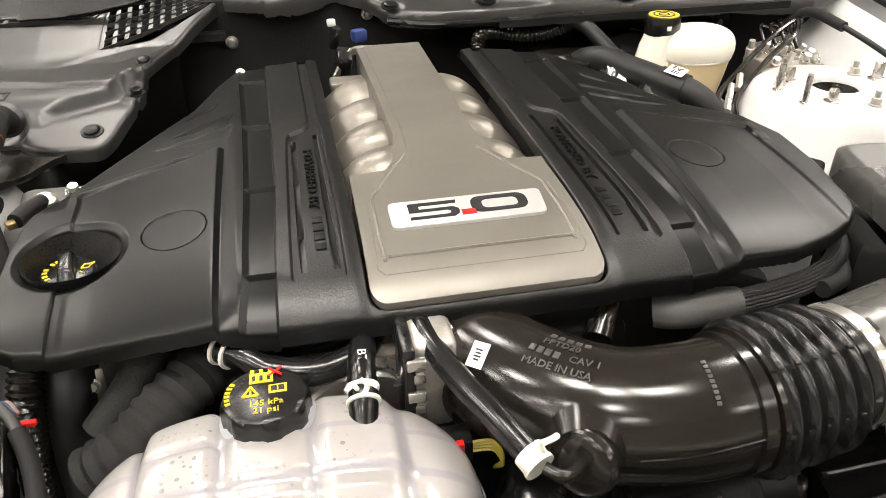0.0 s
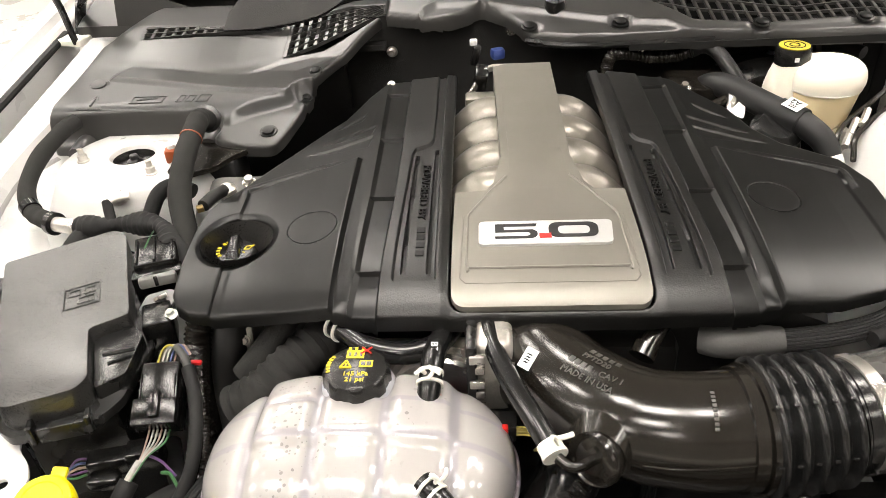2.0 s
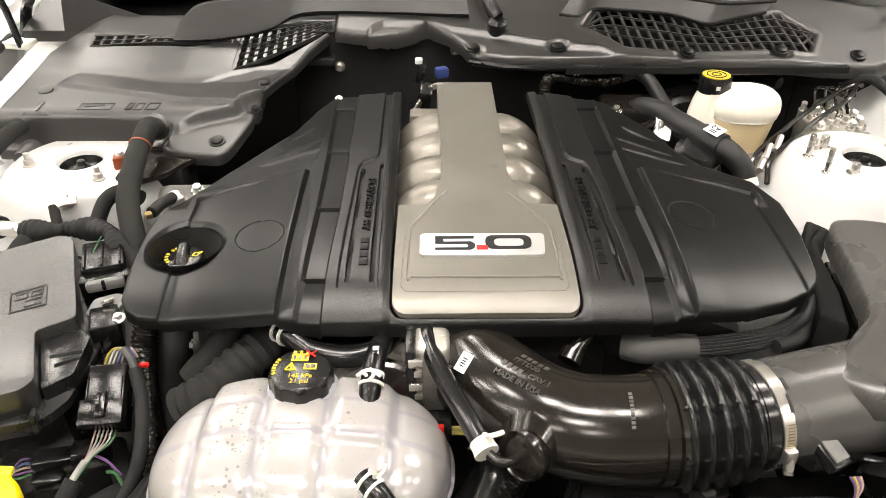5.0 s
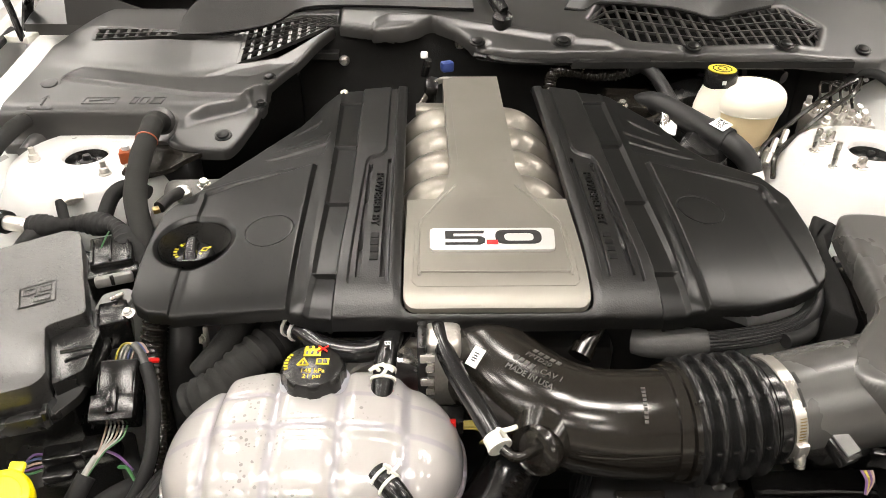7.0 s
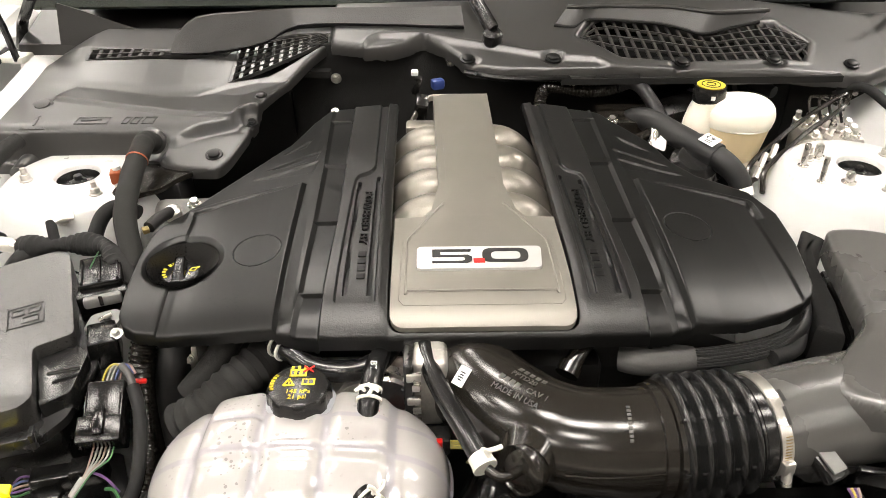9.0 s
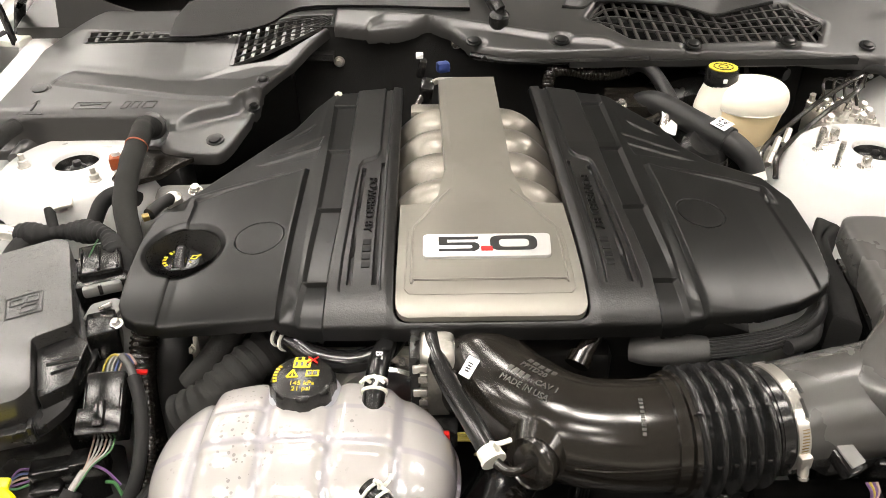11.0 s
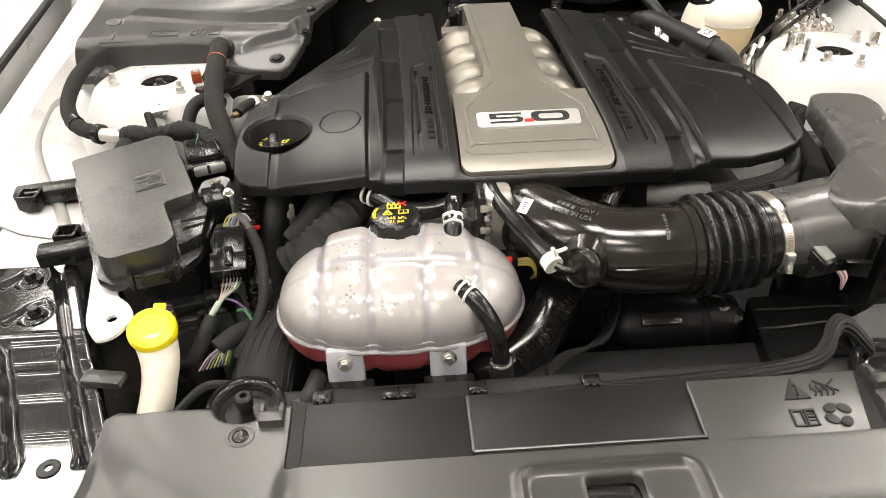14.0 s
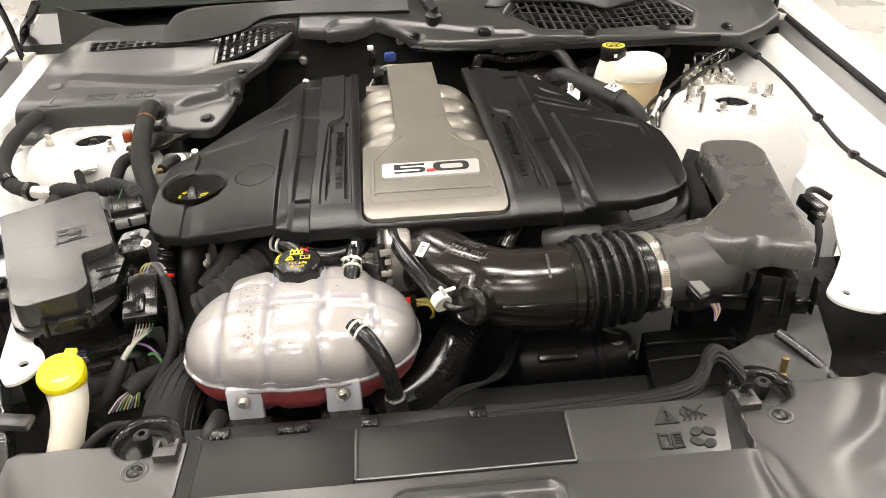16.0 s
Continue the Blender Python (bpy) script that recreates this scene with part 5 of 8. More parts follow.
    part("body", box((-0.070, 0.498, 0.965), (0.020, 0.030, 0.05), 0.004, pose(0, 0, 0, 18, 10, 0)), BLACK, s)
    part("bracket", tube([(-0.085, 0.475, 0.955), (-0.06, 0.495, 0.985), (-0.03, 0.505, 0.985)], 0.006, 8, flat=0.5), STEEL, s)
    part("connector", box((-0.075, 0.52, 1.00), (0.012, 0.016, 0.030), 0.003, pose(0, 0, 0, 10, 14, 0)), BLACK, s)
    part("connector_end", box((-0.078, 0.523, 1.018), (0.011, 0.012, 0.008), 0.002), LABEL, s)
    part("connector_lock", box((-0.043, 0.528, 0.998), (0.020, 0.016, 0.016), 0.004, pose(0, 0, 0, 0, 0, 20)), BLUE, s)


manifold()


# ---- engine below the cover ----
def engine():
    e = thing("engine", (0, 0.2, 0.45), "dark engine block with alloy front parts below its cover", "engine")
    part("block", box((0, 0.29, 0.68), (0.40, 0.50, 0.40), 0.03), COVER_DARK, e)
    for s in (-1, 1):
        part("cylinder_head", box((s * 0.19, 0.27, 0.85), (0.17, 0.46, 0.13), 0.02, pose(0, 0, 0, 0, s * 22, 0)), COVER_DARK, e)
    part("front_case", box((-0.05, 0.03, 0.76), (0.36, 0.04, 0.24), 0.015), COVER_DARK, e)
    part("front_flange", box((-0.12, 0.006, 0.86), (0.12, 0.02, 0.07), 0.01), ALLOY, e)
    part("pulley", lathe([(0, 0.0), (0.05, 0.0), (0.052, 0.004), (0.046, 0.008), (0.046, 0.018), (0.052, 0.022), (0.05, 0.026), (0.03, 0.02), (0, 0.018)], aim((-0.11, 0.0, 0.845), (0, -1, 0)), 32), STEEL, e)
    tb = thing("air_throttle_unit", (-0.05, -0.01, 0.84), "cast alloy throttle body with a motor housing and bolts", "throttle body")
    part("housing", lathe([(0.030, 0.0), (0.048, 0.0), (0.050, 0.006), (0.050, 0.020), (0.044, 0.024), (0.043, 0.045), (0.035, 0.046)], aim((-0.042, 0.055, 0.886), (0.38, -0.92, 0)), 32), ALLOY, tb)
    part("motor_housing", box((-0.056, -0.020, 0.890), (0.036, 0.05, 0.085), 0.008, seg=3), ALLOY, tb)
    part("gear_cover", box((-0.076, -0.030, 0.893), (0.010, 0.045, 0.085), 0.003), BLACK, tb)
    for k in range(5):
        part("cover_clip", box((-0.071, -0.052 + 0.003 * (k % 2), 0.862 + 0.015 * k), (0.014, 0.006, 0.009), 0.001), STEEL, tb)
    for x, y, z in ((-0.038, -0.042, 0.905), (-0.036, -0.045, 0.858), (-0.045, -0.020, 0.925)):
        part("bolt", hexbolt((x, y, z), (0, -0.8, 0.6), 0.005, 0.005), STEEL, tb)
    k = thing("throttle_connector", (-0.055, -0.08, 0.855), "black wiring connector with a red lock and yellow wires", "connector")
    part("shell", box((-0.058, -0.076, 0.862), (0.044, 0.022, 0.020), 0.003), BLACK, k)
    part("lock", box((-0.047, -0.088, 0.866), (0.006, 0.006, 0.018), 0.001), RED, k)
    for i in range(4):
        part("wire", tube([(-0.038, -0.084, 0.860 + 0.003 * i), (-0.022, -0.088, 0.862 + 0.003 * i), (-0.016, -0.094, 0.852 + 0.002 * i), (-0.02, -0.085, 0.84)], 0.0013, 6), WIRES["yellow"], k)


engine()


# ---- intake tube, bellows and air box ----
def intake():
    t = thing("intake_tube", (0.1, -0.07, 0.79), "glossy black air intake tube with ribbed bellows and steel clamp", "intake tube")
    axis = [(-0.022, 0.020, 0.880), (-0.008, -0.018, 0.880), (0.020, -0.058, 0.881), (0.062, -0.092, 0.884), (0.115, -0.104, 0.886), (0.174, -0.100, 0.886)]
    tube_r = lambda u, d: 0.0485 + 0.003 * math.sin(math.pi * clamp(u * 1.6)) + 0.002 * clamp((u - 0.5) * 3)
    part("tube", tube(axis, tube_r, 40, 8), GLOSS, t)
    part("end_bead", tube([(-0.021, 0.014, 0.880), (-0.018, 0.006, 0.880)], 0.0525, 40, 2), GLOSS, t)
    part("end_bead", tube([(-0.026, 0.028, 0.880), (-0.022, 0.018, 0.880)], 0.0545, 40, 2), RUBBER, t)
    part("mould_seam", tube([(0.062, -0.1475, 0.893), (0.10, -0.1545, 0.897), (0.172, -0.1505, 0.899)], 0.0009, 6), GLOSS, t)
    # swelling towards the resonator port
    part("port_swelling", tube([(0.048, -0.085, 0.884), (0.038, -0.112, 0.888), (0.027, -0.138, 0.893)], lambda u, d: 0.047 - 0.023 * u, 28), GLOSS, t)
    port = part("port", lathe([(0.022, -0.006), (0.0240, -0.002), (0.0240, 0.003), (0.020, 0.006), (0.010, 0.0075), (0, 0.0075)], aim((0.027, -0.139, 0.8935), (-0.72, -0.62, 0.28)), 32), GLOSS, t)
    part("port_rim", lathe([(0.0205, 0.0055), (0.0218, 0.0075), (0.0232, 0.0050)], aim((0.027, -0.139, 0.8935), (-0.72, -0.62, 0.28)), 32), GLOSS, port)
    part("port_nipple", tube([(0.024, -0.142, 0.895), (0.013, -0.153, 0.900), (0.003, -0.157, 0.904), (-0.006, -0.150, 0.906)], 0.0046, 10), GLOSS, port)

    def ribs(u, d):
        wave = 0.5 - 0.5 * math.cos(2 * math.pi * u * 5.0 + 0.9)
        return 0.0520 + 0.0085 * wave ** 0.8 - 0.002 * u
    part("bellows", tube([(0.160, -0.1012, 0.886), (0.197, -0.0965, 0.8865), (0.234, -0.0905, 0.887)], ribs, 56, 60), HOSE, t, "black rubber bellows")
    for k in range(5):
        base = Vector((0.160, -0.1012, 0.886)).lerp(Vector((0.234, -0.0905, 0.887)), (k + 0.36) / 5.0)
        for lean in (28, 74):
            part("mould_nib", box(base + Vector((0, -math.sin(radians(lean)), math.cos(radians(lean)))) * 0.0600, (0.0045, 0.003, 0.003), 0.001, pose(0, 0, 0, lean)), HOSE, t)
    part("cuff", tube([(0.146, -0.1025, 0.886), (0.156, -0.1018, 0.886)], 0.0535, 48, 2), GLOSS, t)
    part("cuff", tube([(0.156, -0.1018, 0.886), (0.164, -0.1008, 0.886)], 0.0560, 48, 2), GLOSS, t)
    part("cuff", tube([(0.230, -0.0912, 0.887), (0.268, -0.0835, 0.888)], lambda u, d: 0.0520 - 0.003 * clamp(u * 2), 48, 8), HOSE, t)
    clamp_band = part("hose_clamp", tube([(0.2450, -0.0884, 0.8875), (0.2560, -0.0860, 0.8878)], 0.0515, 56, 2), STEEL, t, "steel worm-drive hose clamp")
    ring = lambda lean, lift: Vector((0.2505, -0.0872, 0.8877)) + Vector((0.2, -math.sin(radians(lean)), math.cos(radians(lean)))).normalized() * (0.0515 + lift)
    part("clamp_screw", tube([ring(96, 0.004) + Vector((0, 0.004, 0.009)), ring(96, 0.004) - Vector((0, 0.004, 0.009))], 0.0048, 12, 1), STEEL, clamp_band)
    part("clamp_housing", box(ring(88, 0.002), (0.012, 0.008, 0.014), 0.002, pose(0, 0, 0, -4, 0, 14)), STEEL, clamp_band)
    for k in range(9):
        part("clamp_slot", box(ring(55 + 3.2 * k, 0.0001), (0.0065, 0.0010, 0.0006), 0.0002, pose(0, 0, 0, 55 + 3.2 * k, 0, 12)), BRASS, clamp_band)
    for lean, size in ((34, 0.017), (12, 0.012)):
        part("clamp_slot", box(ring(lean, 0.0001), (0.0032, size, 0.0008), 0.0004, pose(0, 0, 0, lean, 0, 12)), COVER_DARK, clamp_band)
    # moulded marks on the crown of the tube, a lighter grey than its skin
    line = spline(axis, 8)
    def crown(u, lean, lift=0.0):
        """A pose on the tube's skin: u along it, lean degrees from straight up towards the front."""
        k = clamp(u) * (len(line) - 1)
        i0 = min(int(k), len(line) - 2)
        p = line[i0].lerp(line[i0 + 1], k - i0)
        run = (line[i0 + 1] - line[i0]).normalized()
        up = (Vector((0, 0, 1)) - run * run.z).normalized()
        out = Matrix.Rotation(radians(lean), 3, run) @ up
        return aim(p + out * (tube_r(u, 0) + lift), out, run)
    def mark(text, u, lean, size):
        part("moulded_letters", lettering(text, size, 0.0005, crown(u, lean, 0.0008)), GREY_MARK, t)
    mark("PPTD20", 0.47, -3, 0.0085)
    mark("CAV 1", 0.545, 9, 0.0085)
    mark("MADE IN USA", 0.485, 21, 0.0085)
    for k in range(5):
        part("letter_block", box((0, 0, 0), (0.0045, 0.0055, 0.001), 0.0003, crown(0.43 + 0.026 * k, -13, 0.0003)), GREY_MARK, t)
    for k in range(4):
        part("letter_block", box((0, 0, 0), (0.0045, 0.006, 0.001), 0.0003, crown(0.40 + 0.024 * k, 9, 0.0003)), GREY_MARK, t)
    for k in range(9):
        part("letter_block", box((0, 0, 0), (0.0035, 0.0028, 0.0008), 0.0003, crown(0.82, 6 + 4.4 * k, 0.0003)), GREY_MARK, t)
    sm = crown(0.280, 37, 0.0006) @ pose(0, 0, 0, 0, 0, 12)
    st = part("sticker", box((0, 0, 0), (0.014, 0.020, 0.0008), 0.0003, sm), LABEL, t, "white paper label with dark print")
    for k in range(4):
        part("print_bar", box((0, 0, 0), (0.006 if k % 2 else 0.0045, 0.0013, 0.0006), 0, sm @ pose(0, 0.0026 * (k - 1.5), 0.0006)), BADGE_BLACK, st)

    a = thing("air_box", (0.46, 0.08, 0.62), "dark grey plastic air filter box with a moulded snorkel", "air box")
    part("snorkel", tube([(0.252, -0.0868, 0.8878), (0.29, -0.079, 0.888), (0.33, -0.070, 0.888), (0.38, -0.058, 0.886), (0.430, -0.045, 0.884), (0.462, -0.036, 0.882)], lambda u, d: (0.0490 + 0.0075 * clamp(u * 1.3)) * math.sqrt(1 - (clamp((u - 0.80) / 0.2) * 0.97) ** 2), 40, 10), AIR_BOX, a)
    lid = [(0.3120, -0.088), (0.322, -0.106), (0.345, -0.120), (0.370, -0.124), (0.388, -0.138), (0.410, -0.148), (0.430, -0.152), (0.446, -0.095), (0.462, -0.015), (0.482, 0.065), (0.497, 0.130), (0.486, 0.158), (0.452, 0.168), (0.414, 0.168), (0.405, 0.135), (0.396, 0.070), (0.386, 0.014), (0.376, -0.010), (0.350, -0.034), (0.324, -0.062)]
    X, Y = np.meshgrid(np.arange(0.285, 0.512, 0.0025), np.arange(-0.166, 0.182, 0.0025))
    S = away(X, Y, rounded(lid, [0.012] * 3 + [0.006] * 3 + [0.008] + [0.02] * 3 + [0.014] * 3 + [0.02] * 3 + [0.010] * 2 + [0.012] * 2, 4))
    Z = 0.9405 + 0.0075 * soft(X, 0.315, 0.385) + 0.02 * np.clip(Y, 0, 0.2) - 0.10 * np.clip(X - 0.462 - 0.16 * Y, 0, 0.1)
    Z -= 0.010 * np.exp(-((X - 0.372) ** 2 + (Y + 0.128) ** 2) / 0.009 ** 2)
    Z -= 0.003 * soft(S, -0.010, -0.001)
    moulded(a, "lid", X, Y, Z, S, AIR_BOX, 0.026, 0.004, "dark grey satin lid", 60)
    part("lower_case", slab([(0.385, -0.125), (0.424, -0.140), (0.438, -0.09), (0.455, -0.015), (0.474, 0.065), (0.488, 0.128), (0.478, 0.150), (0.42, 0.158), (0.405, 0.07), (0.392, 0.01), (0.375, -0.03)], 0.895, 0.24, 0.004, 0), BLACK, a)
    for x, y, w in ((0.352, -0.128, 0.030), (0.392, -0.142, 0.020), (0.428, -0.148, 0.018)):
        part("case_clip", box((x, y, 0.862), (w, 0.008, 0.024), 0.002, pose(0, 0, 0, 12, 0, -14)), CONNECTOR, a)
        part("case_rib", box((x + 0.016, y + 0.004, 0.872), (0.003, 0.012, 0.050), 0.001), CONNECTOR, a)
    part("inner_duct", slab([(0.355, 0.03), (0.378, 0.012), (0.394, 0.07), (0.404, 0.14), (0.414, 0.176), (0.44, 0.20), (0.42, 0.225), (0.39, 0.17)], 0.915, 0.05, 0.01, 0, seg=3), FELT, a)
    s = thing("air_flow_sensor", (0.305, -0.12, 0.85), "black air flow sensor with a purple and yellow wire tail", "sensor")
    part("housing", box((0.306, -0.115, 0.882), (0.022, 0.042, 0.015), 0.003, pose(0, 0, 0, 20, 0, 25)), BLACK, s)
    part("head", box((0.298, -0.095, 0.893), (0.028, 0.015, 0.012), 0.003, pose(0, 0, 0, 10, 0, 25)), BLACK, s)
    part("cover_plate", box((0.308, -0.119, 0.8905), (0.016, 0.030, 0.003), 0.001, pose(0, 0, 0, 20, 0, 25)), LEVER, s, "pale grey sensor cover plate")
    for dx in (-0.006, 0.008):
        part("lug", box((0.298 + dx, -0.094 + 0.4 * dx, 0.899), (0.005, 0.008, 0.008), 0.0015, pose(0, 0, 0, 10, 0, 25)), LEVER, s)
    for i, c in enumerate(("violet", "yellow", "violet", "pink")):
        part("wire", tube([(0.318 + 0.003 * i, -0.142, 0.876), (0.320 + 0.002 * i, -0.150, 0.872), (0.319, -0.157, 0.862)], 0.0013, 6), WIRES[c], s)
    part("mount_fin", slab([(0.29, -0.085), (0.365, -0.055), (0.375, -0.09), (0.31, -0.105)], 0.868, 0.03, 0.002, 0), BLACK, s)
    s.location += Vector((-0.007, -0.012, 0.003))


intake()


# ---- coolant expansion tank ----
TC = Vector((-0.176, -0.116, 0.846))


def tank():
    t = thing("coolant_tank", (TC.x, TC.y, 0.78), "milky translucent plastic coolant tank half full of pink coolant", "coolant tank")
    A, B, H, D = 0.1385, 0.090, 0.068, 0.054
    ribs = (-0.088, -0.031, 0.027, 0.086)

    def smooth(v, a, b):
        t = clamp((v - a) / (b - a))
        return t * t * (3 - 2 * t)

    def shell(up):
        bm = bmesh.new()
        nu, nv = 144, 56
        rings = []
        for j in range(nv + 1):
            cw = 1 - (j / nv) ** 1.7
            sw = max(0.0, 1 - cw ** 3.57) ** (0.39 if up else 0.35)
            row = []
            for i in range(nu):
                a = 2 * math.pi * i / nu
                ca, sa = math.cos(a), math.sin(a)
                ex = 0.78
                x = A * cw * math.copysign(abs(ca) ** ex, ca)
                y = B * cw * math.copysign(abs(sa) ** 0.85, sa)
                h = H if up else D
                z = h * sw * (1 - 0.16 * (x / A) ** 2 if up else 1)
                g = sum(math.exp(-((x - r) / 0.006) ** 2) for r in ribs)
                g = min(g, 1.2) * clamp(0.5 + sw * 5)
                f = 1 - (0.062 if up else 0.055) * g
                if up:
                    # the raised upper tier with its filler, parted by moulded bands
                    tier = smooth(x, -0.092, -0.080) * (1 - smooth(x, 0.082, 0.094)) * smooth(y, -0.024, -0.012) * (1 - smooth(y, 0.055, 0.08))
                    z = z * 0.93 + 0.0085 * tier
                    band = math.exp(-((y + 0.0125) / 0.0035) ** 2) * smooth(x, -0.088, -0.08) * (1 - smooth(x, 0.08, 0.09))
                    band += math.exp(-((y - 0.024) / 0.003) ** 2) * smooth(x, -0.085, -0.08) * (1 - smooth(x, -0.035, -0.03))
                    z -= 0.0022 * band * clamp(sw * 3 - 1.5)
                row.append(bm.verts.new((TC.x + x * (1 - 0.006 * g), TC.y + y * f, TC.z + (z * f if up else -z * f))))
            rings.append(row)
        for a, b in zip(rings, rings[1:]):
            for k in range(nu):
                bm.faces.new((a[k], a[(k + 1) % nu], b[(k + 1) % nu], b[k]))
        bm.faces.new(rings[-1])
        bmesh.ops.remove_doubles(bm, verts=bm.verts, dist=1e-5)
        bmesh.ops.recalc_face_normals(bm, faces=bm.faces)
        return bm
    part("upper_shell", shell(True), TANK, t, "milky upper tank shell with dried droplets", 60)
    part("lower_shell", shell(False), TANK_LOW, t, "lower tank shell pink with coolant", 60)
    for lift, inset, r in ((-0.001, -0.001, 0.0026), (0.0065, 0.0012, 0.0014)):
        rim = []
        for i in range(144):
            a = 2 * math.pi * i / 144
            x = (A - inset) * math.copysign(abs(math.cos(a)) ** 0.78, math.cos(a))
            y = (B - inset) * math.copysign(abs(math.sin(a)) ** 0.85, math.sin(a))
            dent = sum(math.exp(-((x - q) / 0.008) ** 2) for q in ribs)
            rim.append((TC.x + x, TC.y + y * (1 - 0.030 * dent), TC.z + lift))
        part("seam_flange", tube(rim + rim[:1], r, 8, 1, smooth=False), TANK, t)
    for x in (-0.241, -0.131):
        tab = part("mounting_tab", box((x + 0.003, TC.y - B + 0.004, 0.824), (0.040, 0.012, 0.050), 0.004, pose(0, 0, 0, -8)), TANK_TAB, t)
        part("tab_bolt", hexbolt((x + 0.003, TC.y - B - 0.003, 0.836), (0, -1, 0.15), 0.0058, 0.005), STEEL, tab)
        part("tab_foot", box((x + 0.004, TC.y - B + 0.003, 0.792), (0.018, 0.006, 0.018), 0.001), WHITE_CLIP, tab)
    part("neck", lathe([(0.036, 0.915), (0.034, 0.925), (0.031, 0.932), (0.028, 0.934)], pose(-0.177, -0.071, -0.017), 32), TANK_TAB, t)
    part("outlet_tint", lathe([(0.013, -0.006), (0.012, 0.002), (0, 0.004)], aim((-0.113, -0.088, 0.908), (0, -0.2, 1)), 16), PINK, t)
    shift = Vector((-0.002, 0.013, -0.017))

    def moved(bm):
        bmesh.ops.translate(bm, verts=bm.verts, vec=shift)
        return bm
    cap = part("cap_seat", moved(lathe([(0.027, 0.926), (0.029, 0.929), (0.027, 0.932)], pose(-0.175, -0.084, 0), 24)), BLACK, t)
    bm = bmesh.new()
    seg = 64
    rings = []
    for r, z in ((0.030, 0.926), (0.0305, 0.936), (0.0300, 0.944), (0.0275, 0.9485), (0.024, 0.950)):
        rings.append([bm.verts.new((-0.175 + (r - (0.0016 if (k // 4) % 2 and z < 0.947 else 0)) * math.cos(2 * math.pi * k / seg), -0.084 + (r - (0.0016 if (k // 4) % 2 and z < 0.947 else 0)) * math.sin(2 * math.pi * k / seg), z)) for k in range(seg)])
    for a, b in zip(rings, rings[1:]):
        for k in range(seg):
            bm.faces.new((a[k], a[(k + 1) % seg], b[(k + 1) % seg], b[k]))
    bm.faces.new(rings[-1])
    part("cap", moved(bm), BLACK, cap)
    top = 0.9503
    def ink(bm, name="yellow_print"):
        bmesh.ops.translate(bm, verts=bm.verts, vec=shift)
        part(name, bm, YELLOW_INK, cap)
    for txt, y in (("145 kPa", -0.0935), ("21 psi", -0.1005)):
        ink(lettering(txt, 0.0072, 0.0003, pose(-0.174, y, top)))
    bk = box((-0.177, -0.0685, top), (0.016, 0.010, 0.0006), 0)
    for k in range(3):
        box((-0.183 + 0.006 * k, -0.0615, top), (0.0025, 0.004, 0.0006), 0, bm=bk)
    ink(bk)
    for k in range(3):
        part("print_gap", moved(box((-0.182 + 0.005 * k, -0.069, top + 0.0004), (0.0022, 0.005, 0.0004), 0)), BLACK, cap)
    wt = bmesh.new()
    corners = [(-0.189, -0.0855), (-0.179, -0.0855), (-0.184, -0.0765)]
    for p, q in zip(corners, corners[1:] + corners[:1]):
        tube([(*p, top), (*q, top)], 0.0009, 5, 1, bm=wt)
    box((-0.184, -0.0822, top), (0.0012, 0.004, 0.0006), 0, bm=wt)
    ink(wt)
    ink(box((-0.166, -0.081, top), (0.012, 0.008, 0.0006), 0))
    part("print_gap", moved(box((-0.1685, -0.081, top + 0.0004), (0.004, 0.005, 0.0004), 0)), BLACK, cap)
    part("print_gap", moved(box((-0.1635, -0.081, top + 0.0004), (0.004, 0.005, 0.0004), 0)), BLACK, cap)
    for a in range(150, 200, 9):
        ink(box((-0.175 + 0.0245 * math.cos(radians(a)), -0.084 + 0.0245 * math.sin(radians(a)), top - 0.0002), (0.0035, 0.0022, 0.0006), 0, pose(0, 0, 0, 0, 0, a)))
    rd = bmesh.new()
    tube([(-0.172, -0.060, top + 0.0006), (-0.163, -0.068, top + 0.0006)], 0.0009, 5, 1, bm=rd)
    tube([(-0.163, -0.060, top + 0.0006), (-0.172, -0.068, top + 0.0006)], 0.0009, 5, 1, bm=rd)
    part("red_cross", moved(rd), RED, cap)


tank()


# ---- hoses round the tank and the throttle ----
def spring_clip(parent, at, direction, r, material=WHITE_CLIP, name="spring_clip"):
    d = Vector(direction).normalized()
    p = Vector(at)
    clip = part(name, tube([p - d * 0.006, p + d * 0.004], r + 0.0012, 16, 1), material, parent)
    part("clip_rim", tube([p + d * 0.004, p + d * 0.007], r + 0.0020, 16, 1), material, clip)
    s = d.cross(Vector((0, 0.6, 0.8))).normalized()
    n = s.cross(d)
    if n.z < 0:
        n = -n
    for k in (-1, 1):
        part("clip_ear", tube([p + n * (r + 0.001) + d * 0.003 * k, p + n * (r + 0.008) + s * 0.007 * k, p + n * (r + 0.010) + s * 0.011 * k], 0.0022, 6, 3), material, clip)
    return clip


def wire_clip(parent, at, direction, r):
    """A bent white spring clip: two thin rings and a pair of ears."""
    d = Vector(direction).normalized()
    p = Vector(at)
    clip = None
    for k in (-1, 1):
        one = tube([p + d * (0.0052 * k - 0.0013), p + d * (0.0052 * k + 0.0013)], r + 0.0016, 16, 1)
        clip = part("spring_clip", one, WHITE_CLIP, parent)
    s = d.cross(Vector((0, 0.6, 0.8))).normalized()
    n = s.cross(d)
    if n.z < 0:
        n = -n
    part("clip_bridge", tube([p + n * (r + 0.0015) - d * 0.006, p + n * (r + 0.003) + s * 0.004, p + n * (r + 0.0015) + d * 0.006], 0.0018, 6, 4), WHITE_CLIP, clip)
    for k in (-1, 1):
        part("clip_ear", tube([p + n * r + s * 0.003 * k, p + n * (r + 0.006) + s * 0.006 * k, p + n * (r + 0.007) + s * 0.011 * k - d * 0.004], 0.0018, 6, 4), WHITE_CLIP, clip)


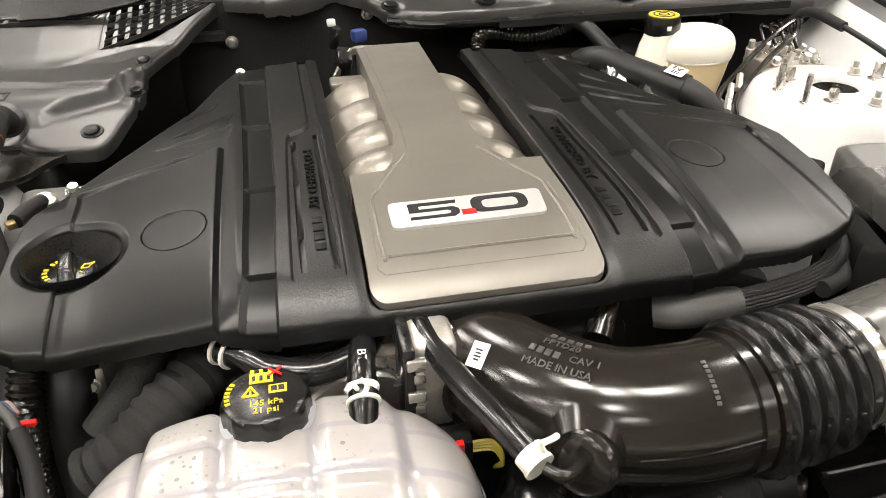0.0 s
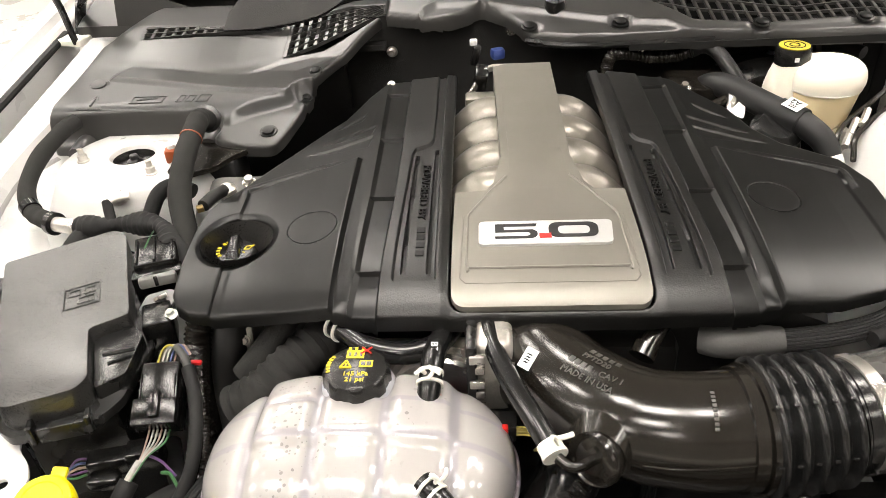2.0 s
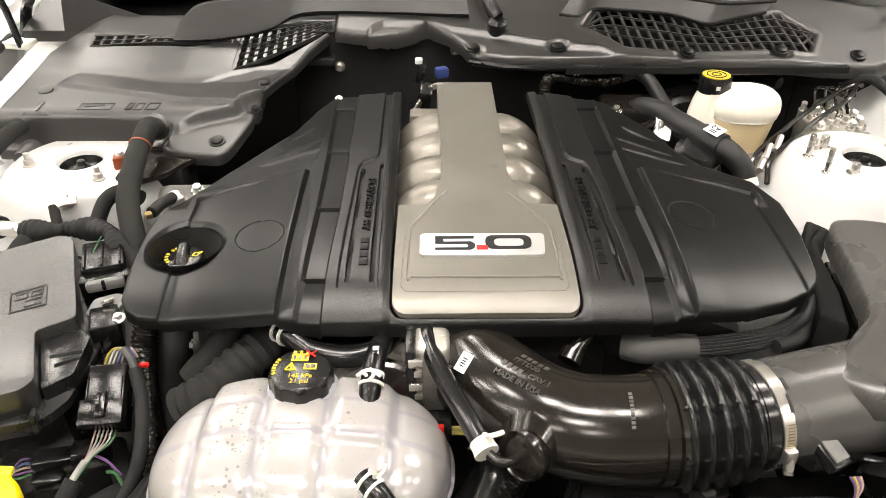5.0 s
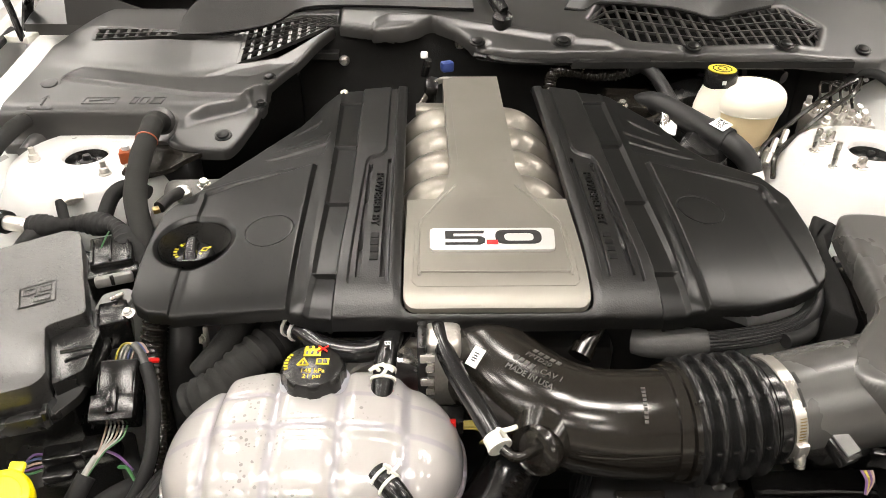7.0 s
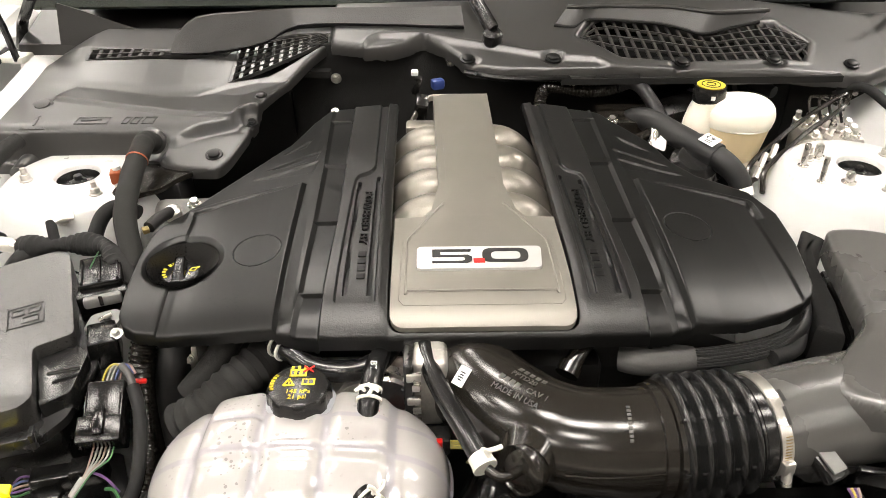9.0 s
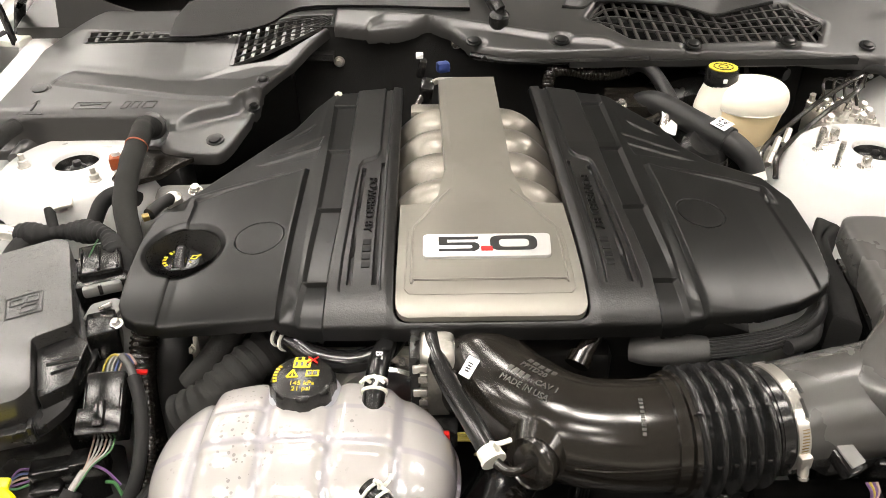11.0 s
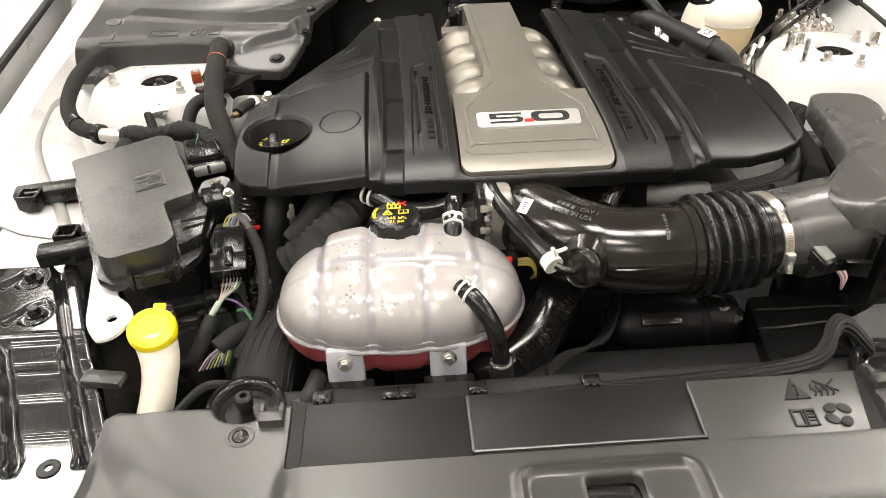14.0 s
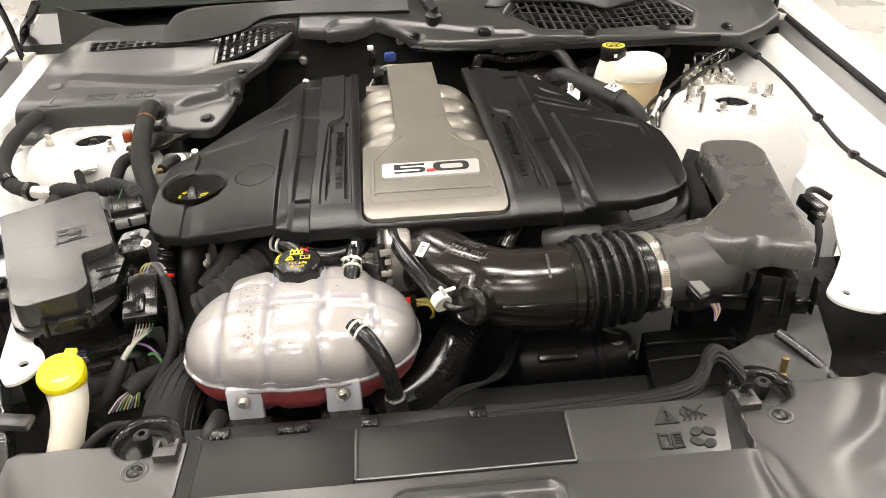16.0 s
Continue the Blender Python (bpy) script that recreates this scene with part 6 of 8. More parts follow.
def wrapped(r, pitch, h):
    return lambda u, d: r + h * (0.5 + 0.5 * math.sin(2 * math.pi * d / pitch))


def hoses():
    h = thing("breather_hose", (-0.03, -0.08, 0.88), "black rubber breather hose with a white spring clip", "hose")
    part("hose", tube([(-0.062, 0.005, 0.925), (-0.058, -0.030, 0.925), (-0.045, -0.068, 0.920), (-0.024, -0.112, 0.912), (-0.010, -0.140, 0.904)], 0.0095, 16, 8), HOSE, h)
    spring_clip(h, (-0.010, -0.140, 0.904), (0.35, -0.75, -0.2), 0.0095)
    h = thing("vent_hose", (-0.15, -0.02, 0.89), "glossy black vent hose with a pale clip", "hose")
    part("hose", tube([(-0.216, 0.012, 0.914), (-0.196, -0.003, 0.913), (-0.178, -0.013, 0.905), (-0.152, -0.019, 0.902), (-0.128, -0.017, 0.902), (-0.106, -0.006, 0.905), (-0.09, 0.03, 0.905)], 0.0115, 16, 7), HOSE, h)
    wire_clip(h, (-0.208, 0.005, 0.914), (0.75, -0.6, -0.03), 0.0115)
    h = thing("tank_return_hose", (-0.115, -0.07, 0.90), "black coolant hose with white print and a white clip", "hose")
    part("hose", tube([(-0.114, -0.088, 0.906), (-0.112, -0.074, 0.918), (-0.110, -0.048, 0.923), (-0.106, -0.015, 0.915), (-0.10, 0.03, 0.9)], 0.0105, 14, 7), HOSE, h)
    wire_clip(h, (-0.112, -0.072, 0.919), (0.02, 0.75, 0.3), 0.0105)
    part("print", lettering("BT", 0.009, 0.0003, aim((-0.109, -0.047, 0.9337), (0.1, -0.4, 1), (0, -1, -0.3))), LABEL, h)
    h = thing("tank_front_hose", (-0.08, -0.21, 0.78), "black coolant hose with steel clamps and a braided sleeve", "hose")
    part("hose", tube([(-0.114, -0.166, 0.896), (-0.098, -0.182, 0.892), (-0.081, -0.198, 0.870), (-0.073, -0.203, 0.840), (-0.070, -0.202, 0.815)], 0.010, 16, 7), HOSE, h)
    part("sleeve", tube([(-0.070, -0.202, 0.818), (-0.068, -0.204, 0.79), (-0.062, -0.215, 0.76)], wrapped(0.0125, 0.004, 0.0008), 16, 14), TAPE, h)
    wire_clip(h, (-0.106, -0.174, 0.895), (0.7, -0.7, -0.2), 0.010)
    part("clamp", tube([(-0.0706, -0.2025, 0.820), (-0.070, -0.2025, 0.814)], 0.0122, 18, 1), STEEL, h)
    h = thing("radiator_hose", (0.0, -0.11, 0.72), "thick black radiator hose with a corrugated sleeve", "hose")
    part("hose", tube([(0.06, 0.0, 0.80), (0.030, -0.05, 0.805), (0.010, -0.085, 0.795), (-0.015, -0.115, 0.775), (-0.055, -0.140, 0.762), (-0.10, -0.16, 0.755)], 0.031, 24, 10), HOSE, h)
    part("guard", tube([(0.030, -0.083, 0.812), (0.014, -0.108, 0.806), (-0.010, -0.136, 0.790), (-0.045, -0.160, 0.775)], wrapped(0.0080, 0.0062, 0.0034), 14, 30), GLOSS, h)
    h = thing("upper_radiator_hose", (-0.30, -0.12, 0.75), "wide ribbed black radiator hose beside the coolant tank", "hose")
    part("hose", tube([(-0.335, -0.225, 0.775), (-0.330, -0.17, 0.80), (-0.315, -0.115, 0.805), (-0.290, -0.05, 0.80), (-0.25, 0.01, 0.80)], 0.030, 28, 9), TAPE, h)
    for k in range(9):
        a = radians(200 + 20 * k)
        off = Vector((0.030 * math.cos(a), 0.0, -0.030 * math.sin(a)))
        part("sleeve_rib", tube([Vector(p) + off for p in ((-0.335, -0.225, 0.775), (-0.330, -0.17, 0.80), (-0.315, -0.115, 0.805), (-0.290, -0.05, 0.80))], 0.0022, 6, 6), TAPE, h)
    h = thing("alternator_hose", (-0.27, 0.0, 0.80), "matt black hose and cable duct under the engine cover", "hose")
    part("hose", tube([(-0.315, -0.035, 0.845), (-0.285, -0.030, 0.862), (-0.255, -0.005, 0.878), (-0.225, 0.03, 0.885), (-0.20, 0.08, 0.885)], lambda u, d: 0.022 + 0.0015 * math.sin(d * 520), 20, 14), FOAM, h)
    part("branch", tube([(-0.31, -0.005, 0.86), (-0.285, 0.010, 0.885), (-0.27, 0.03, 0.90), (-0.26, 0.07, 0.90)], 0.014, 14, 8), FOAM, h)
    part("cable", tube([(-0.245, -0.045, 0.86), (-0.225, -0.04, 0.872), (-0.20, -0.02, 0.88), (-0.18, 0.03, 0.885)], 0.007, 10, 6), TAPE, h)
    h = thing("cable_conduit", (-0.365, 0.0, 0.62), "black corrugated cable conduit running down beside the engine", "conduit")
    part("conduit", tube([(-0.355, 0.06, 0.915), (-0.362, 0.03, 0.89), (-0.367, 0.012, 0.84), (-0.368, 0.0, 0.76), (-0.36, -0.01, 0.62)], wrapped(0.0120, 0.0052, 0.0028), 16, 30), GLOSS, h)
    part("trunk", tube([(-0.33, 0.07, 0.90), (-0.335, 0.035, 0.87), (-0.338, 0.015, 0.80), (-0.335, 0.0, 0.62)], 0.019, 14, 6), RUBBER, h)
    part("tab", box((-0.318, 0.038, 0.872), (0.018, 0.004, 0.026), 0.002, pose(0, 0, 0, -20, 0, 10)), STEEL, h)
    part("tab_screw", hexbolt((-0.317, 0.034, 0.874), (0, -1, 0.4), 0.004, 0.003), STEEL, h)
    h = thing("braided_loom", (0.28, 0.0, 0.86), "braided black wiring sleeve bent below the engine cover", "wiring loom")
    line = [(0.17, -0.003, 0.899), (0.23, -0.002, 0.898), (0.30, 0.012, 0.90), (0.345, 0.04, 0.905), (0.362, 0.085, 0.91), (0.36, 0.14, 0.90)]
    line = [(x, y + 0.004, z - 0.004) for x, y, z in line]
    part("core", tube(line, 0.0098, 12, 10), RUBBER, h)
    for k in range(18):
        a = 2 * math.pi * k / 18
        part("strand", tube([(x + 0.0062 * math.cos(a) * (n > 2), y + 0.0098 * math.cos(a) * (n < 4), z + 0.0098 * math.sin(a)) for n, (x, y, z) in enumerate(line)], 0.0014, 6, 8), BRAID, h)
    part("boot", tube([(0.142, 0.004, 0.894), (0.158, -0.003, 0.897), (0.185, -0.004, 0.898), (0.216, -0.004, 0.899)], lambda u, d: 0.011 + 0.0055 * math.sin(math.pi * clamp(0.15 + u * 0.75)), 16, 6, flat=0.85), GREY_RUBBER, h)
    part("branch", tube([(0.30, 0.000, 0.895), (0.33, 0.015, 0.893), (0.352, 0.05, 0.893)], 0.008, 10), TAPE, h)
    h = thing("coolant_pipe", (0.085, 0.0, 0.87), "short glossy black coolant pipe stub with a clip", "pipe")
    part("pipe", tube([(0.088, -0.012, 0.898), (0.098, 0.0, 0.905), (0.112, 0.02, 0.91)], 0.0095, 14), GLOSS, h)
    part("collar", tube([(0.083, -0.019, 0.893), (0.089, -0.010, 0.899)], 0.0125, 14, 1), GLOSS, h)
    part("flag", box((0.165, 0.01, 0.918), (0.010, 0.016, 0.014), 0.003), LABEL_YELLOW, h)


hoses()


# ---- left side: fuse box, brackets, washer filler, connectors ----
def left_side():
    f = thing("fuse_box", (-0.50, 0.03, 0.78), "black plastic fuse box with an embossed lid symbol", "fuse box")

    def fz(x, y):
        return 0.924 + 0.07 * (y - 0.05) - 0.10 * clamp(-0.045 - y, 0, 0.1)
    lid = [(-0.600, 0.108), (-0.497, 0.165), (-0.480, 0.158), (-0.424, 0.022), (-0.458, 0.001), (-0.432, -0.062), (-0.440, -0.075), (-0.498, -0.095), (-0.512, -0.088)][::-1]
    part("lid", slab(rounded(lid, 0.006, 3), fz, 0.030, 0.007, 0.03, seg=3), FUSE, f)
    part("lid_rim", slab(rounded([(-0.606, 0.110), (-0.497, 0.171), (-0.476, 0.162), (-0.402, 0.010), (-0.408, -0.06), (-0.425, -0.083), (-0.500, -0.103), (-0.520, -0.090)][::-1], 0.006, 3), lambda x, y: fz(x, y) - 0.030, 0.010, 0.003, 0.04), BLACK, f)
    part("step", slab(rounded([(-0.456, 0.0), (-0.424, 0.021), (-0.408, 0.008), (-0.406, -0.045), (-0.43, -0.062)][::-1], 0.003, 2), lambda x, y: fz(x, y) - 0.014, 0.022, 0.004, 0), BLACK, f)
    part("step_ridge", tube([(-0.433, -0.028, 0.911), (-0.405, -0.018, 0.910)], 0.0022, 6, 1), COVER, f)
    part("case", slab([(-0.590, 0.105), (-0.497, 0.158), (-0.48, 0.15), (-0.415, 0.005), (-0.42, -0.058), (-0.495, -0.09), (-0.51, -0.08)][::-1], lambda x, y: fz(x, y) - 0.038, 0.10, 0.003, 0), BLACK, f)
    latch = part("latch", box((-0.455, -0.090, 0.876), (0.045, 0.010, 0.018), 0.002, pose(0, 0, 0, 0, 0, 17)), BLACK, f)
    for dx in (-0.024, 0.024):
        part("latch_post", box((-0.455 + dx, -0.091 + dx * 0.3, 0.880), (0.005, 0.014, 0.022), 0.001, pose(0, 0, 0, 0, 0, 17)), BLACK, latch)
    # embossed symbol
    q = [(-0.495, 0.027), (-0.463, 0.041), (-0.475, 0.073), (-0.507, 0.057)]
    loop = q + q[:1]
    part("embossed_symbol", tube([(x, y, fz(x, y) + 0.0004) for x, y in loop], 0.0011, 6, 1, smooth=False), FUSE, f)
    for u0, u1, v0, v1 in ((0.12, 0.45, 0.58, 0.85), (0.58, 0.88, 0.58, 0.85), (0.4, 0.85, 0.15, 0.42)):
        w = [quad_lerp([(*p, 0) for p in q], u, v) for u, v in ((u0, v0), (u1, v0), (u1, v1), (u0, v1), (u0, v0))]
        part("embossed_symbol", tube([(p.x, p.y, fz(p.x, p.y) + 0.0004) for p in w], 0.0011, 6, 1, smooth=False), FUSE, f)
    for (x, y, z), a, e in (((-0.676, 0.136, 0.868), 12, -1), ((-0.606, 0.014, 0.852), 14, 1)):
        b = thing("mounting_bracket", (x, y, z - 0.02), "black plastic bracket with a clip socket on the inner wing", "bracket", "wing brackets")
        part("arm", box((x + 0.03, y, z), (0.106, 0.030, 0.022), 0.004, pose(0, 0, 0, 0, 0, a)), BLACK, b)
        sock = bmesh.new()
        for dx, dy, sx, sy in ((-0.012, 0, 0.004, 0.026), (0.012, 0, 0.004, 0.026), (0, 0.012, 0.026, 0.004), (0, -0.012, 0.026, 0.004)):
            box((x + 0.004 + dx, y + 0.024 * e + dy, z + 0.002), (sx, sy, 0.024), 0.001, bm=sock)
        part("socket", sock, BLACK, b)
    # relay connectors and the plugged harness beside the fuse box
    r = thing("side_connector", (-0.40, 0.09, 0.88), "black harness connectors with pale grey locking levers", "connector")
    turn = pose(0, 0, 0, 0, 0, 20)
    part("shell", box((-0.424, 0.088, 0.908), (0.046, 0.060, 0.040), 0.003, turn), CONNECTOR, r)
    part("shell", box((-0.412, 0.056, 0.904), (0.054, 0.020, 0.034), 0.003, turn), CONNECTOR, r)
    for dx in (-0.018, 0.0, 0.018):
        part("shell_rib", box((-0.424 + dx, 0.086 + dx * 0.36, 0.9285), (0.003, 0.050, 0.004), 0.001, turn), CONNECTOR, r)
    part("lever", box((-0.408, 0.045, 0.915), (0.040, 0.009, 0.013), 0.003, turn), LEVER, r, "pale grey locking lever")
    part("lever_notch", box((-0.408, 0.0405, 0.917), (0.004, 0.003, 0.012), 0.001, turn), BLACK, r)
    plate = [(-0.420, 0.008), (-0.388, 0.012), (-0.380, 0.030), (-0.392, 0.036), (-0.416, 0.028)]
    part("lever", slab(rounded(plate, 0.004, 3), lambda x, y: 0.905 + 0.3 * (y - 0.02), 0.006, 0.0015, 0, [circle(-0.396, 0.020, 0.0042, 12)]), LEVER, r, "pale grey lever plate with a hole")
    part("lever_pin", tube([(-0.404, 0.018, 0.908), (-0.392, 0.024, 0.911)], 0.0025, 8, 1), STEEL, r)
    part("shell", box((-0.396, 0.000, 0.888), (0.030, 0.040, 0.036), 0.003, turn), CONNECTOR, r)
    part("bolt", hexbolt((-0.378, -0.004, 0.906), (0, -0.3, 1), 0.0045, 0.004), STEEL, r)
    part("wire", tube([(-0.437, 0.12, 0.93), (-0.43, 0.10, 0.938), (-0.428, 0.075, 0.937)], 0.0009, 5), WIRES["green"], r)
    r.location += Vector((-0.009, 0.038, 0.004))
    # wiring connector with coloured tails
    c = thing("loom_connector", (-0.385, -0.045, 0.82), "square black wiring connector with coloured wire tails", "connector")
    tilt = pose(0, 0, 0, 28, 0, 6)
    part("shell", box((-0.378, -0.042, 0.878), (0.036, 0.058, 0.028), 0.002, tilt), CONNECTOR, c)
    part("collar", box((-0.378, -0.060, 0.869), (0.042, 0.026, 0.033), 0.002, tilt), CONNECTOR, c)
    part("latch", box((-0.377, -0.062, 0.886), (0.010, 0.026, 0.010), 0.002, tilt), CONNECTOR, c)
    for dx in (-0.0165, 0.0165):
        part("latch_rail", box((-0.378 + dx, -0.050, 0.890), (0.0012, 0.036, 0.003), 0.0004, tilt), CONNECTOR, c)
    for k in range(3):
        part("shell_rib", box((-0.378, -0.028 - 0.006 * k, 0.8985 - 0.0032 * k), (0.030, 0.0014, 0.003), 0.0005, tilt), CONNECTOR, c)
    part("lock_tab", box((-0.352, -0.012, 0.892), (0.012, 0.005, 0.004), 0.001), RED, c)
    for i, w in enumerate(("yellow", "white", "white", "blue", "pink")):
        part("wire", tube([(-0.392 + 0.004 * i, -0.016, 0.888), (-0.386 + 0.004 * i, -0.004, 0.902), (-0.376 + 0.003 * i, -0.002, 0.906), (-0.364 + 0.002 * i, -0.010, 0.901)], 0.0013, 6), WIRES[w], c)
    part("pale_sleeve", tube([(-0.372, -0.002, 0.905), (-0.362, -0.012, 0.900), (-0.354, -0.026, 0.893)], 0.0042, 10, 5), GREY_RUBBER, c, "pale worn sleeve")
    part("taped_loom", tube([(-0.356, -0.022, 0.895), (-0.345, -0.045, 0.882), (-0.338, -0.075, 0.866), (-0.338, -0.105, 0.845), (-0.352, -0.128, 0.820), (-0.37, -0.14, 0.80)], 0.0065, 12, 7), TAPE, c)
    part("conduit", tube([(-0.378, 0.070, 0.885), (-0.370, 0.036, 0.872), (-0.356, -0.008, 0.862), (-0.342, -0.050, 0.852), (-0.333, -0.088, 0.842), (-0.338, -0.12, 0.82)], wrapped(0.0050, 0.0046, 0.0016), 12, 26), GLOSS, c)
    for i, w in enumerate(("pink", "white", "white", "pink", "white", "green")):
        part("wire", tube([(-0.386 + 0.0040 * i, -0.070, 0.860), (-0.386 + 0.0036 * i, -0.082, 0.856), (-0.389 + 0.0012 * i, -0.092, 0.848), (-0.395 + 0.0008 * i, -0.106, 0.841), (-0.400 + 0.0006 * i, -0.116, 0.835)], 0.0009, 6), WIRES[w], c)
    part("pale_sleeve", tube([(-0.390, -0.096, 0.846), (-0.396, -0.108, 0.840), (-0.400, -0.118, 0.834)], 0.0032, 10, 5), WIRES["white"], c)
    part("taped_tail", tube([(-0.396, -0.112, 0.837), (-0.404, -0.128, 0.825), (-0.42, -0.14, 0.80), (-0.46, -0.13, 0.79)], 0.009, 12, 7), TAPE, c)
    part("wire", tube([(-0.37, -0.10, 0.835), (-0.36, -0.104, 0.838), (-0.352, -0.112, 0.83)], 0.0018, 6), WIRES["green"], c)
    part("wire", tube([(-0.385, -0.088, 0.845), (-0.37, -0.094, 0.843), (-0.355, -0.104, 0.835)], 0.0014, 6), WIRES["violet"], c)
    c.location += Vector((0.002, -0.004, -0.003))
    d = thing("inline_connector", (-0.41, -0.085, 0.80), "pair of black inline connectors with purple wires", "connector")
    part("shell", box((-0.425, -0.088, 0.828), (0.04, 0.020, 0.022), 0.003, pose(0, 0, 0, 0, 0, 12)), CONNECTOR, d)
    part("shell", box((-0.392, -0.081, 0.830), (0.034, 0.022, 0.026), 0.003, pose(0, 0, 0, 0, 0, 12)), CONNECTOR, d)
    part("shell", box((-0.43, -0.10, 0.815), (0.03, 0.016, 0.016), 0.003, pose(0, 0, 0, 0, 0, 8)), BLACK, d)
    for i, w in enumerate(("violet", "blue", "pink", "violet", "green")):
        part("wire", tube([(-0.445, -0.088 - 0.003 * i, 0.832 - 0.002 * i), (-0.455, -0.092 - 0.003 * i, 0.835 - 0.003 * i), (-0.463, -0.10 - 0.002 * i, 0.826), (-0.466, -0.11, 0.81)], 0.0012, 6), WIRES[w], d)
    g = thing("cut_loom", (-0.38, -0.14, 0.76), "black taped loom ending in a fan of coloured wires", "wiring loom")
    part("taped_loom", tube([(-0.335, -0.09, 0.79), (-0.355, -0.11, 0.808), (-0.375, -0.13, 0.812), (-0.388, -0.143, 0.808)], 0.012, 12, 7), TAPE, g)
    for i in range(9):
        w = ("white", "violet", "pink", "green", "yellow", "white", "blue", "yellow", "green")[i]
        part("wire", tube([(-0.386 + 0.0015 * i, -0.140 - 0.002 * (i % 3), 0.808 + 0.002 * (i % 2)), (-0.397 + 0.003 * i, -0.152, 0.806), (-0.408 + 0.004 * i, -0.163 + 0.001 * i, 0.795)], 0.0010, 6), WIRES[w], g)
    part("branch", tube([(-0.33, -0.06, 0.77), (-0.35, -0.10, 0.785), (-0.36, -0.135, 0.78), (-0.37, -0.16, 0.76)], 0.012, 12, 7), TAPE, g)
    part("branch", tube([(-0.39, -0.04, 0.80), (-0.37, -0.08, 0.80), (-0.345, -0.115, 0.79), (-0.33, -0.15, 0.77)], 0.010, 12, 7), TAPE, g)
    # washer filler
    w = thing("washer_filler", (-0.45, -0.18, 0.62), "cream plastic washer filler neck with a yellow cap", "washer filler")
    axis = Vector((0.10, -0.35, 0.93)).normalized()
    top = Vector((-0.446, -0.160, 0.858))
    part("neck", tube([(-0.480, -0.215, 0.62), (-0.462, -0.208, 0.74), (-0.4475, -0.192, 0.790), (-0.4420, -0.174, 0.822), top - axis * 0.014], lambda u, d: 0.0188 + 0.0045 * clamp((u - 0.80) * 5), 24, 8), CREAM, w)
    cap = part("cap", lathe([(0.021, -0.020), (0.0245, -0.016), (0.0265, -0.004), (0.0265, 0.0), (0.0245, 0.004), (0.019, 0.0055), (0.018, 0.0045), (0, 0.0045)], aim(top, axis), 36), YELLOW, w)
    part("tab", box(top + Vector((0.002, 0.029, 0.004)), (0.014, 0.014, 0.006), 0.002, aim((0, 0, 0), axis).to_3x3().to_4x4()), YELLOW, cap)
    # gloss black headlamp carrier
    p = thing("headlamp_carrier", (-0.60, -0.1, 0.70), "glossy black stepped carrier panel with bolts beside the inner wing", "carrier panel")
    U, Y = np.meshgrid(np.arange(-0.176, 0.0061, 0.0018), np.arange(-0.46, 0.0141, 0.0018))
    edge = lambda y: np.interp(-y, (-0.01, 0.0, 0.15, 0.29, 0.36, 0.46), (-0.589, -0.587, -0.524, -0.463, -0.463, -0.48))
    X, inward = U + edge(Y), -U            # inward: distance from the edge beside the inner wing
    Z = 0.834 - 0.006 * soft(-Y, 0.128, 0.142) - 0.05 * np.clip(-Y - 0.14, 0, 0.035) - 0.006 * soft(-Y, 0.168, 0.180) - 0.0045 * soft(-Y, 0.212, 0.216) - 0.0045 * soft(-Y, 0.262, 0.266) - 0.02 * np.clip(-Y - 0.27, 0, 0.2)
    Z += 0.0028 * np.exp(-((Y + 0.131) / 0.004) ** 2)
    for at, wide, deep, y1 in ((0.022, 0.0055, 0.011, 0.305), (0.092, 0.0050, 0.008, 0.310)):
        Z -= deep * np.exp(-((inward - at) / wide) ** 4) * (1 - ramp(-Y, y1 - 0.012, y1)) * (1 if at < 0.05 else soft(-Y, 0.135, 0.15))
        Z += 0.003 * np.exp(-((inward - at - 0.010) / 0.003) ** 2) * (1 - ramp(-Y, y1 - 0.012, y1)) * soft(-Y, 0.14, 0.16)
    Z -= 0.030 * soft(inward, 0.118, 0.150)
    bolts = ((-0.634, -0.020), (-0.604, -0.090))
    for x, y in bolts:
        d = np.hypot(X - x, (Y - y) * 0.9)
        Z -= 0.0055 * (1 - ramp(d, 0.016, 0.0215))
        Z += 0.0045 * (1 - ramp(d, 0.0095, 0.012))
        tail = away(X, Y, [(x - 0.036, y - 0.012), (x - 0.026, y - 0.020), (x + 0.012, y + 0.018), (x + 0.002, y + 0.026)])
        Z -= 0.0045 * (1 - ramp(tail, -0.003, 0.003)) * ramp(d, 0.016, 0.0215)
    S = np.maximum(np.maximum(-inward, Y - 0.008), inward - 0.165)
    S = np.clip(S, -1, 0.02)
    panel = moulded(p, "panel", U, Y, Z, S, GLOSS_PAINT, 0.03, 0.004)
    for v in panel.data.vertices:
        v.co.x += float(edge(v.co.y + ORIGIN[p.name][1]))
    for x, y in bolts:
        part("bolt", hexbolt((x, y, 0.833), (0, 0, 1), 0.0075, 0.006), BLACK, p)
    part("rubber_foot", lathe([(0.014, 0.795), (0.015, 0.806), (0.011, 0.812), (0.004, 0.812), (0.003, 0.806), (0, 0.806)], pose(-0.520, -0.302, 0), 16), COVER, p)
    part("hook", box((-0.497, -0.195, 0.822), (0.045, 0.02, 0.010), 0.003, pose(0, 0, 0, 0, 0, -10)), COWL, p)
    # heater hoses and harness near the strut tower
    h = thing("heater_hose", (-0.62, 0.3, 0.88), "grey foam-sleeved hose with steel clamps over the strut tower", "hose")
    part("hose", tube([(-0.632, 0.385, 0.975), (-0.640, 0.355, 0.972), (-0.655, 0.31, 0.955), (-0.655, 0.265, 0.935), (-0.632, 0.228, 0.922), (-0.598, 0.208, 0.918)], lambda u, d: 0.0112 + 0.0004 * math.sin(d * 1800), 18, 14), FOAM, h)
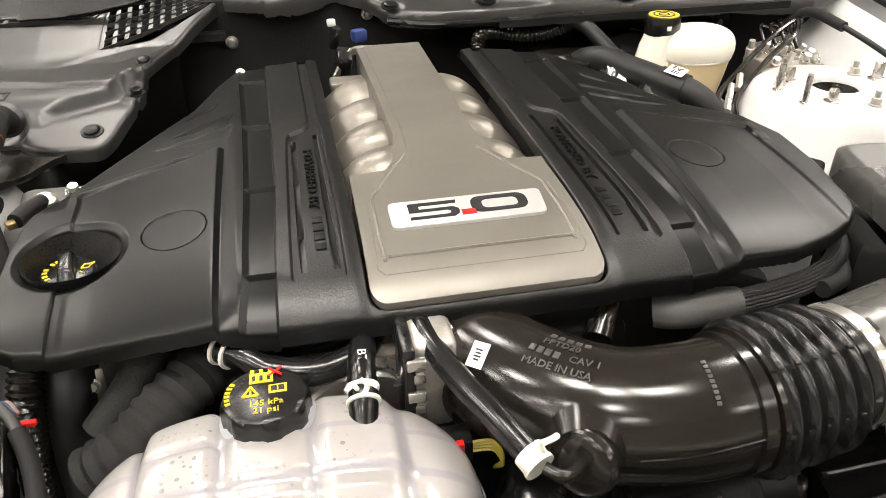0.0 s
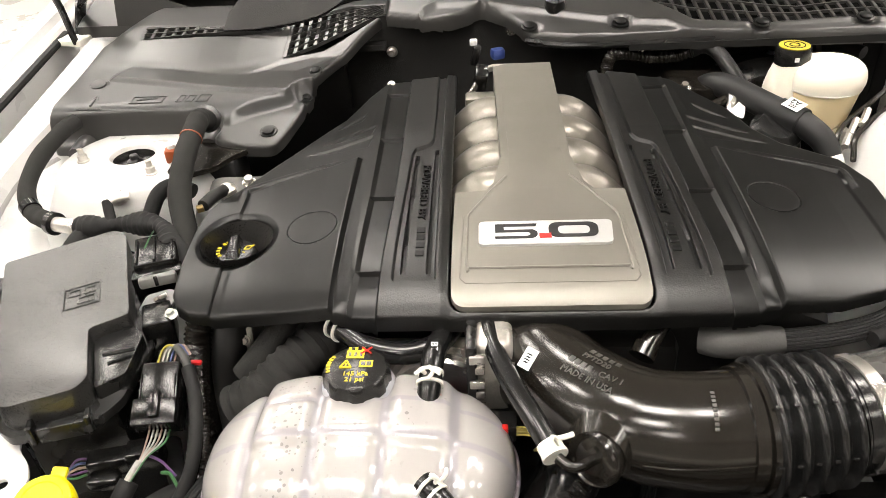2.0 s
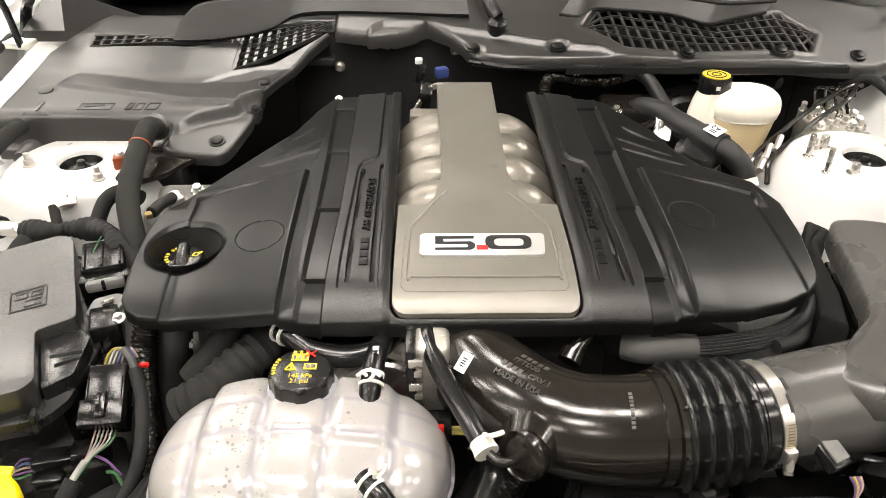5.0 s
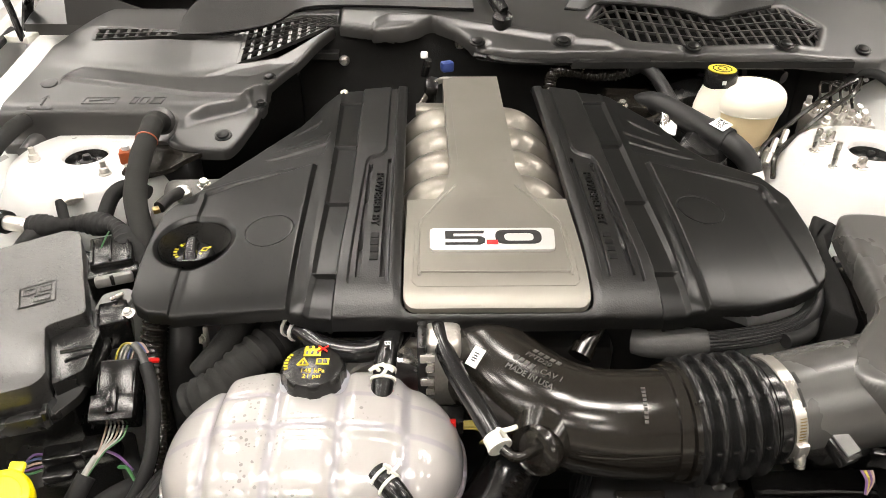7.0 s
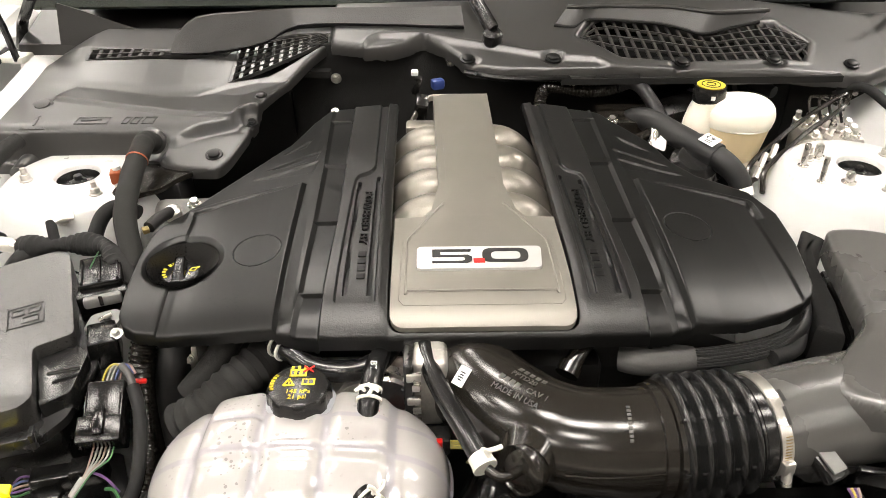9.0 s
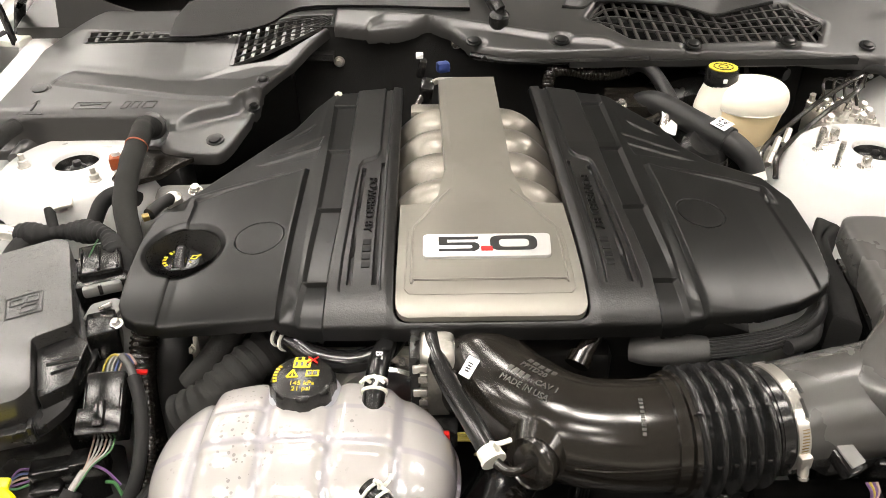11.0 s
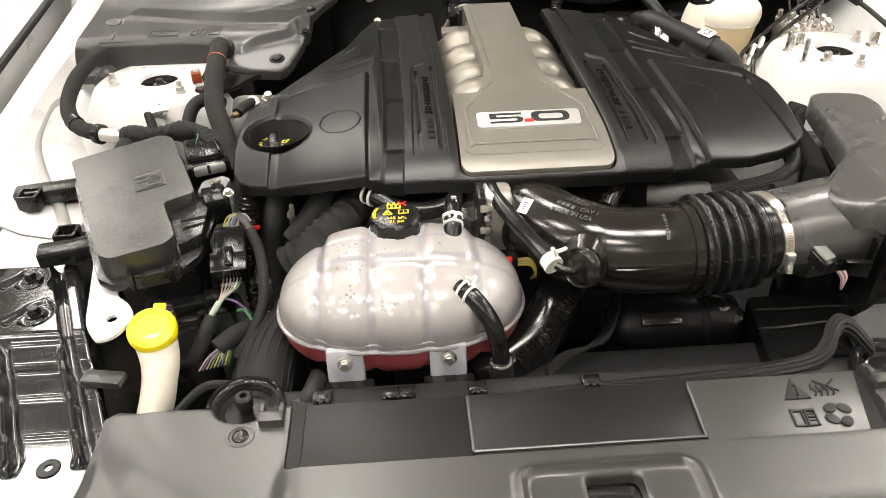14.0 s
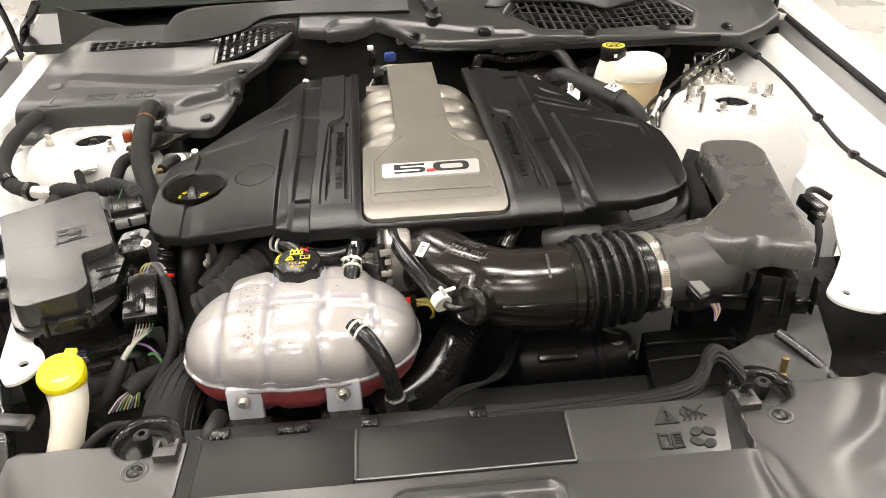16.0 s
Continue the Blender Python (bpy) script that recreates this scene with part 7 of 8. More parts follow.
    part("clamp", tube([(-0.642, 0.238, 0.9265), (-0.634, 0.230, 0.9235)], 0.0124, 20, 1), HOSE, h)
    part("clamp", tube([(-0.600, 0.209, 0.918), (-0.592, 0.205, 0.918)], 0.0145, 20, 1), HOSE, h)
    part("pipe", tube([(-0.592, 0.205, 0.918), (-0.565, 0.198, 0.918), (-0.55, 0.197, 0.916)], 0.0095, 14), STEEL, h)
    part("loom", tube([(-0.56, 0.198, 0.918), (-0.53, 0.192, 0.920), (-0.50, 0.197, 0.921), (-0.465, 0.190, 0.924), (-0.44, 0.172, 0.928), (-0.42, 0.14, 0.92)], lambda u, d: 0.012 + 0.003 * math.sin(d * 90) + 0.0007 * math.sin(d * 700), 12, 16), TAPE, h)
    part("loom_branch", tube([(-0.545, 0.197, 0.915), (-0.56, 0.17, 0.90), (-0.575, 0.155, 0.87), (-0.575, 0.13, 0.86)], 0.014, 12, 6), TAPE, h)
    part("loom_branch", tube([(-0.515, 0.195, 0.922), (-0.520, 0.206, 0.935), (-0.524, 0.215, 0.942)], 0.0065, 10, 6), TAPE, h)
    part("earth_stud", hexbolt((-0.515, 0.228, 0.938), (0, -0.3, 1), 0.008, 0.008), STEEL, h)
    part("earth_lug", tube([(-0.525, 0.213, 0.943), (-0.512, 0.220, 0.946), (-0.498, 0.224, 0.946)], 0.0065, 8, flat=0.5), ALLOY, h)
    h = thing("breather_duct", (-0.41, 0.25, 0.86), "grey foam-sleeved breather hose with an orange stripe", "hose")
    line = [(-0.440, 0.372, 0.975), (-0.438, 0.345, 0.990), (-0.432, 0.305, 0.992), (-0.431, 0.255, 0.978), (-0.426, 0.205, 0.955), (-0.411, 0.165, 0.930), (-0.398, 0.13, 0.90)]
    part("hose", tube(line, lambda u, d: 0.0136 + 0.0004 * math.sin(d * 1800), 18, 14), FOAM, h)
    part("stripe", tube([(-0.4315, 0.290, 0.9893), (-0.4315, 0.2883, 0.9888)], 0.0142, 20, 1), ORANGE, h)
    part("loom", tube([(-0.47, 0.20, 0.925), (-0.462, 0.225, 0.945), (-0.445, 0.238, 0.950), (-0.42, 0.23, 0.945)], 0.0095, 12, 7), TAPE, h)
    part("loom", tube([(-0.43, 0.16, 0.93), (-0.405, 0.135, 0.915), (-0.39, 0.10, 0.90)], 0.012, 12, 6), TAPE, h)
    o = thing("orange_connector", (-0.462, 0.31, 0.93), "orange plastic connector on a white stub", "connector")
    part("shell", box((-0.471, 0.306, 0.958), (0.015, 0.018, 0.018), 0.003, pose(0, 0, 0, 0, 0, 15)), ORANGE, o)
    part("stub", lathe([(0.007, 0.93), (0.007, 0.951), (0, 0.951)], pose(-0.469, 0.304, 0), 12), LABEL, o)
    part("plug", lathe([(0.005, 0.966), (0.005, 0.972), (0, 0.973)], pose(-0.470, 0.308, 0), 12), LABEL, o)
    k = thing("support_bracket", (-0.38, 0.28, 0.86), "black pressed bracket below the battery cover", "bracket")
    part("plate", slab(rounded([(-0.472, 0.385), (-0.472, 0.280), (-0.455, 0.266), (-0.438, 0.277), (-0.411, 0.294), (-0.397, 0.322), (-0.378, 0.345), (-0.335, 0.353), (-0.335, 0.385)], 0.007, 4), 0.946, 0.007, 0.002, 0), GLOSS, k)
    part("web", box((-0.43, 0.345, 0.915), (0.07, 0.06, 0.05), 0.004), RUBBER, k)
    a = thing("engine_mount_casting", (-0.375, 0.25, 0.80), "grey cast bracket with bolts beside the engine", "casting")
    part("casting", box((-0.375, 0.27, 0.90), (0.085, 0.075, 0.05), 0.015, pose(0, 0, 0, 15, 10, 20), 3), CAST, a)
    part("bolt", hexbolt((-0.362, 0.268, 0.934), (0.1, -0.3, 1), 0.006, 0.006), STEEL, a)
    part("casting", box((-0.385, 0.215, 0.905), (0.06, 0.06, 0.05), 0.015, pose(0, 0, 0, 10, 0, 30), 3), CAST, a)
    s = thing("temperature_sensor", (-0.385, 0.2, 0.91), "black sensor lead with a brass tip on a steel boss", "sensor")
    part("lead", tube([(-0.379, 0.226, 0.948), (-0.386, 0.205, 0.951), (-0.392, 0.186, 0.950)], 0.0075, 12), RUBBER, s)
    part("boss", lathe([(0.011, 0), (0.011, 0.010), (0.007, 0.014), (0, 0.014)], aim((-0.378, 0.232, 0.938), (0, -0.2, 1)), 12), STEEL, s)
    part("tip", box((-0.394, 0.180, 0.950), (0.008, 0.010, 0.006), 0.001, pose(0, 0, 0, 0, 0, 30)), BRASS, s)


left_side()


# ---- right side: brake fluid, hydraulic unit, cables ----
def right_side():
    r = thing("brake_fluid_reservoir", (0.42, 0.465, 0.88), "translucent cream brake fluid reservoir with a black and yellow cap", "brake reservoir")

    def bowl(levels, mat_, name, label):
        """A rounded vessel through (height, half width) levels."""
        bm = bmesh.new()
        zs = spline([(k, 0, z) for z, k in levels], 4)
        rings = [[bm.verts.new((0.410 + 0.10 * (p.z - 0.95) + p.x * 0.93 * math.copysign(abs(math.cos(a)) ** 0.85, math.cos(a)), 0.468 + p.x * 0.86 * math.copysign(abs(math.sin(a)) ** 0.88, math.sin(a)), p.z)) for a in [2 * math.pi * j / 48 for j in range(48)]] for p in zs]
        for a, b in zip(rings, rings[1:]):
            for j in range(48):
                bm.faces.new((a[j], a[(j + 1) % 48], b[(j + 1) % 48], b[j]))
        bm.faces.new(rings[0][::-1])
        bm.faces.new(rings[-1])
        bmesh.ops.recalc_face_normals(bm, faces=bm.faces)
        part(name, bm, mat_, r, label, 60)
    bowl([(0.890, 0.030), (0.893, 0.038), (0.902, 0.044), (0.925, 0.048), (0.956, 0.0515)], FLUID, "lower_bowl", "lower half yellowed by brake fluid")
    bowl([(0.955, 0.0525), (0.966, 0.0545), (0.976, 0.0530), (0.984, 0.0490), (0.990, 0.041), (0.9925, 0.026), (0.993, 0.010)], RESERVOIR, "upper_bowl", "cream upper half")
    part("seam", tube([(0.4105 + 0.0505 * math.cos(a), 0.468 + 0.0465 * math.sin(a), 0.956) for a in [2 * math.pi * j / 32 for j in range(33)]], 0.0012, 6, 1, smooth=False), RESERVOIR, r)
    part("filler_neck", lathe([(0.036, 0.930), (0.0345, 0.950), (0.0305, 0.968), (0.0265, 0.979), (0.0255, 0.986), (0.020, 0.990)], pose(0.370, 0.484, 0), 24), RESERVOIR, r)
    cap = part("cap", lathe([(0.0235, 0.984), (0.0240, 0.986), (0.0240, 1.004), (0.0225, 1.008), (0.0, 1.0085)], pose(0.367, 0.484, 0), 32), BLACK, r)
    part("cap_label", lathe([(0, 1.0085), (0.0205, 1.0085), (0.0205, 1.0095), (0.0, 1.0095)], pose(0.367, 0.484, 0), 32), LABEL_YELLOW, cap, "yellow warning label")
    part("label_ring", tube([(0.367 + 0.0140 * math.cos(a), 0.484 + 0.0140 * math.sin(a), 1.0097) for a in [2 * math.pi * j / 10 for j in range(11)]], 0.0008, 4, 1, smooth=False), BLACK, cap)
    part("label_ring", tube([(0.367 + 0.0068 * math.cos(a), 0.484 + 0.0068 * math.sin(a), 1.0097) for a in [2 * math.pi * j / 10 for j in range(11)]], 0.0008, 4, 1, smooth=False), BLACK, cap)
    part("print_bar", box((0.365, 0.4603, 0.996), (0.006, 0.001, 0.006), 0), LABEL, cap)
    part("master_cylinder", tube([(0.43, 0.62, 0.885), (0.43, 0.42, 0.880)], 0.026, 20, 2), ALLOY, r)
    v = thing("vacuum_hose", (0.35, 0.4, 0.88), "thick black vacuum hose with a white code label", "hose")
    part("hose", tube([(0.250, 0.53, 0.925), (0.266, 0.496, 0.950), (0.283, 0.466, 0.957), (0.305, 0.435, 0.953), (0.340, 0.390, 0.945), (0.362, 0.362, 0.938), (0.378, 0.345, 0.922), (0.384, 0.330, 0.895), (0.384, 0.31, 0.86)], lambda u, d: 0.0178 - 0.003 * clamp((u - 0.6) * 5), 20, 8), RUBBER, v)
    part("cuff", tube([(0.330, 0.402, 0.947), (0.353, 0.374, 0.942)], 0.0200, 20, 2), RUBBER, v)
    run = Vector((0.022, -0.028, -0.005)).normalized()
    out = Vector((0.15, -0.45, 1))
    out = (out - run * run.dot(out)).normalized()
    tag = aim(Vector((0.3425, 0.3875, 0.9445)) + out * 0.0212, out, run)
    lab = part("label", box((0, 0, 0), (0.024, 0.023, 0.0008), 0.0002, tag), LABEL, v, "white label with black code print")
    part("print", lettering("A2", 0.0125, 0.0003, tag @ pose(-0.001, 0.005, 0.0007, 0, 0, 180)), BADGE_BLACK, lab)
    for k in range(6):
        part("print_bar", box((0, 0, 0), (0.0022, 0.0022, 0.0004), 0, tag @ pose(-0.003 + 0.0034 * (k % 3), -0.003 - 0.004 * (k // 3), 0.0007)), BADGE_BLACK, lab)
    part("band", tube([(0.380, 0.339, 0.910), (0.383, 0.333, 0.900)], 0.0175, 18, 1), WHITE_CLIP, v)
    t = thing("paper_tag", (0.283, 0.435, 0.92), "white paper tag hanging beside the vacuum hose", "tag")
    part("tag", slab(rounded([(0.270, 0.415), (0.288, 0.405), (0.297, 0.435), (0.286, 0.462), (0.276, 0.45)], 0.005, 3), lambda x, y: 0.955 + 0.5 * (y - 0.44), 0.0012, 0, 0), LABEL, t)
    part("tie", tube([(0.286, 0.458, 0.963), (0.29, 0.475, 0.955), (0.28, 0.47, 0.945)], 0.0015, 6), LABEL, t)
    part("stub", tube([(0.272, 0.42, 0.935), (0.285, 0.45, 0.955), (0.27, 0.475, 0.955)], 0.008, 10), STEEL, t)
    b = thing("brake_booster", (0.33, 0.46, 0.80), "dark round brake booster with a pump body behind the engine", "brake booster")
    part("drum", lathe([(0, 0), (0.085, 0.0), (0.10, 0.02), (0.10, 0.06), (0.08, 0.085), (0, 0.09)], aim((0.36, 0.62, 0.86), (0, -1, 0.05)), 36), BLACK, b)
    part("pump", lathe([(0, 0), (0.03, 0.0), (0.034, 0.01), (0.034, 0.05), (0.025, 0.06), (0, 0.06)], aim((0.325, 0.40, 0.885), (0, -0.4, 1)), 20), BLACK, b)
    part("rim", lathe([(0.036, 0.02), (0.039, 0.024), (0.036, 0.028)], aim((0.325, 0.40, 0.885), (0, -0.4, 1)), 20), RUBBER, b)
    c = thing("corrugated_hose", (0.2, 0.56, 0.95), "black corrugated hose clipped along the bulkhead", "hose")
    part("hose", tube([(0.118, 0.500, 0.945), (0.117, 0.522, 0.966), (0.126, 0.542, 0.982), (0.152, 0.550, 0.981), (0.185, 0.549, 0.975), (0.220, 0.548, 0.976), (0.246, 0.548, 0.984)], wrapped(0.0086, 0.0056, 0.0024), 14, 24), GLOSS, c)
    part("cuff", tube([(0.242, 0.548, 0.983), (0.262, 0.547, 0.990), (0.278, 0.533, 0.985), (0.288, 0.51, 0.974), (0.294, 0.485, 0.965), (0.298, 0.462, 0.957)], 0.0105, 14), BRAID, c)
    part("clip", box((0.168, 0.556, 0.982), (0.014, 0.02, 0.012), 0.002), STEEL, c)
    g = thing("bulkhead_grommet", (0.49, 0.60, 0.93), "round black rubber grommet in the bulkhead", "grommet")
    part("ring", lathe([(0.026, 0.012), (0.034, 0.012), (0.038, 0.006), (0.038, 0.0), (0.02, -0.004)], aim((0.485, 0.622, 0.957), (0, -1, 0.35)), 28), RUBBER, g)
    part("nose", tube([(0.485, 0.62, 0.957), (0.492, 0.592, 0.963), (0.505, 0.57, 0.962)], 0.010, 12), RUBBER, g)
    e = thing("bulkhead_bracket", (0.25, 0.5, 0.92), "black bracket with bolts between cover and bulkhead", "bracket")
    part("plate", slab([(0.20, 0.47), (0.30, 0.47), (0.315, 0.545), (0.21, 0.55)], lambda x, y: 0.955, 0.02, 0.004, 0), GLOSS, e)
    part("bolt", hexbolt((0.222, 0.476, 0.955), (0, -0.3, 1), 0.006, 0.005), STEEL, e)
    part("bolt", hexbolt((0.262, 0.49, 0.955), (0, 0, 1), 0.005, 0.004), STEEL, e)
    part("rail", tube([(0.225, 0.435, 0.942), (0.262, 0.44, 0.947), (0.285, 0.462, 0.953)], 0.006, 8), GLOSS, e)
    # hydraulic unit
    h = thing("hydraulic_unit", (0.545, 0.46, 0.85), "alloy brake hydraulic unit with many pipe fittings", "hydraulic unit")
    part("block", box((0.555, 0.47, 0.915), (0.085, 0.075, 0.05), 0.006), ALLOY, h)
    rng = random.Random(4)
    for i in range(16):
        x, y = 0.522 + 0.021 * (i % 4) + rng.uniform(-0.003, 0.003), 0.440 + 0.020 * (i // 4)
        hh = rng.uniform(0.012, 0.026)
        part("fitting", lathe([(0.007, 0), (0.007, hh * 0.4), (0.0045, hh * 0.45), (0.0045, hh), (0, hh)], aim((x, y, 0.940), (rng.uniform(-0.3, 0.3), rng.uniform(-0.5, 0), 1)), 8), STEEL, h)
    part("motor", tube([(0.49, 0.425, 0.925), (0.53, 0.44, 0.925)], 0.014, 16, 2), ALLOY, h)
    for k in range(2):
        o = 0.016 * k
        part("brake_pipe", tube([(0.396 + o, 0.352 - o, 0.905), (0.411 + o, 0.388 - o, 0.925), (0.463 + o, 0.432 - o, 0.942), (0.505 + o, 0.462 - o, 0.957), (0.56 + o, 0.500 - o, 0.970), (0.61, 0.533, 0.975), (0.63, 0.552, 0.965)], 0.0038, 8), GLOSS, h)
    for k in range(4):
        o = 0.016 * k
        part("brake_pipe", tube([(0.528 + o, 0.475, 0.95), (0.535 + o, 0.51, 0.972), (0.56 + o, 0.535, 0.968), (0.60 + 0.4 * o, 0.545, 0.95)], 0.0024, 8), GLOSS, h)
    for x, y, z in ((0.428, 0.390, 0.928), (0.416, 0.372, 0.920), (0.446, 0.402, 0.936)):
        part("pipe_nut", tube([(x + 0.008, y + 0.013, z + 0.004), (x - 0.008, y - 0.013, z - 0.006)], 0.0048, 6, 1), ALLOY, h)
    # studs on the strut tower
    for x, y, r_, hh in ((0.460, 0.338, 0.0042, 0.030), (0.464, 0.290, 0.0035, 0.034), (0.492, 0.365, 0.006, 0.016), (0.500, 0.288, 0.006, 0.012), (0.605, 0.345, 0.0065, 0.020)):
        solo("threaded_stud", lathe([(r_ * 1.7, 0.940), (r_ * 1.7, 0.947), (r_, 0.948), (r_, 0.947 + hh), (r_ * 0.8, 0.949 + hh), (0, 0.949 + hh)], pose(x, y, 0), 12), STEEL, "zinc-plated threaded stud on the white strut tower", "stud", "strut tower studs")
    w = thing("wing_cable", (0.66, 0.25, 0.88), "thin black cable clipped along the white inner wing", "cable")
    part("cable", tube([(0.595, 0.555, 0.965), (0.625, 0.53, 0.985), (0.642, 0.46, 0.975), (0.655, 0.37, 0.955), (0.662, 0.28, 0.93), (0.672, 0.20, 0.905), (0.69, 0.12, 0.895), (0.715, 0.03, 0.89), (0.735, -0.05, 0.882)], 0.004, 10), RUBBER, w)
    for x, y, z in ((0.662, 0.275, 0.929), (0.676, 0.18, 0.902), (0.715, 0.03, 0.89)):
        part("cable_clip", box((x, y, z), (0.013, 0.016, 0.012), 0.003), BLACK, w)
    part("sleeve", tube([(0.60, 0.552, 0.968), (0.626, 0.528, 0.985), (0.640, 0.47, 0.977)], 0.0075, 10), TAPE, w)


right_side()


# ---- low in the bay: radiator, fan, pipes ----
def low_parts():
    r = thing("radiator", (0, -0.235, 0.45), "black radiator with a plastic top tank behind the front cover", "radiator")
    part("core", box((0, -0.24, 0.62), (0.70, 0.03, 0.34), 0.003), BLACK, r)
    part("top_tank", box((0, -0.235, 0.795), (0.72, 0.04, 0.035), 0.01, seg=3), RUBBER, r)
    fan = thing("cooling_fan", (0.02, -0.18, 0.45), "black plastic fan shroud with clips along its top", "fan shroud")
    part("shroud", box((0.05, -0.195, 0.62), (0.68, 0.03, 0.30), 0.006), BLACK, fan)
    part("ledge", box((0.12, -0.165, 0.752), (0.50, 0.07, 0.012), 0.004), RUBBER, fan)
    part("motor", lathe([(0, 0.0), (0.06, 0), (0.065, 0.01), (0.065, 0.04), (0.05, 0.05), (0, 0.05)], aim((-0.02, -0.175, 0.63), (0, 1, 0)), 24), BLACK, fan)
    for x in (-0.262, -0.19, -0.175, -0.10, 0.02):
        clip = box((x, -0.238, 0.815), (0.020, 0.016, 0.012), 0.002)
        for k in range(3):
            box((x - 0.007 + 0.007 * k, -0.249, 0.818), (0.003, 0.006, 0.014), 0.001, bm=clip)
        part("top_clip", clip, BLACK, r)
    for x in (-0.236, -0.128):
        part("tank_seat", box((x, -0.222, 0.803), (0.055, 0.03, 0.016), 0.003), BLACK, r)
    part("cross_bar", box((-0.185, -0.232, 0.807), (0.20, 0.010, 0.008), 0.002), BLACK, r)
    p = thing("vapour_canister", (0.2, -0.05, 0.70), "black canister with a flat bracket and ribbed elbow", "pipe")
    # near-black colour stands in for the shade the canister lies in
    part("canister", lathe([(0, -0.004), (0.020, 0.0), (0.031, 0.008), (0.036, 0.022), (0.037, 0.05), (0.037, 0.15), (0.030, 0.165), (0, 0.17)], aim((0.080, -0.082, 0.752), (1, 0, 0.02), (0, 1, 0)), 32), NEAR_BLACK, p)
    part("band", lathe([(0.037, 0.112), (0.0395, 0.115), (0.0395, 0.121), (0.037, 0.124)], aim((0.080, -0.082, 0.752), (1, 0, 0.02), (0, 1, 0)), 32), NEAR_BLACK, p)
    part("elbow", tube([(0.182, -0.068, 0.768), (0.203, -0.078, 0.777), (0.222, -0.088, 0.776), (0.240, -0.098, 0.764)], lambda u, d: 0.0165 + 0.0012 * math.sin(d * 300), 22, 12), GLOSS, p)
    part("bracket", box((0.140, -0.108, 0.783), (0.050, 0.016, 0.012), 0.0025, pose(0, 0, 0, 34)), GLOSS, p)
    b = thing("resonator_box", (0.33, -0.13, 0.68), "black ribbed plastic box beside the radiator", "resonator box")
    case = rounded([(0.243, -0.190), (0.385, -0.180), (0.420, -0.160), (0.455, -0.085), (0.440, -0.070), (0.262, -0.072)], 0.010, 3)
    part("case", slab(case, 0.780, 0.11, 0.007, 0, seg=3), CONNECTOR, b)
    part("ridge", tube([(0.262, -0.100, 0.7805), (0.344, -0.100, 0.7815), (0.435, -0.104, 0.7805)], 0.0024, 6, 4), CONNECTOR, b)
    part("ridge", tube([(0.252, -0.135, 0.7805), (0.352, -0.128, 0.7815), (0.425, -0.134, 0.7805)], 0.0024, 6, 4), CONNECTOR, b)
    for y in (-0.103, -0.137):
        part("ridge_end", box((0.2585 + 0.25 * (y + 0.12), y, 0.7800), (0.006, 0.006, 0.006), 0.0015), CONNECTOR, b)
    part("side_duct", box((0.40, -0.03, 0.76), (0.13, 0.07, 0.09), 0.008), BLACK, b)
    l = thing("front_loom", (0.15, -0.25, 0.79), "braided black wiring loom lying behind the radiator cover", "wiring loom")
    line = [(-0.06, -0.246, 0.812), (0.03, -0.243, 0.812), (0.13, -0.241, 0.812), (0.20, -0.237, 0.813), (0.262, -0.228, 0.815), (0.284, -0.217, 0.826), (0.293, -0.204, 0.836), (0.303, -0.198, 0.840), (0.314, -0.203, 0.837), (0.328, -0.222, 0.824)]
    for k in range(9):
        a = 2 * math.pi * k / 9
        wide = [0.003 + 0.0055 * clamp(n / 5) for n in range(len(line))]
        part("strand", tube([(x, y + w * math.cos(a), z + w * math.sin(a)) for (x, y, z), w in zip(line, wide)], lambda u, d: 0.0018 + 0.0016 * clamp(2 * u), 6, 8), BRAID, l)
    for k in range(4):
        o = 0.0035 * k
        part("branch", tube([(0.097 + o, -0.040, 0.775), (0.076 + o, -0.103, 0.780 + o), (0.050 + o, -0.142, 0.783), (0.010, -0.175 + o, 0.790), (-0.02, -0.215 + o, 0.805)], 0.0026, 6, 8), BRAID, l)
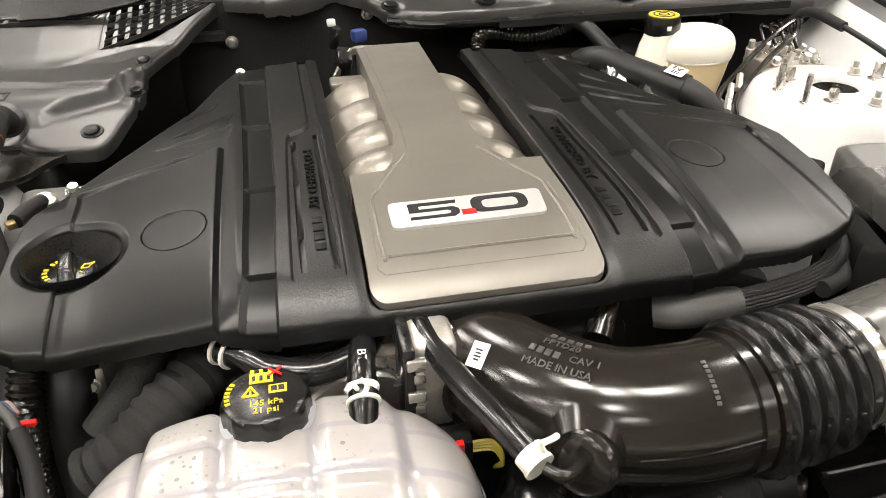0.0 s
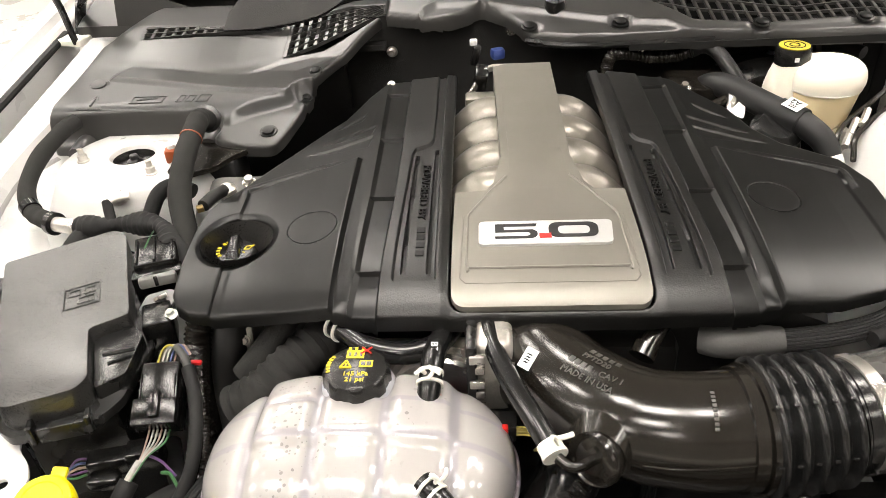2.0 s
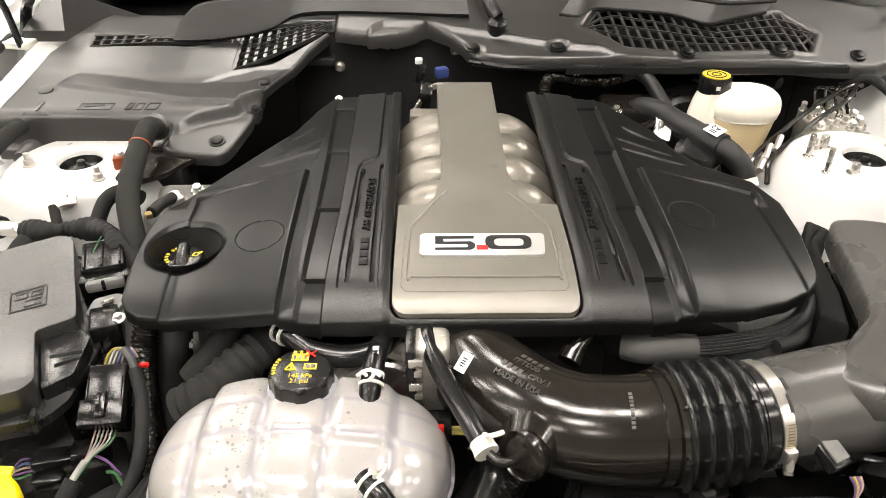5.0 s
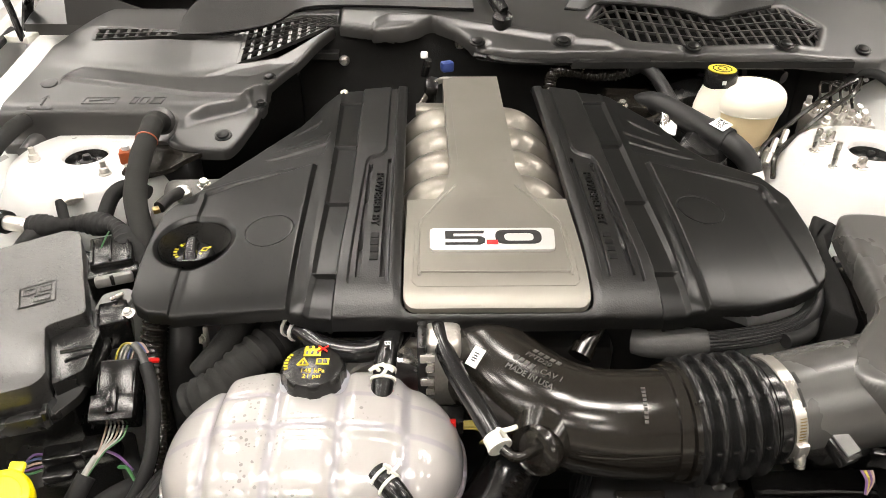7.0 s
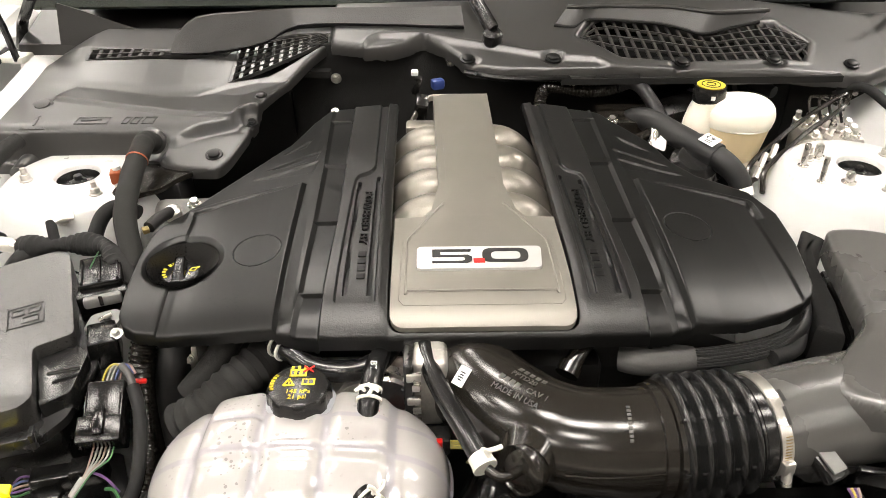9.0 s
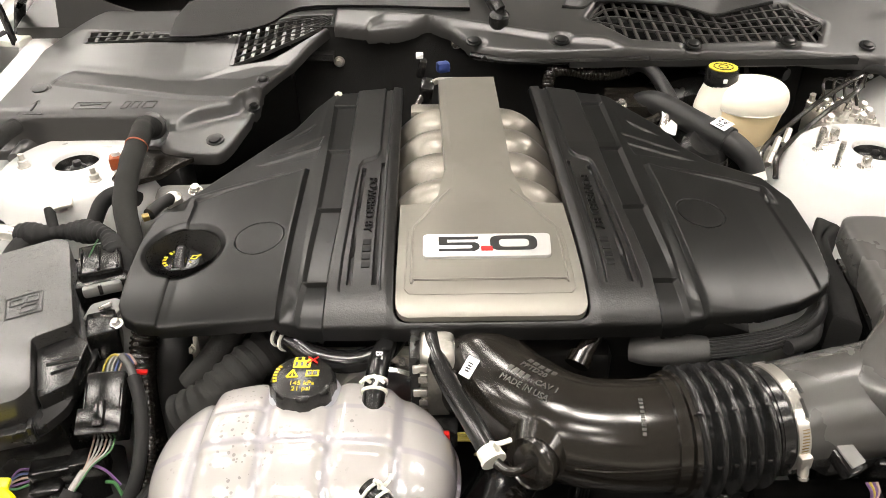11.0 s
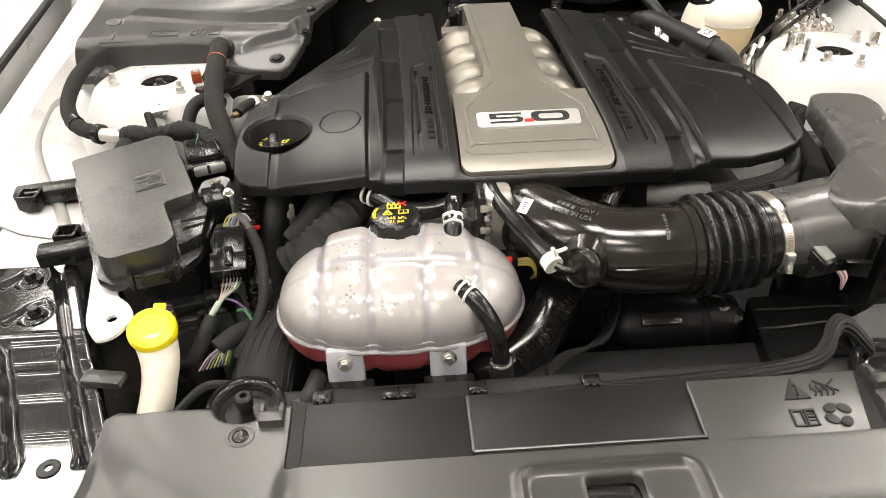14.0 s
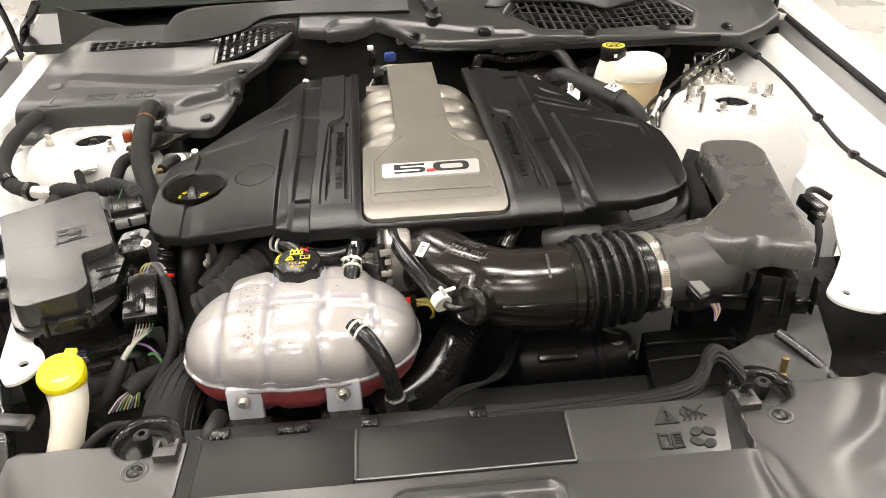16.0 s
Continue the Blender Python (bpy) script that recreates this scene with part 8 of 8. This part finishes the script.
    s = thing("front_guard", (0.42, -0.2, 0.70), "grey plastic splash guard with a torn edge and a stud", "splash guard")
    part("sheet", slab([(0.345, -0.20), (0.345, -0.145), (0.40, -0.125), (0.47, -0.12), (0.455, -0.19), (0.42, -0.245), (0.385, -0.25), (0.36, -0.235)], lambda x, y: 0.80 + 0.25 * (y + 0.2) + 0.02 * math.sin(30 * x), 0.003, 0.001, 0.02), GREY_RUBBER, s)
    part("stud", lathe([(0.006, 0.79), (0.006, 0.80), (0.004, 0.801), (0.004, 0.822), (0, 0.823)], pose(0.395, -0.195, 0), 12), BRASS, s)
    part("strap", tube([(0.405, -0.150, 0.825), (0.428, -0.185, 0.815), (0.452, -0.225, 0.800)], 0.006, 8, 5, flat=0.4), BLACK, s)
    n = thing("wing_connector", (0.545, 0.05, 0.86), "black wiring connector clipped to the white inner wing", "connector")
    part("shell", box((0.545, 0.055, 0.885), (0.022, 0.040, 0.020), 0.003, pose(0, 0, 0, 10, 0, 14)), CONNECTOR, n)
    part("collar", box((0.540, 0.030, 0.880), (0.018, 0.018, 0.016), 0.003, pose(0, 0, 0, 10, 0, 14)), CONNECTOR, n)
    part("lead", tube([(0.552, 0.078, 0.886), (0.565, 0.10, 0.885), (0.59, 0.12, 0.875), (0.615, 0.12, 0.86)], 0.005, 10, 6), TAPE, n)
    part("lead", tube([(0.537, 0.02, 0.878), (0.530, 0.0, 0.868), (0.52, -0.02, 0.83)], 0.005, 10, 6), TAPE, n)
    d = thing("cylinder_pipe", (-0.295, -0.24, 0.78), "small black rubber pipe end with a black bolt", "pipe")
    part("pipe", tube([(-0.285, -0.235, 0.80), (-0.275, -0.225, 0.812), (-0.27, -0.20, 0.81)], 0.010, 12), RUBBER, d)
    part("bolt", hexbolt((-0.288, -0.243, 0.808), (0, -0.5, 1), 0.007, 0.006), BLACK, d)
    part("wire", tube([(-0.42, -0.235, 0.80), (-0.39, -0.21, 0.815), (-0.36, -0.205, 0.812)], 0.005, 8), TAPE, d)


low_parts()
